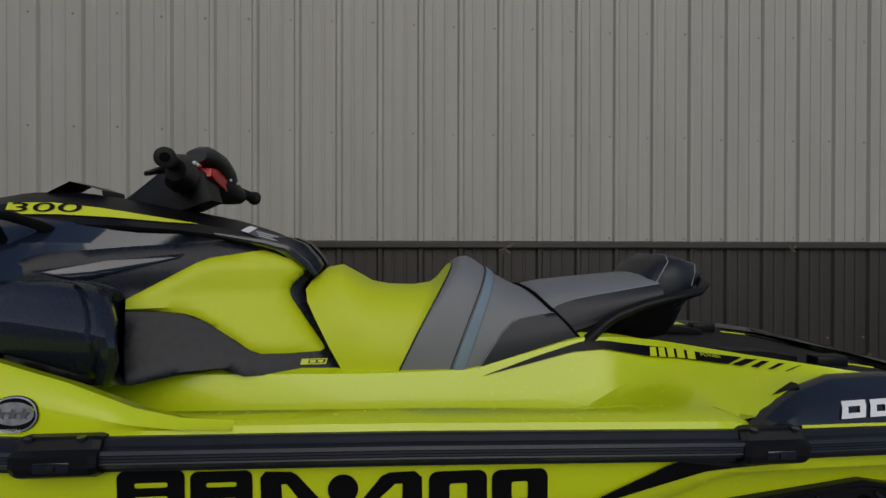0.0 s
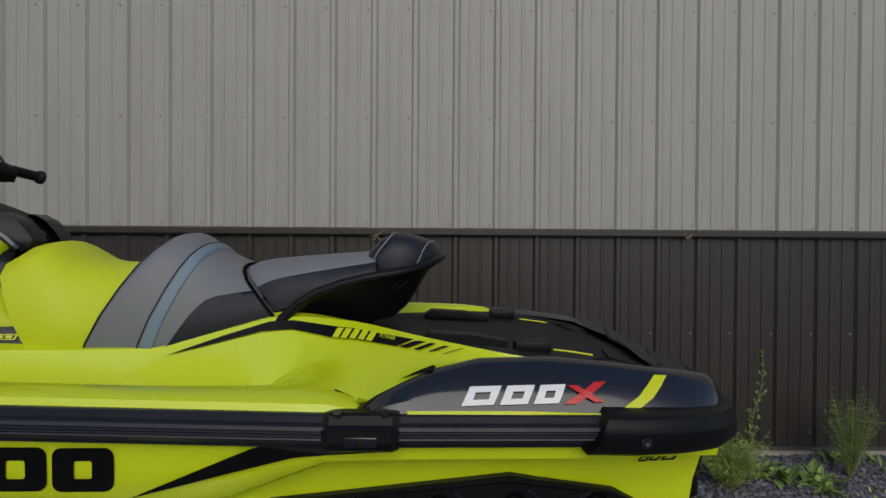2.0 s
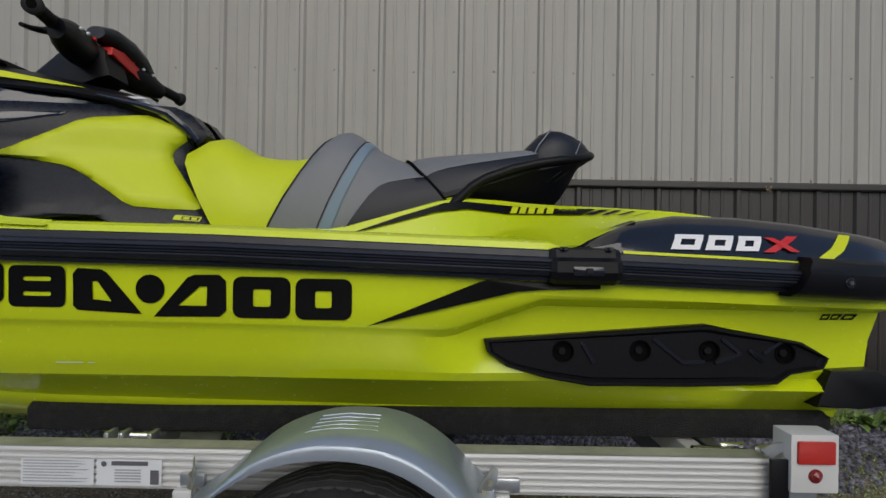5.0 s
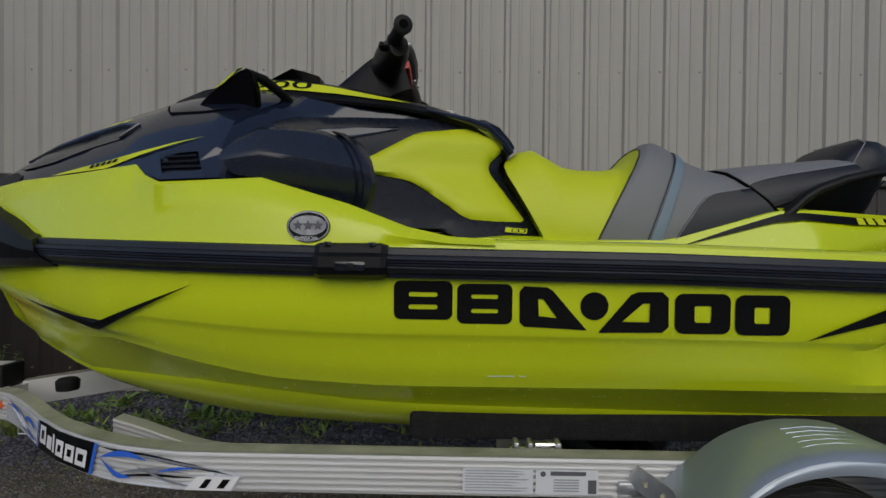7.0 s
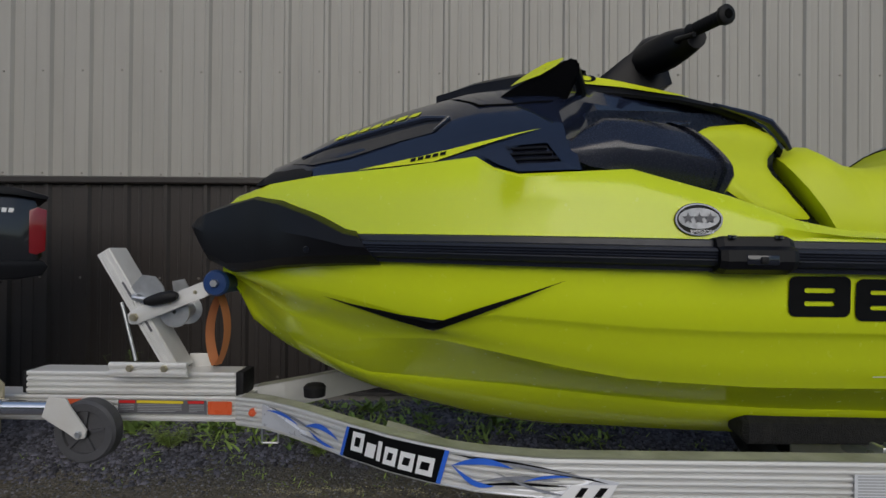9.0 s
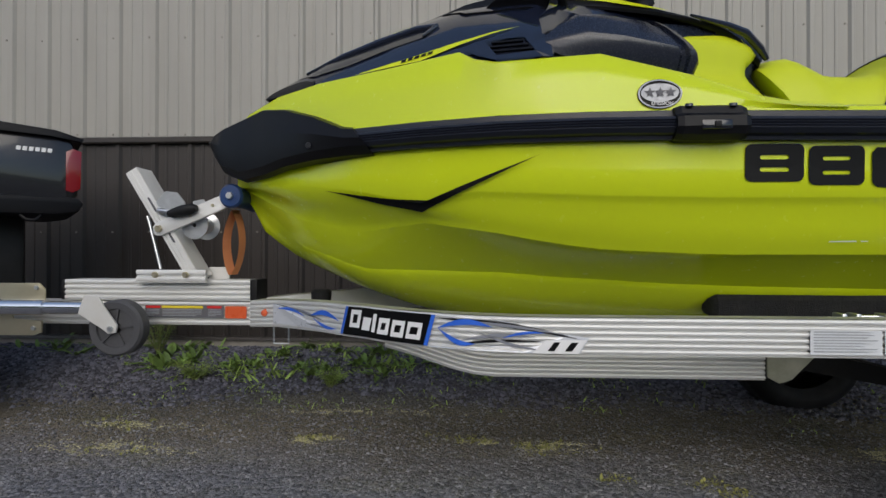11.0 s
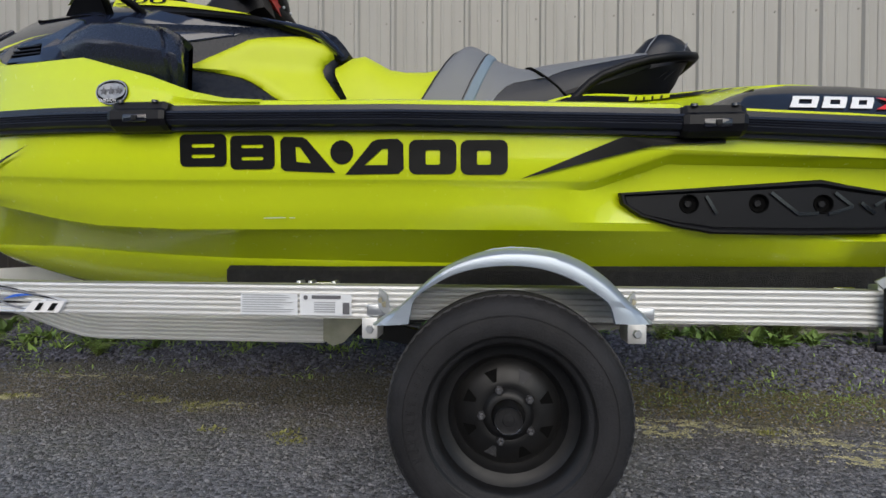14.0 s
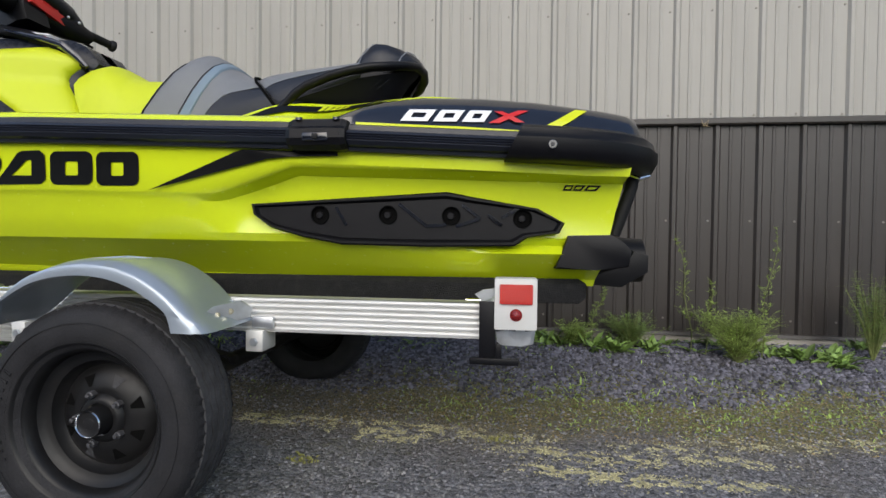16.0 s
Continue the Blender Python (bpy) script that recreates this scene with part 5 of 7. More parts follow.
for v in word.data.vertices:
    fx_, fz_ = lerp(v.co.x, [min(ux), max(ux)], [0, 1]), lerp(v.co.y, [min(uz), max(uz)], [0, 1])
    v.co = on_quarter(0.008)(0.262 + 0.040 * fx_ + 0.004 * fz_, 1.0625 - 0.002 * fx_ + 0.007 * fz_)
decal("quarter_slash", [[[(0.325, 1.009), (0.368, 1.024), (0.395, 1.032), (0.402, 1.031), (0.392, 1.027), (0.360, 1.019)]]], M_DECAL, craft, QT, "short black slash", step=0.03)

# -- stern bumper --
bm = bmesh.new()
path = [(0.735, 0.555), (0.80, 0.552), (0.90, 0.532), (0.98, 0.50), (1.035, 0.45), (1.07, 0.38), (1.088, 0.28), (1.094, 0.14), (1.096, 0.0)]
rr = []
full = [(x, -w) for x, w in path] + [(x, w) for x, w in path[::-1][1:]]
for i, (x, w) in enumerate(full):
    a, b = full[max(0, i - 1)], full[min(len(full) - 1, i + 1)]
    t = Vector((b[0] - a[0], b[1] - a[1])).normalized()
    nrm = Vector((t.y, -t.x))
    zc = lerp(x, [0.735, 1.1], [0.914, 0.899])
    # the fore ends are cut on a slant, the lower edge further forward
    cut = 0.5 if i in (0, len(full) - 1) else 0.0
    rr.append([(x + nrm.x * d + cut * (h - 0.02), YC + w + nrm.y * d, zc + h) for d, h in ((-0.04, 0.046), (0.006, 0.044), (0.018, 0.036), (0.022, 0.020), (0.031, 0.012), (0.031, -0.012), (0.022, -0.030), (0.004, -0.040), (-0.04, -0.040))])
loft(bm, rr, closed=True, caps=(True, True))
sb = part("stern_bumper", bm, M_BLACK, craft, "matt black stern bumper", smooth=40)
bm = bmesh.new()
bolt(bm, 0.815, YC - 0.580, 0.906, 0.011, 0.006, False)
part("bolt", bm, M_GLOSSBLACK, sb)
bm = bmesh.new()
bolt(bm, 0.815, YC - 0.585, 0.906, 0.005, 0.004, True)
part("bolt", bm, M_GREYRUB, sb)
# nose bumper screw
bm = bmesh.new()
bolt(bm, -2.105, YC - 0.392, 0.966, 0.009, 0.006, False)
part("bolt", bm, M_GLOSSBLACK, craft)

# -- stern gear: trim tab, nozzle, hose --
bm = bmesh.new()
prism(bm, [(0.836, 0.612), (0.868, 0.697), (0.976, 0.700), (1.006, 0.680), (1.024, 0.659), (1.016, 0.619), (0.937, 0.610)], lambda u, v, d: (u, 1.198 + d, v), 0.06, 0.005)
part("trim_tab", bm, M_BLACK, craft, "black moulded trim tab", smooth=40)
bm = bmesh.new()
bmesh.ops.create_cone(bm, cap_ends=False, segments=28, radius1=0.085, radius2=0.07, depth=0.20, matrix=pose(1.05, YC - 0.02, 0.62, 0, 90, 0))
bmesh.ops.solidify(bm, geom=list(bm.faces), thickness=0.012)
part("jet_nozzle", bm, M_BLACK, craft, "black jet pump nozzle", smooth=50)
bm = bmesh.new()
prism(bm, [(0.985, 0.582), (0.985, 0.545), (1.069, 0.539), (1.148, 0.588), (1.148, 0.640), (1.10, 0.655), (1.082, 0.60), (1.03, 0.585)], lambda u, v, d: (u, YC - 0.13 + d, v), 0.26, 0.005)
part("reverse_bucket", bm, M_BLACK, craft, "black reverse bucket below the nozzle", smooth=40)
bm = bmesh.new()
tube(bm, [(1.00, 1.32, 0.70), (1.022, 1.32, 0.76), (1.045, 1.32, 0.83), (1.055, 1.33, 0.89)], 0.017, 14)
part("stern_hose", bm, M_RUBBER, craft, "black rubber hose at the stern")
bm = bmesh.new()
tube(bm, [(1.035, 1.30, 0.862), (1.06, 1.29, 0.850), (1.085, 1.30, 0.858), (1.075, 1.32, 0.868)], 0.005, 8)
part("tow_eye", bm, M_CHROME, craft, "stainless tow eye")

# -- steering --
bm = bmesh.new()
rr = []
for x, z, w, h in ((-1.345, 1.480, 0.05, 0.008), (-1.29, 1.505, 0.058, 0.022), (-1.24, 1.532, 0.06, 0.034), (-1.19, 1.552, 0.064, 0.046), (-1.15, 1.550, 0.062, 0.046), (-1.115, 1.535, 0.05, 0.036)):
    rr.append([(x + 0.025 - 0.3 * dz, YC + w * a, z + dz) for a, dz in ((-1, -h - lerp(x, [-1.2, -1.11], [0.05, 0.01])), (-1, 0), (-0.75, h), (0.75, h), (1, 0), (1, -h - lerp(x, [-1.2, -1.11], [0.05, 0.01])))])
loft(bm, rr, closed=True, caps=(True, True))
col = part("steering_column", bm, M_BLACK, craft, "black steering column cover", smooth=30)
for side in (-1, 1):
    bm = bmesh.new()
    e = Vector((-1.072 if side < 0 else -1.06, YC + side * (0.365 if side < 0 else 0.368), 1.560 if side < 0 else 1.528))
    c = Vector((-1.165, YC + side * 0.06, 1.575))
    m1 = c + (e - c) * 0.58
    tube(bm, [c + (e - c) * 0.60, c + (e - c) * 0.64, c + (e - c) * 0.93, c + (e - c) * 0.95, e - (e - c) * 0.012, e], [0.021, 0.017, 0.017, 0.024, 0.025, 0.020], 18)
    grip = part("hand_grip", bm, M_RUBBER, craft, "black rubber handlebar grip", smooth=45)
    bm = bmesh.new()
    tube(bm, [e - (e - c) * 0.004, e + (e - c) * 0.004], 0.012, 14)
    part("grip_hole", bm, M_VOID, grip, "dark hole in the grip end")
    for k in range(9):
        bm = bmesh.new()
        p = c + (e - c) * (0.67 + 0.028 * k)
        tube(bm, [p, p + (e - c) * 0.010], 0.0185, 14)
        part("grip_ring", bm, M_RUBBER, grip)
    bm = bmesh.new()
    rr = []
    for k, (w, h) in enumerate(((0.050, 0.050), (0.052, 0.055), (0.048, 0.053), (0.040, 0.044), (0.027, 0.030))):
        p = c + (e - c) * (0.0 + k * 0.155)
        rr.append([(p.x + 0.012 + w * math.cos(a * math.pi / 5), p.y, p.z - 0.018 + h * math.sin(a * math.pi / 5)) for a in range(10)])
    loft(bm, rr, closed=True, caps=(True, True))
    pod = part("control_pod", bm, M_BLACK, craft, "black handlebar control housing", smooth=50)
    bm = bmesh.new()
    p = c + (e - c) * 0.52
    tube(bm, [p + Vector((-0.010, 0, -0.016)), p + Vector((-0.028, side * 0.02, -0.022)), p + Vector((-0.026, side * 0.06, -0.032)), p + Vector((-0.018, side * 0.10, -0.040))], [0.012, 0.009, 0.007, 0.006], 10)
    part("lever", bm, M_BLACK, pod, "black control lever")
    for k in range(3):
        bm = bmesh.new()
        q = c + (e - c) * (0.12 + 0.14 * k) + Vector((0.062 - 0.004 * k, 0, 0.006))
        bmesh.ops.create_icosphere(bm, subdivisions=2, radius=0.006, matrix=Matrix.Translation(q))
        part("button", bm, M_SILVERD if k else M_RED, pod)
bm = bmesh.new()
prism(bm, [(1.64, 1.585), (1.70, 1.590), (1.80, 1.560), (1.87, 1.530), (1.865, 1.510), (1.78, 1.530), (1.68, 1.552), (1.635, 1.560)], lambda u, v, d: (-1.085 - (u - 1.66) * 0.0 - d, u, v), 0.04, 0.006)
part("bar_pad_trim", bm, M_RED, craft, "red trim under the handlebar pad")
bm = bmesh.new()
rr = []
for y, z, w, h in ((1.60, 1.615, 0.03, 0.02), (1.66, 1.622, 0.045, 0.032), (1.74, 1.612, 0.05, 0.038), (1.82, 1.590, 0.048, 0.038), (1.88, 1.562, 0.036, 0.03), (1.91, 1.548, 0.02, 0.016)):
    rr.append([(-1.115 + w * math.cos(a * math.pi / 5), y, z + h * math.sin(a * math.pi / 5)) for a in range(10)])
loft(bm, rr, closed=True, caps=(True, True))
part("bar_pad", bm, M_BLKSEAT, craft, "black padded handlebar cover", smooth=50)

# ---- trailer ----
trailer = empty("boat_trailer", (0, 0, 0), "aluminium single-axle boat trailer with galvanised fenders", "trailer")
RAIL_Z0, RAIL_Z1 = 0.445, 0.530


def frame_section(y0, y1, z0, z1, n=6):
    """Ribbed extrusion: the outer face has shallow grooves."""
    o = [(y1, z1), (y0, z1)]
    h = (z1 - z0) / n
    for k in range(n):
        za, zb = z1 - h * (k + 0.14), z1 - h * (k + 0.74)
        o += [(y0 - 0.0020, za), (y0 - 0.0028, (za + zb) / 2), (y0 - 0.0016, zb), (y0 + 0.0040, zb - h * 0.10), (y0 + 0.0040, zb - h * 0.22)]
    return o + [(y0, z0), (y1, z0)]


def plan_y(x):
    """Outer face of the side rail: it sweeps in to the tongue at the front."""
    return lerp(x, [-2.42, -2.3, -2.2, -2.1, -2.0, -1.9, -1.8, -1.7, -1.55, 0.7], [1.595, 1.530, 1.455, 1.37, 1.285, 1.215, 1.165, 1.128, 1.10, 1.098])


def rail_rise(x):
    return lerp(x, [-2.42, -2.3, -2.1, -1.95, -1.8, -1.65, -1.4, -1.0, 0.7], [-0.014, -0.004, 0.006, 0.008, 0.004, 0.001, 0.0, 0.0, 0.001])


def extrusion(name, x0, x1, y0, y1, z0, z1, parent, label="", n=5, material=None):
    bm = bmesh.new()
    loft(bm, [[(x, y, z) for y, z in frame_section(y0, y1, z0, z1, n)] for x in (x0, x1)], closed=True, caps=(True, True))
    return part(name, bm, material or M_ALU, parent, label, smooth=0)


for side in (-1, 1):
    my = (lambda y: y) if side < 0 else (lambda y: 2 * YC - y)
    bm = bmesh.new()
    rr = []
    for x in [-2.40 + 0.05 * i for i in range(21)] + [-1.2, -0.8, -0.4, 0.0, 0.4, 0.67]:
        y = plan_y(x)
        rr.append([(x, my(py), pz + rail_rise(x)) for py, pz in frame_section(y, y + 0.05, RAIL_Z0, RAIL_Z1)])
    loft(bm, rr, closed=True, caps=(True, True))
    rail = part("side_rail", bm, M_ALU, trailer, "ribbed aluminium side rail", smooth=0)
    bm = bmesh.new()
    loft(bm, [[(x, my(plan_y(x) + 0.001), RAIL_Z1 + rail_rise(x) + 0.002), (x, my(plan_y(x) + 0.049), RAIL_Z1 + rail_rise(x) + 0.002)] for x in [-2.38 + 0.05 * i for i in range(20)] + [-1.3, -0.6, 0.0, 0.66]])
    fix_up(part("rail_top", bm, M_ALUTOP, rail, "weathered, algae-stained top flange", smooth=0), Vector((0, 0, 1)))

    # wheel
    wx, wz, yo = -0.221, 0.256, my(0.99)
    s = side
    T = lambda prof: [(r, yo + s * (q - 0.99) * -1.0 if s > 0 else q) for r, q in prof]
    bm = bmesh.new()
    prof = [(0.176, 0.915), (0.190, 0.902), (0.215, 0.893), (0.245, 0.895), (0.264, 0.905), (0.276, 0.918), (0.281, 0.935)]
    prof += [(0.283, 0.9355 + 0.0), (0.283, 0.955), (0.278, 0.956), (0.278, 0.960), (0.283, 0.961), (0.284, 0.978), (0.279, 0.979), (0.279, 0.983), (0.284, 0.984), (0.284, 1.000), (0.279, 1.001), (0.279, 1.005), (0.284, 1.006), (0.283, 1.022), (0.278, 1.023), (0.278, 1.027), (0.283, 1.028), (0.281, 1.045)]
    prof += [(0.276, 1.062), (0.264, 1.075), (0.245, 1.085), (0.215, 1.087), (0.176, 1.065)]
    prof = [(r * 0.972, q) for r, q in prof]
    lathe_y(bm, [(r, my(q)) for r, q in prof[:8]], wx, wz, 132)
    lathe_y(bm, [(r, my(q)) for r, q in prof[-8:]], wx, wz, 132)
    # tread shoulders notched
    for v in bm.verts:
        rad = math.hypot(v.co.x - wx, v.co.z - wz)
        if rad > 0.259:
            a = math.atan2(v.co.z - wz, v.co.x - wx)
            k = round(a / (2 * math.pi) * 132)
            if k % 2 == 0:
                f = 1 - 0.0055 / rad
                v.co.x, v.co.z = wx + (v.co.x - wx) * f, wz + (v.co.z - wz) * f
    wheel = part("wheel", bm, M_TYRE, trailer, "black trailer tyre on a black steel rim", smooth=35)
    # tread: four ribs parted by zigzag grooves
    bm = bmesh.new()
    tp = [(0.270, 0.934), (0.274, 0.9355), (0.2755, 0.955), (0.267, 0.956), (0.267, 0.960), (0.2755, 0.961), (0.276, 0.978), (0.267, 0.979), (0.267, 0.983), (0.276, 0.984), (0.276, 1.000), (0.267, 1.001), (0.267, 1.005), (0.276, 1.006), (0.2755, 1.022), (0.267, 1.023), (0.267, 1.027), (0.2755, 1.028), (0.274, 1.0445), (0.270, 1.046)]
    lathe_y(bm, [(r, my(q)) for r, q in tp], wx, wz, 132)
    for v in bm.verts:
        k = round(math.atan2(v.co.z - wz, v.co.x - wx) / (2 * math.pi) * 132)
        if abs(v.co.y - my(0.99)) < 0.045:
            v.co.y += (-0.0035, 0.0, 0.0035, 0.0)[k % 4]
    part("tread", bm, M_TREAD, wheel, "dusty ribbed tread", smooth=25)
    # raised rings and worn lettering on the side wall
    for rr_, zz in ((0.232, 0.8925), (0.197, 0.8975)):
        bm = bmesh.new()
        lathe_y(bm, [(rr_ - 0.002, my(zz + 0.003)), (rr_ - 0.001, my(zz)), (rr_ + 0.001, my(zz)), (rr_ + 0.002, my(zz + 0.003))], wx, wz, 96)
        part("sidewall_ring", bm, M_TYRE, wheel, smooth=40)
    bm = bmesh.new()
    for k in range(11):
        a = math.radians(148 + 5.6 * k)
        for q0, q1, r0, r1 in ((-0.019, -0.010, 0.205, 0.226), (0.006, 0.013, 0.205, 0.226), (-0.012, 0.008, 0.2215, 0.226), (-0.012, 0.008, 0.205, 0.2095 if k % 3 else 0.2055)):
            prism(bm, [(r_ * math.cos(a + q_), r_ * math.sin(a + q_)) for r_, q_ in ((r0, q0), (r1, q0), (r1, q1), (r0, q1))], lambda u, v, d: (wx + u, my(0.8918 + d), wz + v), 0.004)
    part("sidewall_mark", bm, M_TYRE, wheel, "raised worn block mark", smooth=0)["kind"] = "stuff"
    bm = bmesh.new()
    prof = [(0.182, 0.918), (0.187, 0.910), (0.191, 0.903), (0.188, 0.899), (0.183, 0.902), (0.178, 0.912), (0.170, 0.918), (0.163, 0.926), (0.160, 0.945), (0.152, 0.953), (0.144, 0.957), (0.136, 0.960), (0.130, 0.976), (0.122, 0.984), (0.116, 0.976), (0.096, 0.964), (0.076, 0.957), (0.066, 0.955), (0.058, 0.957), (0.052, 0.949), (0.044, 0.945), (0.038, 0.945)]
    lathe_y(bm, [(r, my(q)) for r, q in prof], wx, wz, 64)
    rim = part("rim", bm, M_RIM, wheel, "black painted steel rim", smooth=35)
    # hand holes, lug nuts, hub cap
    # slots are flat plates: near-black paints shade, two grey ones paint lit ground behind
    for k in range(8):
        a = math.radians(22.5 + 45 * k)
        bm = bmesh.new()
        tri = [(0.105, -0.15), (0.105, 0.15), (0.078, 0.05), (0.078, -0.05)]
        prism(bm, [(r * math.cos(a + q), r * math.sin(a + q)) for r, q in tri], lambda u, v, d: (wx + u, my(0.958 if math.hypot(u, v) < .09 else 0.9685) + (-0.002 if s < 0 else 0.002), wz + v), 0.001)
        part("rim_slot", bm, M_TREAD if k % 4 == 1 else M_VOID, rim, smooth=0)
    for k in range(5):
        a = math.radians(38 + 72 * k)
        bm = bmesh.new()
        lx, lz = wx + 0.060 * math.cos(a), wz + 0.060 * math.sin(a)
        lathe_y(bm, [(0.0005, my(0.932)), (0.005, my(0.933)), (0.006, my(0.940)), (0.0088, my(0.942)), (0.0095, my(0.957))], lx, lz, 6)
        part("lug_nut", bm, M_GREYRUB, rim)
    bm = bmesh.new()
    lathe_y(bm, [(0.042, my(0.962)), (0.037, my(0.954)), (0.034, my(0.946)), (0.0325, my(0.920)), (0.030, my(0.916))], wx, wz, 32)
    hub = part("hub", bm, M_RIM, wheel, "black wheel hub", smooth=35)
    bm = bmesh.new()
    lathe_y(bm, [(0.0298, my(0.919)), (0.0312, my(0.913)), (0.0298, my(0.9105)), (0.0280, my(0.913)), (0.0272, my(0.919))], wx, wz, 32)
    part("hub_ring", bm, M_CHROME, hub, "bright hub cap ring")
    bm = bmesh.new()
    lathe_y(bm, [(0.028, my(0.918)), (0.014, my(0.917)), (0.012, my(0.915)), (0.0005, my(0.914))], wx, wz, 24)
    part("hub_plug", bm, M_RUBBER, hub)
    bm = bmesh.new()
    bolt(bm, wx - 0.155, my(0.898), wz + 0.153, 0.006, 0.004, False)
    part("valve_mark", bm, M_GREYRUB, wheel)

    # fender
    OUT = [(-0.520, 0.462), (-0.502, 0.476), (-0.470, 0.500), (-0.419, 0.553), (-0.367, 0.602), (-0.316, 0.632), (-0.265, 0.650), (-0.214, 0.657), (-0.139, 0.653), (-0.077, 0.630), (-0.015, 0.582), (0.034, 0.523), (0.058, 0.500), (0.078, 0.476)]
    INN = [(-0.438, 0.466), (-0.434, 0.490), (-0.425, 0.525), (-0.396, 0.550), (-0.350, 0.578), (-0.305, 0.594), (-0.258, 0.602), (-0.208, 0.604), (-0.150, 0.596), (-0.098, 0.577), (-0.050, 0.548), (-0.018, 0.522), (-0.008, 0.500), (-0.002, 0.474)]
    bm = bmesh.new()
    OUT = [(x, z - 0.029 * max(0, (z - 0.47) / 0.187)) for x, z in OUT]
    INN = [(x, z - 0.010 * max(0, (z - 0.47) / 0.134)) for x, z in INN]
    rr = []
    for (ox, oz), (ix, iz) in zip(OUT, INN):
        mx, mz = ox + (ix - ox) * 0.42, oz + (iz - oz) * 0.42
        nx, nz_ = (ox - ix), (oz - iz)
        q = math.hypot(nx, nz_)
        nx, nz_ = nx / q, nz_ / q
        ring = [(ix, my(0.900), iz), (ix, my(0.888), iz + 0.001), (mx, my(0.886), mz), (mx + nx * 0.006, my(0.889), mz + nz_ * 0.006), (ox - nx * 0.010, my(0.892), oz - nz_ * 0.010), (ox - nx * 0.001, my(0.902), oz - nz_ * 0.001), (ox + nx * 0.004, my(0.925), oz + nz_ * 0.004), (ox + nx * 0.004, my(0.985), oz + nz_ * 0.004), (ox + nx * 0.002, my(1.06), oz + nz_ * 0.002), (ox, my(1.095), oz)]
        back = [(x - nx * (0.005 if k > 4 else 0), my((y if s < 0 else 2 * YC - y) + (0.005 if k < 6 else 0)), z - nz_ * (0.005 if k > 4 else 0)) for k, (x, y, z) in enumerate(ring)]
        rr.append(ring + back[::-1])
    # ease the arc
    fine = []
    for i in range(len(rr) - 1):
        for k in range(4):
            t = k / 4
            p0, p1, p2, p3 = rr[max(0, i - 1)], rr[i], rr[i + 1], rr[min(len(rr) - 1, i + 2)]
            fine.append([tuple(0.5 * ((2 * b) + (-a + c) * t + (2 * a - 5 * b + 4 * c - d) * t * t + (-a + 3 * b - 3 * c + d) * t ** 3) for a, b, c, d in zip(A, B, C, D)) for A, B, C, D in zip(p0, p1, p2, p3)])
    fine.append(rr[-1])
    loft(bm, fine, closed=True, caps=(True, True))
    bmesh.ops.recalc_face_normals(bm, faces=list(bm.faces))
    fen = part("fender", bm, M_FENDER, trailer, "rounded silver wheel fender", smooth=40)
    for k in range(5):
        bm = bmesh.new()
        y = my(0.945 + 0.022 * k)
        tube(bm, [(-0.31 + 0.012 * k, y, 0.6105), (-0.265, y, 0.6265), (-0.214, y, 0.6325), (-0.15, y, 0.6290), (-0.125 - 0.012 * k, y, 0.6235)], 0.0018, 6)
        part("fender_rib", bm, M_FENDER, fen)
    bm = bmesh.new()
    prism(bm, [(0.040, 0.515), (0.052, 0.524), (0.106, 0.530), (0.130, 0.508), (0.124, 0.486), (0.066, 0.476), (0.050, 0.488)], lambda u, v, d: (0.040 + 0.55 * (u - 0.04), my(0.955 + d + 1.28 * (u - 0.04)), v), 0.006, 0.002)
    tab = part("fender_tab", bm, M_GALV, fen, "galvanised tab with two bolts", smooth=0)
    for bx, bz in ((0.062, 0.502), (0.088, 0.507)):
        bm = bmesh.new()
        bolt(bm, 0.040 + 0.55 * (bx - 0.04), my(0.953 + 1.28 * (bx - 0.04)), bz, 0.007, 0.005, False)
        part("bolt", bm, M_ZINC, tab)
    bm = bmesh.new()
    prism(bm, [(-0.560, 0.528), (-0.582, 0.490), (-0.560, 0.474), (-0.494, 0.470), (-0.470, 0.490), (-0.492, 0.520)], lambda u, v, d: (-0.490 + 0.55 * (u + 0.47), my(0.955 + d - 1.28 * (u + 0.47)), v), 0.006, 0.002)
    tab = part("fender_tab", bm, M_GALV, fen, "galvanised tab with two bolts", smooth=0)
    for bx, bz in ((-0.545, 0.500), (-0.512, 0.495)):
        bm = bmesh.new()
        bolt(bm, -0.490 + 0.55 * (bx + 0.47), my(0.953 - 1.28 * (bx + 0.47)), bz, 0.007, 0.005, False)
        part("bolt", bm, M_ZINC, tab)
    for bx0, bx1, yy in ((-0.586, -0.545, 1.075), (0.070, 0.116, 1.075)):
        bm = bmesh.new()
        box(bm, bx0, bx1, my(yy), my(1.15), 0.398, 0.452, 0.004)
        blk = part("axle_clamp", bm, M_ALU, trailer, "aluminium axle clamp block")
        bm = bmesh.new()
        bolt(bm, (bx0 + bx1) / 2, my(yy - 0.001), 0.423, 0.011, 0.007)
        part("bolt", bm, M_GALV, blk)
        bm = bmesh.new()
        box(bm, bx0 + 0.01, bx1 + 0.022, my(yy + 0.01), my(1.10), 0.454, 0.485, 0.005)
        part("weld_plate", bm, M_GALV, blk)
    # bunk
    bm = bmesh.new()
    rr = []
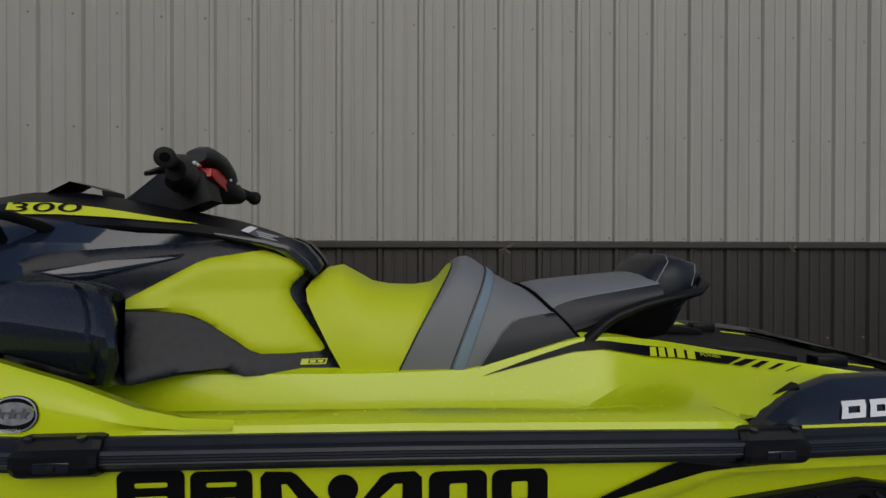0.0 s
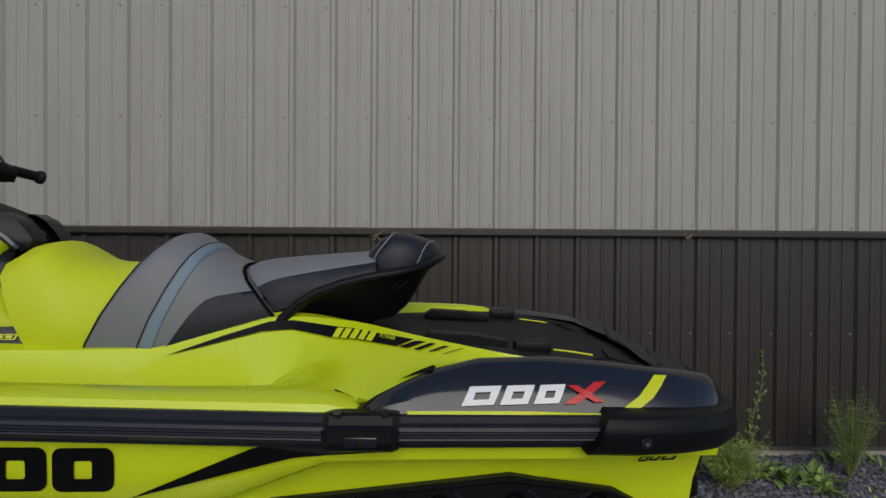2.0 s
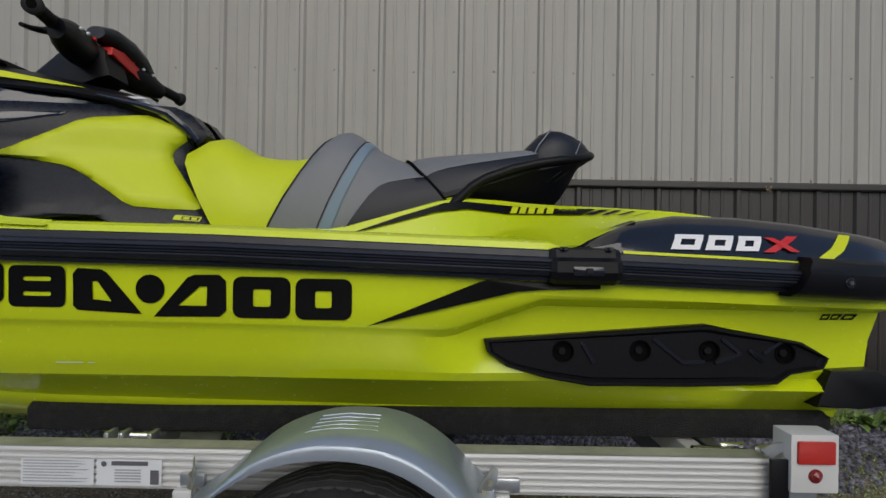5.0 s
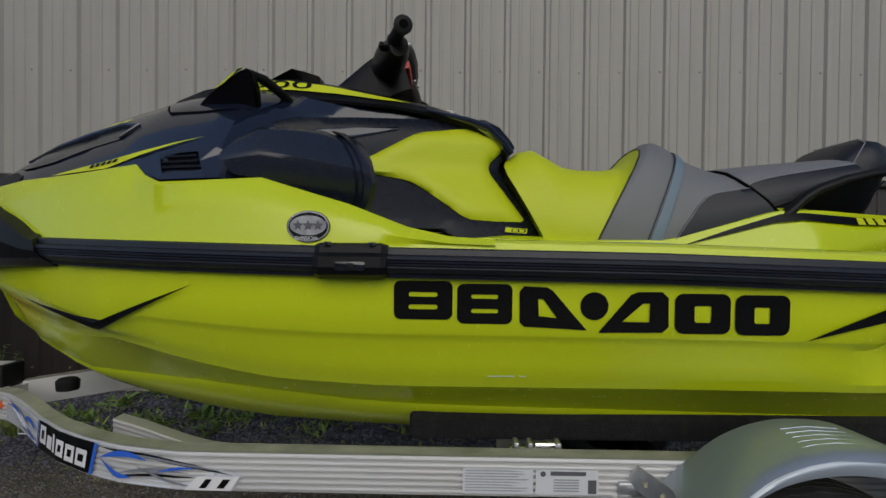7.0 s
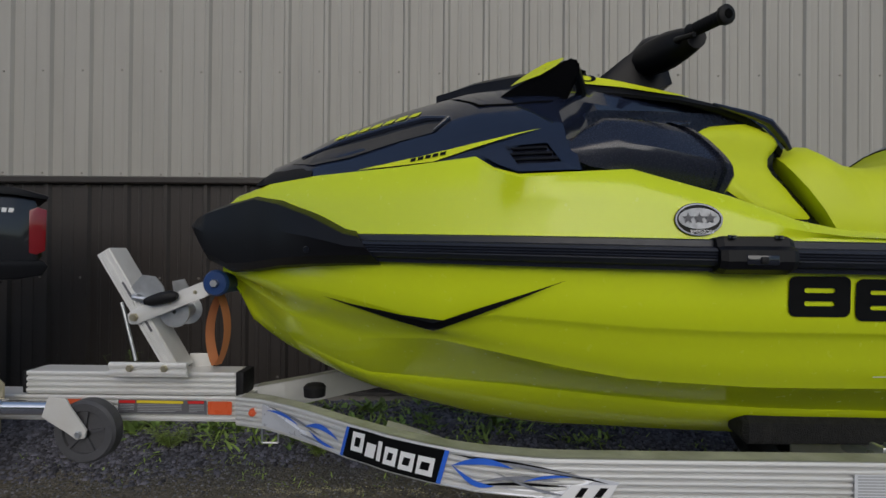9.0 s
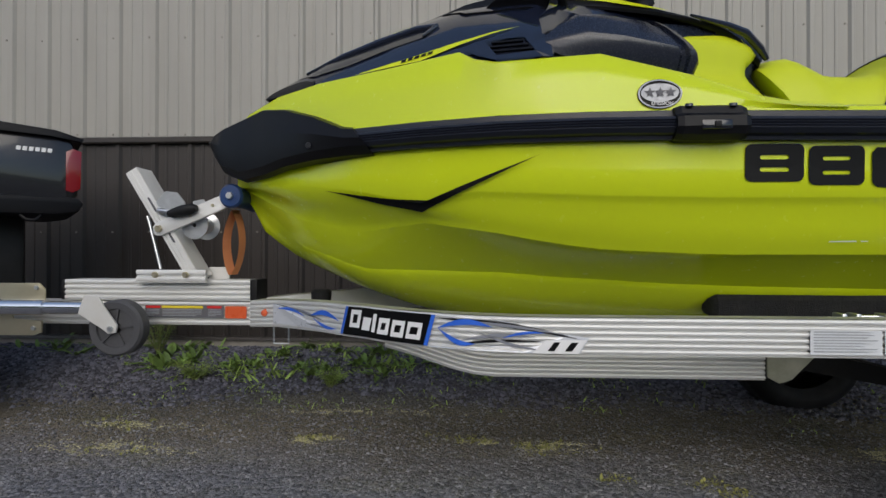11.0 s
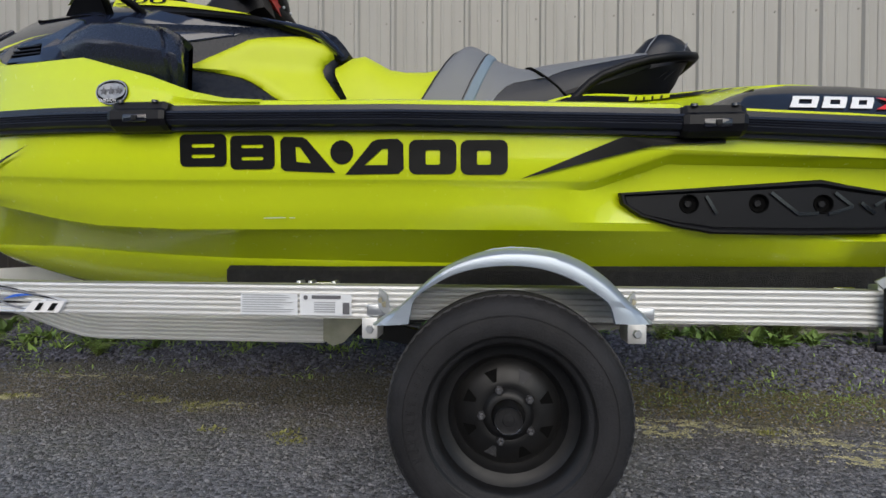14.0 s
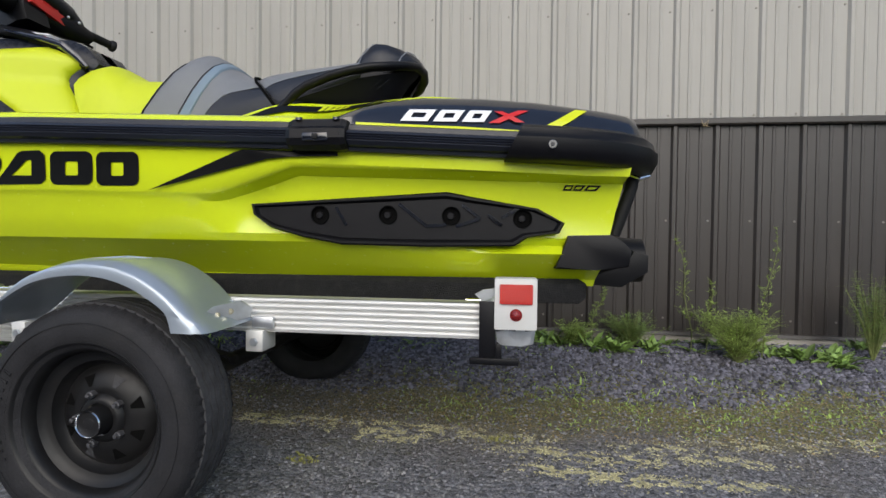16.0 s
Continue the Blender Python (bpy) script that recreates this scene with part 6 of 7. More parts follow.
    for x, g in ((-1.045, 0.012), (-1.035, 0.0), (-0.6, 0), (-0.1, 0), (0.4, 0), (0.905, 0.0), (0.925, 0.014)):
        z0 = lerp(x, [-1.045, 0.925], [0.506, 0.516])
        rr.append([(x, my(y), z) for y, z in ((1.27 + g, z0 + g), (1.262 + g, z0 + 0.012 + g), (1.262 + g, z0 + 0.052), (1.275 + g, z0 + 0.066 - g), (1.345 - g, z0 + 0.062 - g), (1.352 - g, z0 + 0.01 + g))])
    loft(bm, rr, closed=True, caps=(True, True))
    bunk = part("bunk", bm, M_CARPET, trailer, "black carpeted support bunk", smooth=40)
    for bx in (-0.73, 0.62):
        bm = bmesh.new()
        box(bm, bx - 0.03, bx + 0.03, my(1.15), my(1.34), 0.470, 0.505, 0.003)
        for q in (-0.062, -0.03, 0.036):
            box(bm, bx + q, bx + q + 0.012, my(1.17), my(1.21), 0.500, 0.536 if bx < 0 else 0.515, 0.003)
        br = part("bunk_bracket", bm, M_GALV, trailer, "galvanised bunk bracket")
        bm = bmesh.new()
        tube(bm, [(bx - 0.07, my(1.20), 0.512), (bx + 0.045, my(1.20), 0.512)], 0.008, 10)
        tube(bm, [(bx - 0.01, my(1.19), 0.526), (bx + 0.04, my(1.19), 0.526)], 0.006, 8)
        part("swivel_pin", bm, M_CHROME, br)
    # tail lamp
    bm = bmesh.new()
    prism(bm, rrect(0.687, 0.785, 0.476, 0.595, 0.003, 3), lambda u, v, d: (u, my(1.062 + d), v), 0.06, 0.002)
    lamp = part("tail_lamp", bm, M_WPAINT, trailer, "pale lamp box with red reflector and marker")
    bm = bmesh.new()
    prism(bm, rrect(0.699, 0.775, 0.536, 0.582, 0.003, 3), lambda u, v, d: (u, my(1.056 + d), v), 0.008, 0.002)
    part("reflector", bm, M_REFL, lamp, "red rectangular reflector")
    bm = bmesh.new()
    lathe_y(bm, [(0.0005, my(1.050)), (0.006, my(1.053)), (0.010, my(1.056)), (0.0115, my(1.0605)), (0.0145, my(1.0605)), (0.0145, my(1.063))], 0.737, 0.511, 20)
    part("marker_bulb", bm, M_BULB, lamp, "round red marker lamp")
    bm = bmesh.new()
    prism(bm, [(0.640, 0.555), (0.66, 0.566), (0.70, 0.572), (0.70, 0.556), (0.68, 0.548), (0.66, 0.536)], lambda u, v, d: (u, my(1.085 + d), v), 0.006)
    box(bm, 0.665, 0.70, my(1.115), my(1.15), 0.46, 0.545, 0.002)
    part("lamp_bracket", bm, M_GALV, lamp, "galvanised lamp bracket")
    bm = bmesh.new()
    if side < 0:
        box(bm, 0.652, 0.690, my(1.070), my(1.078), 0.405, 0.540, 0.001)
        box(bm, 0.630, 0.745, my(1.064), my(1.074), 0.392, 0.408, 0.002)
        box(bm, 0.690, 0.705, my(1.066), my(1.076), 0.405, 0.44, 0.002)
        part("plate_bracket", bm, M_BLACK, trailer, "black steel plate holder")
        bm = bmesh.new()
        prism(bm, [(0.688, 0.490), (0.780, 0.490), (0.772, 0.434), (0.75, 0.428), (0.702, 0.430), (0.693, 0.438)], lambda u, v, d: (u + d * 2, my(1.115 + d), v), 0.004)
        part("hanger_plate", bm, M_GALV, trailer, "bare steel hanger plate", smooth=0)
        bm = bmesh.new()
        prism(bm, [(0.71, 0.49), (0.72, 0.478), (0.77, 0.478), (0.785, 0.49), (0.775, 0.468), (0.76, 0.466), (0.76, 0.472), (0.735, 0.472), (0.735, 0.466), (0.715, 0.468)], lambda u, v, d: (u + d, my(1.108 + d), v), 0.004)
        part("plate_lamp", bm, M_BLACK, trailer, "small black plate lamp", smooth=0)
    else:
        bm.free()
# axle, lower beam, cross members
bm = bmesh.new()
tube(bm, [(-0.221, 1.08, 0.256), (-0.221, 2.24, 0.256)], 0.028, 14)
part("axle", bm, M_RIM, trailer, "black steel axle tube")
for y in (1.465,):
    bm = bmesh.new()
    rr = []
    for x, dz in ((-1.93, 0.085), (-1.86, 0.066), (-1.80, 0.046), (-1.72, 0.020), (-1.66, 0.006), (-1.60, 0.0), (-0.81, 0.0)):
        rr.append([(x, yy, zz + dz) for yy, zz in frame_section(y, y + 0.05, 0.307, 0.39, 6)])
    loft(bm, rr, closed=True, caps=(True, True))
    part("lower_beam", bm, M_ALU, trailer, "ribbed aluminium lower beam", smooth=0)
    bm = bmesh.new()
    prism(bm, [(-0.80, 0.40), (-0.79, 0.345), (-0.70, 0.335), (-0.30, 0.265), (-0.18, 0.258), (-0.18, 0.285), (-0.55, 0.365), (-0.66, 0.40)], lambda u, v, d: (u, y + 0.01 + d, v), 0.03, 0.004)
    part("axle_arm", bm, M_RIM, trailer, "dark steel axle arm")
    bm = bmesh.new()
    prism(bm, [(-0.808, 0.44), (-0.808, 0.318), (-0.775, 0.300), (-0.740, 0.312), (-0.655, 0.400), (-0.640, 0.44)], lambda u, v, d: (u, y - 0.012 + d, v), 0.008, 0.002)
    part("beam_gusset", bm, M_ALUTOP, trailer, "weathered aluminium gusset plate")
for x0, x1 in ((0.55, 0.61),):
    bm = bmesh.new()
    box(bm, x0, x1, 1.145, 2.175, 0.452, 0.505, 0.004)
    part("cross_member", bm, M_ALU, trailer, "aluminium cross member")
bm = bmesh.new()
prism(bm, [(0.50, 0.46), (0.53, 0.42), (0.60, 0.402), (0.68, 0.405), (0.72, 0.42), (0.72, 0.46)], lambda u, v, d: (u, 1.45 + d, v), 0.42, 0.004)
part("rear_skid", bm, M_GREYRUB, trailer, "dark rear skid member")

# tongue and winch stand
tongue = extrusion("tongue", -3.9, -2.375, 1.615, 1.705, 0.433, 0.511, trailer, "ribbed aluminium tongue", 5)
base = extrusion("winch_base", -3.06, -2.412, 1.612, 1.70, 0.515, 0.585, trailer, "ribbed aluminium winch base beam", 4)
bm = bmesh.new()
box(bm, -2.412, -2.388, 1.611, 1.702, 0.513, 0.587, 0.003)
part("end_cap", bm, M_RUBBER, base, "black plastic end cap")
bm = bmesh.new()
box(bm, -3.075, -3.06, 1.613, 1.70, 0.516, 0.584, 0.003)
part("end_cap", bm, M_RUBBER, base)
bm = bmesh.new()
loft(bm, [[(x, y, z) for y, z in frame_section(1.578, 1.59, 0.578, 0.620, 2)] for x in (-2.785, -2.548)], closed=True, caps=(True, True))
box(bm, -2.60, -2.525, 1.70, 1.712, 0.580, 0.626, 0.004)
foot = part("stand_foot", bm, M_ALU, trailer, "aluminium foot plate with two bolts", smooth=0)
for bx in (-2.719, -2.615):
    bm = bmesh.new()
    bolt(bm, bx, 1.576, 0.604, 0.011, 0.008)
    part("bolt", bm, M_ZINC, foot)
D = Vector((-0.194, 0.319))
U = D.normalized()
N = Vector((U.y, -U.x))


def on_post(y):
    return lambda u, v, d: (-2.627 + U.x * v + N.x * u, y + d, 0.636 + U.y * v + N.y * u)


bm = bmesh.new()
prism(bm, [(-0.0215, -0.055), (0.0215, -0.055), (0.0215, 0.375), (-0.0215, 0.375)], on_post(1.600), 0.088, 0.003)
post = part("winch_post", bm, M_ALU, trailer, "slanted aluminium winch post")
for u in (-0.0145, -0.002, 0.0145):
    bm = bmesh.new()
    prism(bm, [(u - 0.0045, -0.02), (u + 0.0045, -0.02), (u + 0.0045, 0.372), (u - 0.0045, 0.372)], on_post(1.5965), 0.004)
    part("post_rib", bm, M_ALU, post, smooth=0)
bm = bmesh.new()
prism(bm, rrect(0.003, 0.0095, 0.205, 0.262, 0.003, 3), on_post(1.5955), 0.003)
part("post_slot", bm, M_INK, post, smooth=0)
bm = bmesh.new()
prism(bm, rrect(0.003, 0.0095, 0.085, 0.140, 0.003, 3), on_post(1.5955), 0.003)
part("post_slot", bm, M_INK, post, smooth=0)
A0, A1 = Vector((-2.712, 0.757)), Vector((-2.456, 0.864))
au = (A1 - A0).normalized()
an = Vector((-au.y, au.x))
bm = bmesh.new()
prism(bm, [tuple(A0 + au * p + an * q) for p, q in ((-0.024, -0.010), (-0.018, 0.016), (0.0, 0.023), (0.22, 0.022), (0.275, 0.018), (0.275, -0.020), (0.22, -0.024), (0.0, -0.023), (-0.016, -0.018))], lambda u, v, d: (u, 1.585 + d, v), 0.014, 0.002)
arm = part("bow_arm", bm, M_ALU, trailer, "aluminium bow roller arm")
bm = bmesh.new()
bolt(bm, -2.712, 1.583, 0.757, 0.013, 0.009)
part("bolt", bm, M_ZINC, arm)
for bx, bz in ((-2.605, 0.803), (-2.528, 0.835)):
    bm = bmesh.new()
    bolt(bm, bx, 1.584, bz, 0.006, 0.004)
    part("bolt", bm, M_ZINC, arm)
bm = bmesh.new()
lathe_y(bm, [(0.012, 1.556), (0.034, 1.557), (0.040, 1.566), (0.036, 1.590), (0.034, 1.66), (0.036, 1.73), (0.040, 1.754), (0.034, 1.763), (0.012, 1.764)], -2.456, 0.864, 30)
roller = part("bow_roller", bm, M_BLUEROLL, trailer, "dark blue rubber bow roller", smooth=40)
bm = bmesh.new()
bolt(bm, -2.456, 1.557, 0.864, 0.013, 0.012)
part("bolt", bm, M_GALV, roller)
# winch: frame, drum, crank
bm = bmesh.new()
prism(bm, [(-2.735, 0.845), (-2.70, 0.885), (-2.66, 0.88), (-2.635, 0.85), (-2.62, 0.80), (-2.65, 0.785), (-2.71, 0.80)], lambda u, v, d: (u, 1.60 + d, v), 0.005)
winch = part("winch", bm, M_GALV, trailer, "zinc-plated hand winch with black crank grip", smooth=0)
bm = bmesh.new()
prism(bm, [(-2.66, 0.86), (-2.62, 0.868), (-2.605, 0.84), (-2.605, 0.80), (-2.65, 0.80)], lambda u, v, d: (u, 1.70 + d, v), 0.005)
part("winch_cheek", bm, M_GALV, winch, smooth=0)
bm = bmesh.new()
lathe_y(bm, [(0.006, 1.612), (0.046, 1.612), (0.048, 1.616), (0.030, 1.622), (0.028, 1.69), (0.048, 1.696), (0.046, 1.70), (0.006, 1.70)], -2.605, 0.770, 30)
part("drum", bm, M_GALV, winch)
bm = bmesh.new()
tube(bm, [(-2.715, 1.592, 0.818), (-2.70, 1.582, 0.816)], 0.012, 12)
tube(bm, [(-2.71, 1.575, 0.818), (-2.66, 1.570, 0.812)], 0.006, 8)
part("crank", bm, M_GALV, winch)
bm = bmesh.new()
tube(bm, [(-2.672, 1.57, 0.806), (-2.655, 1.57, 0.808), (-2.625, 1.57, 0.816), (-2.59, 1.57, 0.824), (-2.575, 1.57, 0.824)], [0.010, 0.016, 0.019, 0.018, 0.010], 12)
part("crank_grip", bm, M_RUBBER, winch, "black crank grip")
bm = bmesh.new()
tube(bm, [(-2.762, 1.60, 0.80), (-2.757, 1.60, 0.785), (-2.715, 1.60, 0.622)], 0.005, 8)
part("stay", bm, M_GALV, trailer, "thin galvanised stay")
# webbing loop
bm = bmesh.new()
for sgn in (-1, 1):
    rr = []
    for k in range(13):
        t = k / 12
        z = 0.824 - 0.222 * t
        x = -2.478 + sgn * 0.026 * math.sin(math.pi * t) ** 0.8 - 0.006 * t
        rr.append([(x - 0.006 + 0.005 * t * sgn, 1.645 - 0.016, z), (x + 0.006, 1.645 + 0.016, z)])
    loft(bm, rr)
bmesh.ops.solidify(bm, geom=list(bm.faces), thickness=0.003)
part("webbing_loop", bm, M_ORANGE, trailer, "orange webbing loop hanging from the winch", smooth=40)
# jack with its wheel
bm = bmesh.new()
lathe_y(bm, [(0.018, 1.502), (0.060, 1.503), (0.062, 1.496), (0.083, 1.494), (0.090, 1.502), (0.091, 1.535), (0.083, 1.545), (0.05, 1.542), (0.018, 1.542)], -2.832, 0.424, 44)
jw = part("jack_wheel", bm, M_GREYRUB, trailer, "dark grey jack wheel with spokes", smooth=35)
jw.location = (0.03, 0, 0.012)
for k in range(5):
    a = math.radians(72 * k + 10)
    bm = bmesh.new()
    prism(bm, [(-2.832 + math.cos(a) * 0.018 - math.sin(a) * q, 0.424 + math.sin(a) * 0.018 + math.cos(a) * q) for q in (-0.004, 0.004)] + [(-2.832 + math.cos(a) * 0.061 - math.sin(a) * q, 0.424 + math.sin(a) * 0.061 + math.cos(a) * q) for q in (0.004, -0.004)], lambda u, v, d: (u, 1.496 + d, v), 0.012)
    part("spoke", bm, M_GREYRUB, jw, smooth=0)
bm = bmesh.new()
prism(bm, [(-2.945, 0.470), (-2.925, 0.530), (-2.875, 0.525), (-2.862, 0.500), (-2.815, 0.435), (-2.820, 0.412), (-2.845, 0.408), (-2.87, 0.430)], lambda u, v, d: (u, 1.482 + d, v), 0.006, 0.002)
fork = part("jack_fork", bm, M_WPAINT, trailer, "white painted jack wheel fork")
fork.location = (0.03, 0, 0.012)
bm = bmesh.new()
bolt(bm, -2.836, 1.482, 0.424, 0.010, 0.008)
part("bolt", bm, M_GALV, fork)
bm = bmesh.new()
tube(bm, [(-3.9, 1.52, 0.487), (-3.08, 1.52, 0.487)], 0.026, 18)
tube(bm, [(-3.08, 1.52, 0.487), (-2.92, 1.52, 0.487)], 0.021, 18)
part("jack_tube", bm, M_CHROME, trailer, "bright zinc jack tube").location = (0.03, 0, 0.012)
bm = bmesh.new()
prism(bm, [(-3.25, 0.40), (-3.25, 0.575), (-3.11, 0.575), (-3.09, 0.555), (-3.09, 0.515), (-3.20, 0.50), (-3.20, 0.455), (-3.10, 0.45), (-3.10, 0.41), (-3.13, 0.40)], lambda u, v, d: (u, 1.56 + d, v), 0.006, 0.002)
jb = part("jack_bracket", bm, M_ZINC, trailer, "yellow zinc jack bracket")
for bx, bz in ((-3.115, 0.56), (-3.125, 0.425)):
    bm = bmesh.new()
    bolt(bm, bx, 1.558, bz, 0.008, 0.006)
    part("bolt", bm, M_GALV, jb)
bm = bmesh.new()
for dx in (-0.025, 0.025):
    tube(bm, [(-2.30 + dx, 1.60, 0.43), (-2.30 + dx, 1.60, 0.375)], 0.003, 6)
tube(bm, [(-2.325, 1.60, 0.375), (-2.275, 1.60, 0.375)], 0.003, 6)
part("chain_hook", bm, M_GALV, trailer, "small wire hook under the tongue")
bm = bmesh.new()
tube(bm, [(-2.165, 1.60, 0.52), (-2.165, 1.60, 0.548), (-2.165, 1.60, 0.556)], [0.032, 0.034, 0.026], 18)
part("keel_stop", bm, M_RUBBER, trailer, "black rubber keel stop")


# stickers on the tongue and rail
def on_tongue(off):
    return lambda u, v, d=0: (u + 0.012, 1.611 - off, v + 0.006)


decal("tongue_reflector", [[rrect(-2.508, -2.434, 0.450, 0.491, 0.003, 3)]], M_ORED, trailer, on_tongue(0.003), "orange-red reflector")
lab = decal("warning_label", [[[(-2.786, 0.452), (-2.786, 0.494), (-2.512, 0.493), (-2.512, 0.450)]]], M_INK, trailer, on_tongue(0.002), "black, yellow and white warning label")
decal("label_header", [[[(-2.728, 0.484), (-2.728, 0.4925), (-2.584, 0.4915), (-2.584, 0.483)]]], mat("label_yellow", (0.70, 0.55, 0.03), 0.4), lab, on_tongue(0.004), step=0.5)
decal("label_header", [[[(x, 0.4835), (x, 0.492), (x + 0.05, 0.492), (x + 0.05, 0.4835)]] for x in (-2.782, -2.570)], M_REDDECAL, lab, on_tongue(0.004), step=0.5)
decal("label_text", joined=True, shapes=[[[(x0, 0.478 - 0.005 * k), (x0, 0.480 - 0.005 * k), (x1 - (0.02 if k == 4 else 0), 0.480 - 0.005 * k), (x1 - (0.02 if k == 4 else 0), 0.478 - 0.005 * k)]] for k in range(5) for x0, x1 in ((-2.78, -2.735), (-2.725, -2.588), (-2.566, -2.52))], material=M_INKGREY, parent=lab, place=on_tongue(0.004), step=0.5)
decal("flag_sticker", [[[(-2.895, 0.470), (-2.895, 0.490), (-2.845, 0.488), (-2.845, 0.468)]]], M_WHITE, trailer, on_tongue(0.002), "small striped red, white and blue sticker", step=0.5)
decal("flag_stripe", [[[(-2.895, 0.4705 + k * 0.006), (-2.895, 0.4735 + k * 0.006), (-2.845, 0.4715 + k * 0.006), (-2.845, 0.4685 + k * 0.006)]] for k in range(3)], M_REDDECAL, trailer, on_tongue(0.004), step=0.5)
decal("flag_corner", [[[(-2.895, 0.480), (-2.895, 0.490), (-2.874, 0.489), (-2.874, 0.479)]]], M_BLUE, trailer, on_tongue(0.005), step=0.5)
decal("side_reflector", [[rrect(-2.95, -2.90, 0.478, 0.494, 0.002, 3)]], M_ORED, trailer, on_tongue(0.002), "short orange reflector", step=0.5)


def on_rail(off):
    return lambda u, v, d=0: (u, plan_y(u) - 0.003 - off, RAIL_Z0 + rail_rise(u) + v)


bm = bmesh.new()
lathe_y(bm, [(0.0005, plan_y(-2.335) - 0.012), (0.010, plan_y(-2.335) - 0.010), (0.013, plan_y(-2.335) + 0.002)], -2.335, RAIL_Z0 + rail_rise(-2.335) + 0.045, 16)
part("marker_lamp", bm, M_ORED, trailer, "small round amber marker")
BR = decal("rail_decal", [[[(-2.30, 0.012), (-2.30, 0.074), (-2.0, 0.080), (-1.76, 0.080), (-1.60, 0.076), (-1.40, 0.040), (-1.42, 0.004), (-1.75, 0.004), (-2.05, 0.006)]]], M_SILVERD, trailer, on_rail(0.001), "blue, grey and silver swirl decal on the rail")
plate = decal("brand_plate", [[[(-2.018, 0.006), (-1.998, 0.082), (-1.765, 0.082), (-1.785, 0.006)]]], M_DECAL, BR, on_rail(0.004), "black plate with pale block mark")
decal("plate_edge", [[[(-1.785, 0.006), (-1.765, 0.082), (-1.755, 0.082), (-1.775, 0.006)]], [[(-2.026, 0.006), (-2.006, 0.082), (-1.998, 0.082), (-2.018, 0.006)]]], M_BLUE, BR, on_rail(0.005))
blocks = [(-1.995, 0.028, 0.075, 0.034), (-1.957, 0.024, 0.058, 0.026), (-1.927, 0.022, 0.070, 0.012), (-1.910, 0.020, 0.062, 0.032), (-1.873, 0.018, 0.060, 0.036), (-1.832, 0.018, 0.060, 0.040)]
decal("plate_block", [([[(x, z0), (x + 0.008, z1), (x + w + 0.006, z1), (x + w - 0.002, z0)]] + ([[(x + 0.010, z0 + 0.012), (x + 0.015, z1 - 0.012), (x + w - 0.005, z1 - 0.012), (x + w - 0.010, z0 + 0.012)]] if w > 0.03 else [])) for x, z0, z1, w in blocks], M_WHITE, BR, on_rail(0.007))


def swirl(x0, x1, z0, z1, f, n=9):
    """A tapering flame stroke."""
    up = [(x0 + (x1 - x0) * k / n, z0 + (z1 - z0) * k / n + f * math.sin(math.pi * k / n)) for k in range(n + 1)]
    dn = [(x0 + (x1 - x0) * k / n, z0 + (z1 - z0) * k / n + f * 0.35 * math.sin(math.pi * k / n)) for k in range(n - 1, 0, -1)]
    return [up + dn]


decal("swirl_blue", [swirl(-1.752, -1.62, 0.050, 0.060, 0.022), swirl(-1.75, -1.66, 0.052, 0.020, -0.020), swirl(-1.60, -1.50, 0.035, 0.050, 0.010), swirl(-2.28, -2.16, 0.060, 0.040, 0.014), swirl(-2.14, -2.03, 0.045, 0.038, 0.022), swirl(-2.13, -2.04, 0.040, 0.016, -0.014)], M_BLUE, BR, on_rail(0.004))
decal("swirl_grey", [swirl(-1.72, -1.44, 0.072, 0.044, 0.010), swirl(-1.70, -1.52, 0.024, 0.040, 0.014), swirl(-1.66, -1.50, 0.050, 0.010, -0.010), swirl(-2.26, -2.08, 0.068, 0.030, 0.010), swirl(-2.22, -2.06, 0.040, 0.014, -0.010)], M_GREYD, BR, on_rail(0.003))
decal("swirl_line", [swirl(-1.75, -1.42, 0.075, 0.036, 0.016), swirl(-1.72, -1.50, 0.014, 0.030, 0.010), swirl(-2.29, -2.10, 0.074, 0.034, 0.006)], M_DECAL, BR, on_rail(0.002))
decal("model_patch", [[[(-1.53, 0.004), (-1.50, 0.034), (-1.405, 0.036), (-1.425, 0.004)]]], M_WHITE, BR, on_rail(0.005))
decal("model_bar", [[[(-1.495, 0.010), (-1.480, 0.030), (-1.466, 0.030), (-1.480, 0.010)]], [[(-1.456, 0.010), (-1.441, 0.030), (-1.425, 0.030), (-1.440, 0.010)]]], M_DECAL, BR, on_rail(0.007), step=0.1)
SL = decal("spec_label", [[rrect(-0.914, -0.760, 0.008, 0.063, 0.002, 3)], [rrect(-0.754, -0.617, 0.008, 0.063, 0.002, 3)]], M_PAPER, trailer, on_rail(0.003), "pale printed specification label")
decal("label_text", [[[(-0.908, 0.058 - 0.0062 * k), (-0.908, 0.0605 - 0.0062 * k), (-0.768 - R.choice((0, 0.02, 0.045)), 0.0605 - 0.0062 * k), (-0.775 - R.choice((0, 0.02)), 0.058 - 0.0062 * k)]] for k in range(8)], M_INKGREY, SL, on_rail(0.005), step=0.5, joined=True)
decal("label_text", [[[(-0.715, 0.028 - 0.006 * k + 0.012), (-0.715, 0.031 - 0.006 * k + 0.012), (-0.66, 0.031 - 0.006 * k + 0.012), (-0.66, 0.028 - 0.006 * k + 0.012)]] for k in range(5)], M_INKGREY, SL, on_rail(0.005), step=0.5, joined=True)
decal("label_block", [[[(-0.722, 0.051), (-0.722, 0.060), (-0.645, 0.060), (-0.645, 0.051)]], [circle(-0.738, 0.054, 0.006, n=16)], [[(-0.640, 0.012), (-0.640, 0.042), (-0.622, 0.042), (-0.622, 0.012)]]], M_INK, SL, on_rail(0.005), step=0.5)

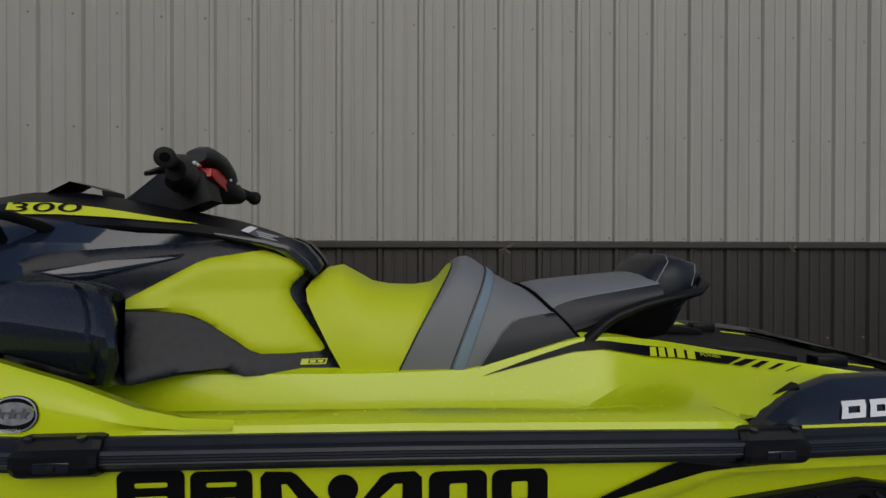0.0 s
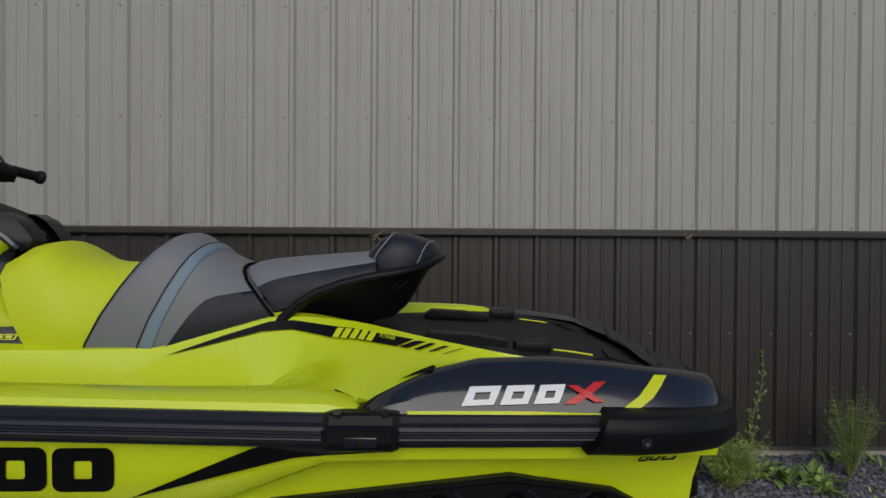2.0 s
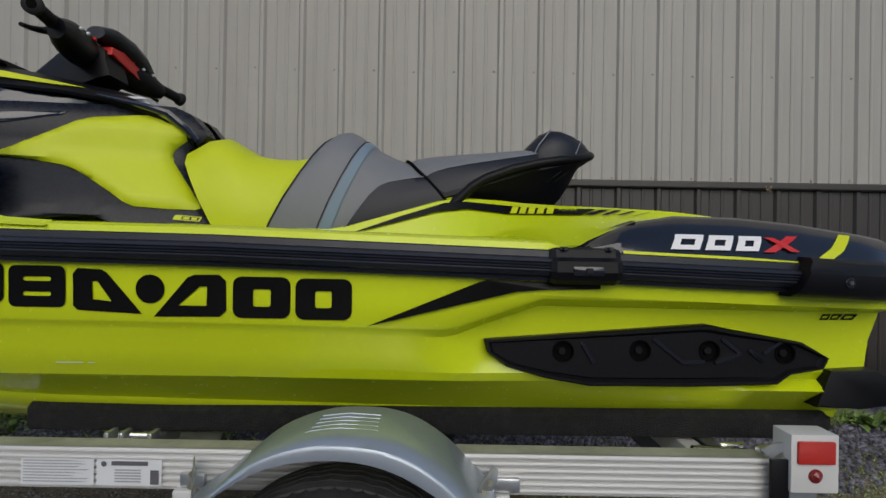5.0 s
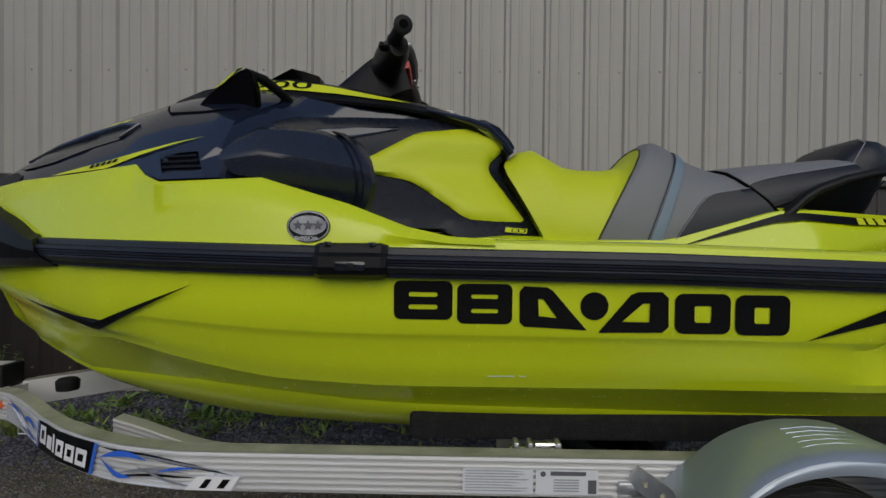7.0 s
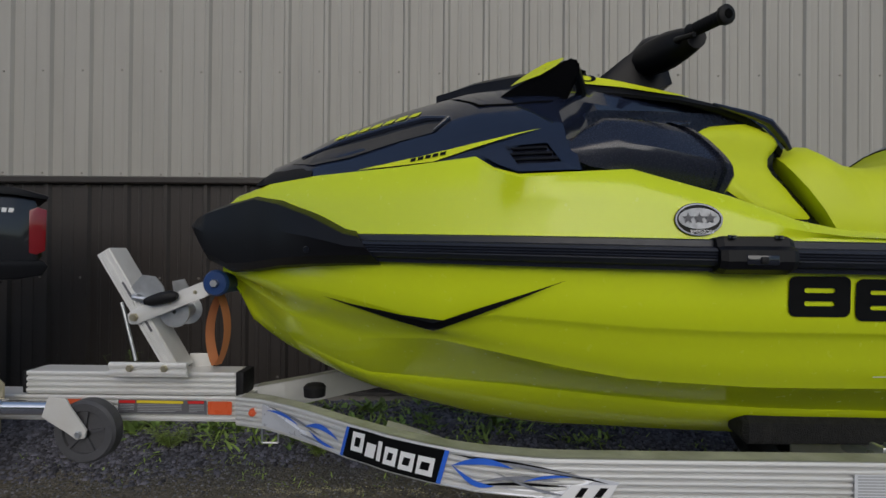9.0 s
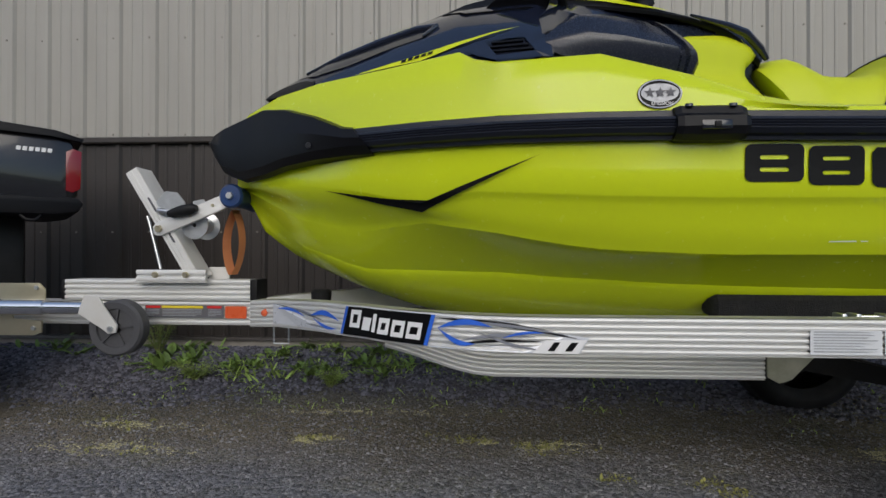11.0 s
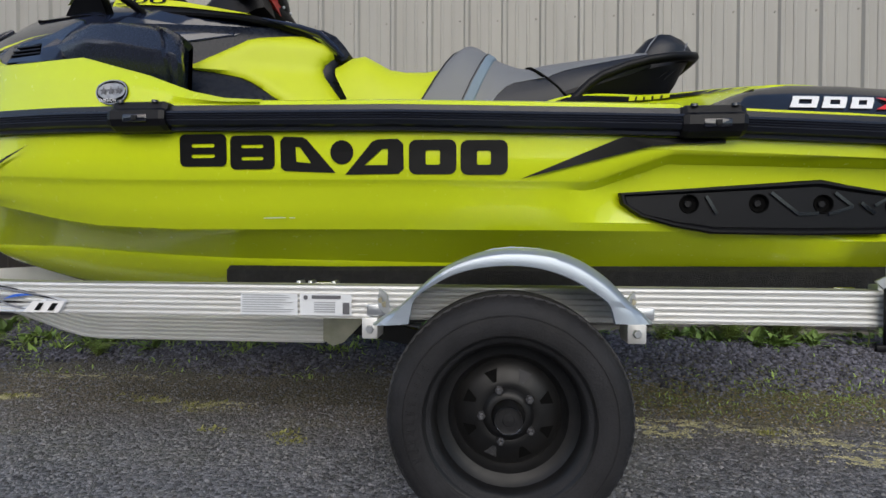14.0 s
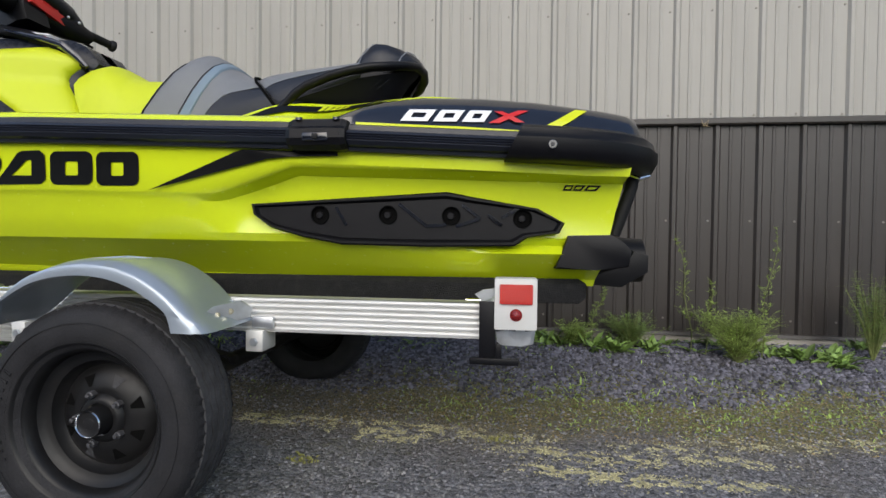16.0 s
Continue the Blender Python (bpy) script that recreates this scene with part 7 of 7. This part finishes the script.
# ---- utility vehicle beyond the tongue ----
uv = empty("utility_vehicle", (-3.5, 2.12, 0), "black utility vehicle with red tail lamp, parked by the wall", "vehicle")


def upart(*a, **k):
    return rel(uv, part(*a, **k))


bm = bmesh.new()
prism(bm, [(-5.2, 0.93), (-5.2, 1.20), (-4.0, 1.215), (-3.62, 1.195), (-3.545, 1.17), (-3.53, 1.12), (-3.52, 0.94), (-3.56, 0.90)], lambda u, v, d: (u, 2.12 + d, v), 0.76, 0.015)
upart("cargo_box", bm, M_TRUCK, uv, "black plastic cargo box")
bm = bmesh.new()
prism(bm, [(-5.2, 1.195), (-5.2, 1.225), (-4.0, 1.235), (-3.60, 1.212), (-3.50, 1.185), (-3.51, 1.165), (-3.62, 1.19)], lambda u, v, d: (u, 2.10 + d, v), 0.80, 0.006)
upart("box_rim", bm, M_BLACK, uv, "matt black rim of the cargo box")
bm = bmesh.new()
prism(bm, [(-5.2, 0.84), (-5.2, 0.925), (-3.52, 0.925), (-3.50, 0.90), (-3.52, 0.865), (-3.60, 0.85)], lambda u, v, d: (u, 2.11 + d, v), 0.78, 0.01)
upart("rear_bumper", bm, M_BLACK, uv, "matt black rear bumper")
bm = bmesh.new()
prism(bm, [(-3.565, 0.955), (-3.565, 1.125), (-3.54, 1.14), (-3.508, 1.13), (-3.512, 0.965), (-3.54, 0.948)], lambda u, v, d: (u, 2.112 + d, v), 0.04, 0.004)
upart("tail_lamp", bm, M_TAIL, uv, "tall red tail lamp")
bm = bmesh.new()
for k in range(6):
    x = -3.735 + 0.021 * k
    prism(bm, [(x, 1.115), (x + 0.003, 1.132), (x + 0.018, 1.131), (x + 0.015, 1.114)], lambda u, v, d: (u, 2.116 + d, v), 0.003)
upart("badge_block", bm, M_WHITE, uv, "row of pale badge blocks", smooth=0)
bm = bmesh.new()
tube(bm, [(-3.72, 2.13, 0.845), (-3.70, 2.12, 0.825), (-3.67, 2.12, 0.823), (-3.65, 2.13, 0.845)], 0.007, 8)
upart("tie_loop", bm, M_BLACK, uv)
for x in (-4.15,):
    for y in (2.18, 2.68):
        bm = bmesh.new()
        lathe_y(bm, [(0.15, y), (0.29, y - 0.01), (0.33, y + 0.02), (0.33, y + 0.15), (0.29, y + 0.18), (0.15, y + 0.17), (0.12, y + 0.05), (0.001, y + 0.05)], x, 0.335 + 0.02 * (y > 2.5), 40)
        upart("wheel", bm, M_TYRE, uv, "black knobbly tyre")
bm = bmesh.new()
box(bm, -5.2, -3.7, 2.35, 2.62, 0.32, 0.86, 0.02)
upart("chassis", bm, M_RIM, uv, "dark chassis below the box")
uv.rotation_euler = (0, 0, radians(42))
uv.location = (-3.385, 2.12, -0.01)

# ---- stones, weeds, litter ----
M_STONE = mat("blue_grey_crushed_stone", (0.116, 0.114, 0.138), 0.85, var=0.25, scale=30, bump=0.3, bscale=150, island=0.68)
M_LEAF = mat("weed_leaf", (0.16, 0.25, 0.06), 0.6, var=0.25, scale=12, island=0.5)
M_LEAF2 = mat("pale_weed_leaf", (0.29, 0.40, 0.09), 0.6, var=0.25, scale=12, island=0.4)
M_STEM = mat("weed_stem", (0.16, 0.19, 0.06), 0.6, var=0.2, island=0.2)
M_SEED = mat("dry_seed_litter", (0.42, 0.395, 0.23), 0.85, var=0.25, scale=40, island=0.4)


def scatter(name, count, area, size, material, label, category, flat=0.6, dens=None, parts=5, spots=None):
    """Many small angular stones in one mesh."""
    verts, faces = [], []
    rg = np.random.RandomState(len(name) + count)
    n = 0
    tries = 0
    while n < count and tries < count * 12:
        tries += 1
        x, y = rg.uniform(area[0], area[1]), rg.uniform(area[2], area[3])
        if spots:
            # drifts: streaks lying along the yard
            cx, cy, rx, ry = spots[int(rg.uniform() * len(spots))]
            x, y = cx + rg.normal() * rx * 0.55, cy + rg.normal() * ry * 0.55
            if noise.noise(Vector((x * 22, y * 30, 2.0))) < -0.05:
                continue
        if dens and rg.uniform() > dens(x, y):
            continue
        r = size * (0.5 + rg.uniform() ** 2 * 1.1)
        z = ground_z(x, y) + r * 0.18
        b = len(verts)
        a0 = rg.uniform(0, 6.28)
        k1, k2 = rg.uniform(0.6, 1.3), rg.uniform(0.5, 1.0) * flat
        for q in range(parts):
            a = a0 + q * 6.2832 / parts
            verts.append((x + r * k1 * math.cos(a) * rg.uniform(0.75, 1.2), y + r * math.sin(a) * rg.uniform(0.75, 1.2), z - r * 0.25))
        for q in range(parts):
            a = a0 + (q + 0.5) * 6.2832 / parts
            verts.append((x + r * 0.6 * k1 * math.cos(a), y + r * 0.6 * math.sin(a), z + r * k2 * rg.uniform(0.7, 1.2)))
        for q in range(parts):
            p = (q + 1) % parts
            faces.append((b + q, b + p, b + parts + q))
            faces.append((b + p, b + parts + p, b + parts + q))
        faces.append(tuple(b + parts + q for q in range(parts)))
        n += 1
    me = bpy.data.meshes.new(name)
    me.from_pydata(verts, [], faces)
    me.materials.append(material)
    ob = new(name, me)
    return tagged(ob, label, category, kind="stuff")


scatter("crushed_stone", 46000, (-4.8, 4.2, 2.1, 2.985), 0.0098, M_STONE, "blue-grey crushed stone along the wall", "gravel",
        dens=lambda x, y: min(1, max(0, (y - 2.16 - 0.22 * noise.noise(Vector((x * 2, y * 2, 0)))) / 0.22)))
scatter("yard_pebbles", 52000, (-3.6, 3.0, 0.75, 2.3), 0.0042, mat("grey_pebble", (0.165, 0.165, 0.174), 0.85, var=0.25, scale=30, island=0.7), "scattered small grey pebbles", "gravel")
DRIFTS = [(0.29, 1.68, .20, .05), (0.69, 1.69, .18, .05), (0.83, 1.58, .15, .05), (1.06, 1.555, .17, .05), (1.24, 1.66, .15, .05),
          (1.02, 1.42, .12, .04), (1.14, 1.415, .15, .04), (0.86, 1.45, .09, .03), (-0.17, 1.72, .14, .03), (0.34, 1.63, .12, .04),
          (1.37, 1.43, .12, .03), (1.40, 1.59, .17, .04), (0.46, 1.73, .18, .04), (0.10, 1.76, .28, .05), (1.60, 1.75, .30, .05),
          (2.0, 1.82, .30, .05), (-2.96, 1.68, .22, .06), (-3.05, 1.92, .20, .04), (-2.24, 1.80, .07, .03), (-1.38, 1.79, .11, .04),
          (-1.64, 1.83, .05, .02), (-0.19, 1.79, .12, .03), (-2.2, 2.13, .50, .03)]
scatter("seed_litter", 21000, (-3.6, 3.4, 1.1, 2.15), 0.0031, M_SEED, "drifts of pale dry seed litter on the ground", "litter", flat=0.3, spots=DRIFTS)
scatter("brown_litter", 9000, (-0.1, 3.0, 1.7, 2.4), 0.0036, mat("brown_plant_litter", (0.24, 0.18, 0.08), 0.9, var=0.3, scale=40, island=0.5), "brown plant litter among the moss", "litter", flat=0.25)


def leaf(verts, faces, p, d, length, width, bend):
    d = Vector(d).normalized()
    sd = d.cross(Vector((0, 0, 1)))
    sd = sd.normalized() if sd.length > 0.05 else Vector((1, 0, 0))
    b = len(verts)
    for t, w in ((0.0, 0.15), (0.35, 1.0), (0.7, 0.75), (1.0, 0.04)):
        q = Vector(p) + d * length * t + Vector((0, 0, -bend * length * t * t))
        verts += [tuple(q - sd * width * w), tuple(q + Vector((0, 0, -width * .3))), tuple(q + sd * width * w)]
    for k in range(3):
        i = b + 3 * k
        faces += [(i, i + 1, i + 4, i + 3), (i + 1, i + 2, i + 5, i + 4)]


def mesh_ob(name, verts, faces, material):
    me = bpy.data.meshes.new(name)
    me.from_pydata(verts, [], faces)
    me.materials.append(material)
    return new(name, me)


def clump(name, spots, label, category, material, group="", kind="stuff", broad=(0.05, 0.11)):
    vs, fs = [], []
    for x, y, h, n, wd in spots:
        for k in range(n):
            a = R.uniform(0, 6.283)
            el = R.uniform(0.25, 1.2)
            px, py = x + R.gauss(0, wd), y + R.gauss(0, wd * .6)
            py = min(py, 2.97)
            L = h * R.uniform(0.5, 1.1)
            leaf(vs, fs, (px, py, ground_z(px, py) - 0.003), (math.cos(a) * math.cos(el), math.sin(a) * math.cos(el), math.sin(el)), L, L * R.uniform(*broad), R.uniform(0.1, 0.6))
    return tagged(mesh_ob(name, vs, fs, material), label, category, group, kind)


spots = []
for k in range(95):
    x = R.uniform(-4.5, 4.3)
    y = 2.96 - abs(R.gauss(0, 0.12))
    spots.append((x, y, R.uniform(0.05, 0.13), R.randint(8, 18), R.uniform(0.012, 0.05)))
spots += [(R.uniform(0.6, 2.9), 2.94 - abs(R.gauss(0, 0.10)), R.uniform(0.05, 0.12), R.randint(8, 15), R.uniform(0.012, 0.03)) for k in range(30)]
# rosettes among the stones beside the tongue and behind the tail lamp
spots += [(x + R.uniform(-.05, .05), y + R.uniform(-.05, .05), h * R.uniform(0.7, 1.1), R.randint(9, 16), 0.018) for x, y, h in ((-3.40, 2.70, .14), (-3.30, 2.60, .12), (-3.20, 2.66, .12), (-2.92, 2.62, .10), (-2.85, 2.58, .10), (-2.52, 2.55, .11), (-2.46, 2.60, .10), (-2.25, 2.60, .11), (-2.15, 2.58, .12), (-2.02, 2.62, .10), (-1.85, 2.66, .10), (-1.5, 2.7, .10), (-1.2, 2.72, .09), (1.05, 2.86, .12), (1.16, 2.82, .13), (1.28, 2.78, .14), (1.5, 2.8, .13), (2.2, 2.72, .14), (2.32, 2.66, .15), (2.4, 2.72, .12)) for k in range(3)]
clump("low_weeds", spots, "low leafy weeds along the wall foot", "weeds", M_LEAF, broad=(0.09, 0.20))
spots = [(x + R.gauss(0, sp), y + R.gauss(0, sp * .5), R.uniform(0.012, 0.028), R.randint(6, 12), 0.02) for x, y, sp in ((-2.96, 1.68, .10), (-3.05, 1.92, .10), (-2.24, 1.80, .05), (-1.38, 1.79, .06), (-1.64, 1.83, .03), (-1.22, 1.53, .03), (-0.925, 1.44, .03), (-0.19, 1.79, .06), (-0.95, 1.49, .03), (-1.41, 1.79, .05), (-1.75, 1.86, .05), (0.7, 1.66, .03), (0.1, 1.4, .02)) for k in range(16)]
clump("ground_moss", spots, "small yellow-green tufts on the packed gravel", "moss", mat("yellow_green_moss", (0.25, 0.25, 0.075), 0.7, var=0.25, scale=20, island=0.4), broad=(0.12, 0.25))
spots = [(R.uniform(-3.3, -0.8), R.uniform(2.45, 2.95), R.uniform(0.04, 0.10), R.randint(14, 30), R.uniform(0.02, 0.07)) for k in range(60)]
spots += [(R.uniform(-4.3, 4.2), 2.15 + R.random() * 0.75, R.uniform(0.025, 0.06), R.randint(5, 12), R.uniform(0.02, 0.06)) for k in range(220)]
spots += [(R.uniform(0.9, 3.6), R.uniform(1.95, 2.4), R.uniform(0.02, 0.045), R.randint(8, 16), R.uniform(0.04, 0.1)) for k in range(130)]
spots += [(R.uniform(-3.2, 0.5), R.uniform(1.9, 2.3), R.uniform(0.015, 0.035), R.randint(3, 7), R.uniform(0.02, 0.06)) for k in range(40)]
spots += [(R.uniform(0.2, 3.4), R.uniform(1.8, 2.45), R.uniform(0.012, 0.034), R.randint(14, 30), R.uniform(0.03, 0.10)) for k in range(300)]
clump("grass_tufts", spots, "sparse grass and clover among the stones", "grass", M_LEAF2)


def bushy(x, y, h, spread, n, label, mat_=M_LEAF2):
    """A feathery weed: many thin stems with fine leaves."""
    e = empty("weed", (x, y, ground_z(x, y)), label, "weed", "weeds by the wall")
    vs, fs = [], []
    bm = bmesh.new()
    for k in range(n):
        a = R.uniform(0, 6.283)
        lean = R.uniform(0.05, 1.0) * spread
        hh = h * R.uniform(0.5, 1.0)
        tip = Vector((math.cos(a) * lean, math.sin(a) * lean * 0.6, hh))
        if y + tip.y > 2.96:
            tip.y = 2.96 - y
        mid = tip * 0.5 + Vector((0, 0, hh * 0.12))
        tube(bm, [(0, 0, -0.01), mid, tip], [0.0022, 0.0016, 0.0006], 5)
        for q in range(18):
            t = R.uniform(0.2, 1)
            p = mid * (2 * t * (1 - t)) * 1.0 + tip * t * t + mid * 0
            a2 = R.uniform(0, 6.283)
            leaf(vs, fs, p, (math.cos(a2), math.sin(a2), R.uniform(0.1, 0.9)), R.uniform(0.02, 0.05), 0.0022, 0.3)
    st = part("stem", bm, M_STEM, e)
    st.location = (0, 0, 0)
    lv = mesh_ob("foliage", vs, fs, mat_)
    lv.parent = e
    return e


def tall(x, y, h, lean, label):
    """A tall spindly weed with a loose seed head."""
    e = empty("tall_weed", (x, y, ground_z(x, y)), label, "weed", "tall weeds by the wall")
    bm = bmesh.new()
    pts = [Vector((lean * h * (k / 6) ** 1.6 + 0.012 * math.sin(k * 1.7), 0.01 * math.sin(k), h * k / 6 - 0.01 * (k == 0))) for k in range(7)]
    tube(bm, pts, [0.004, 0.0036, 0.003, 0.0026, 0.002, 0.0016, 0.0008], 6)
    vs, fs = [], []
    for k in range(46):
        t = R.uniform(0.25, 1.0)
        i = min(5, int(t * 6))
        p = pts[i].lerp(pts[i + 1], t * 6 - i)
        a = R.uniform(0, 6.283)
        d = Vector((math.cos(a), math.sin(a) * 0.5, R.uniform(0.3, 1.2))).normalized()
        L = R.uniform(0.02, 0.07) * (1.25 - t)
        tube(bm, [p, p + d * L], [0.0012, 0.0006], 4)
        for q in range(4):
            leaf(vs, fs, p + d * L * R.uniform(0.5, 1.0), (R.uniform(-1, 1), R.uniform(-1, 1), R.uniform(0.2, 1)), R.uniform(0.008, 0.02) * (1 if t > .5 else 1.8), 0.003, 0.2)
    part("stem", bm, M_STEM, e)
    lv = mesh_ob("seed_head", vs, fs, M_LEAF2)
    lv["kind"] = "stuff"
    lv.parent = e
    return e


bushy(1.88, 2.66, 0.27, 0.24, 190, "feathery light green weed on the stones")
bushy(1.40, 2.84, 0.20, 0.22, 80, "feathery blue-green weed at the wall foot", M_LEAF)
bushy(2.56, 2.74, 0.46, 0.16, 70, "upright green weed at the wall foot", M_LEAF)
bushy(1.08, 2.84, 0.14, 0.16, 50, "small bushy weed at the wall foot")
bushy(-3.45, 2.80, 0.34, 0.16, 26, "green weed at the wall foot", M_LEAF)
bushy(-3.05, 2.45, 0.10, 0.16, 24, "low green weed on the stones")
bushy(-2.35, 2.40, 0.09, 0.15, 22, "low green weed on the stones")
bushy(0.70, 2.80, 0.10, 0.12, 20, "low green weed on the stones")
tall(1.70, 2.80, 0.62, -0.14, "tall spindly weed gone to seed")
tall(2.02, 2.72, 0.68, 0.10, "tall spindly weed gone to seed")
tall(1.76, 2.76, 0.40, 0.06, "tall spindly weed gone to seed")
tall(1.18, 2.86, 0.34, 0.25, "thin dry weed stalk")
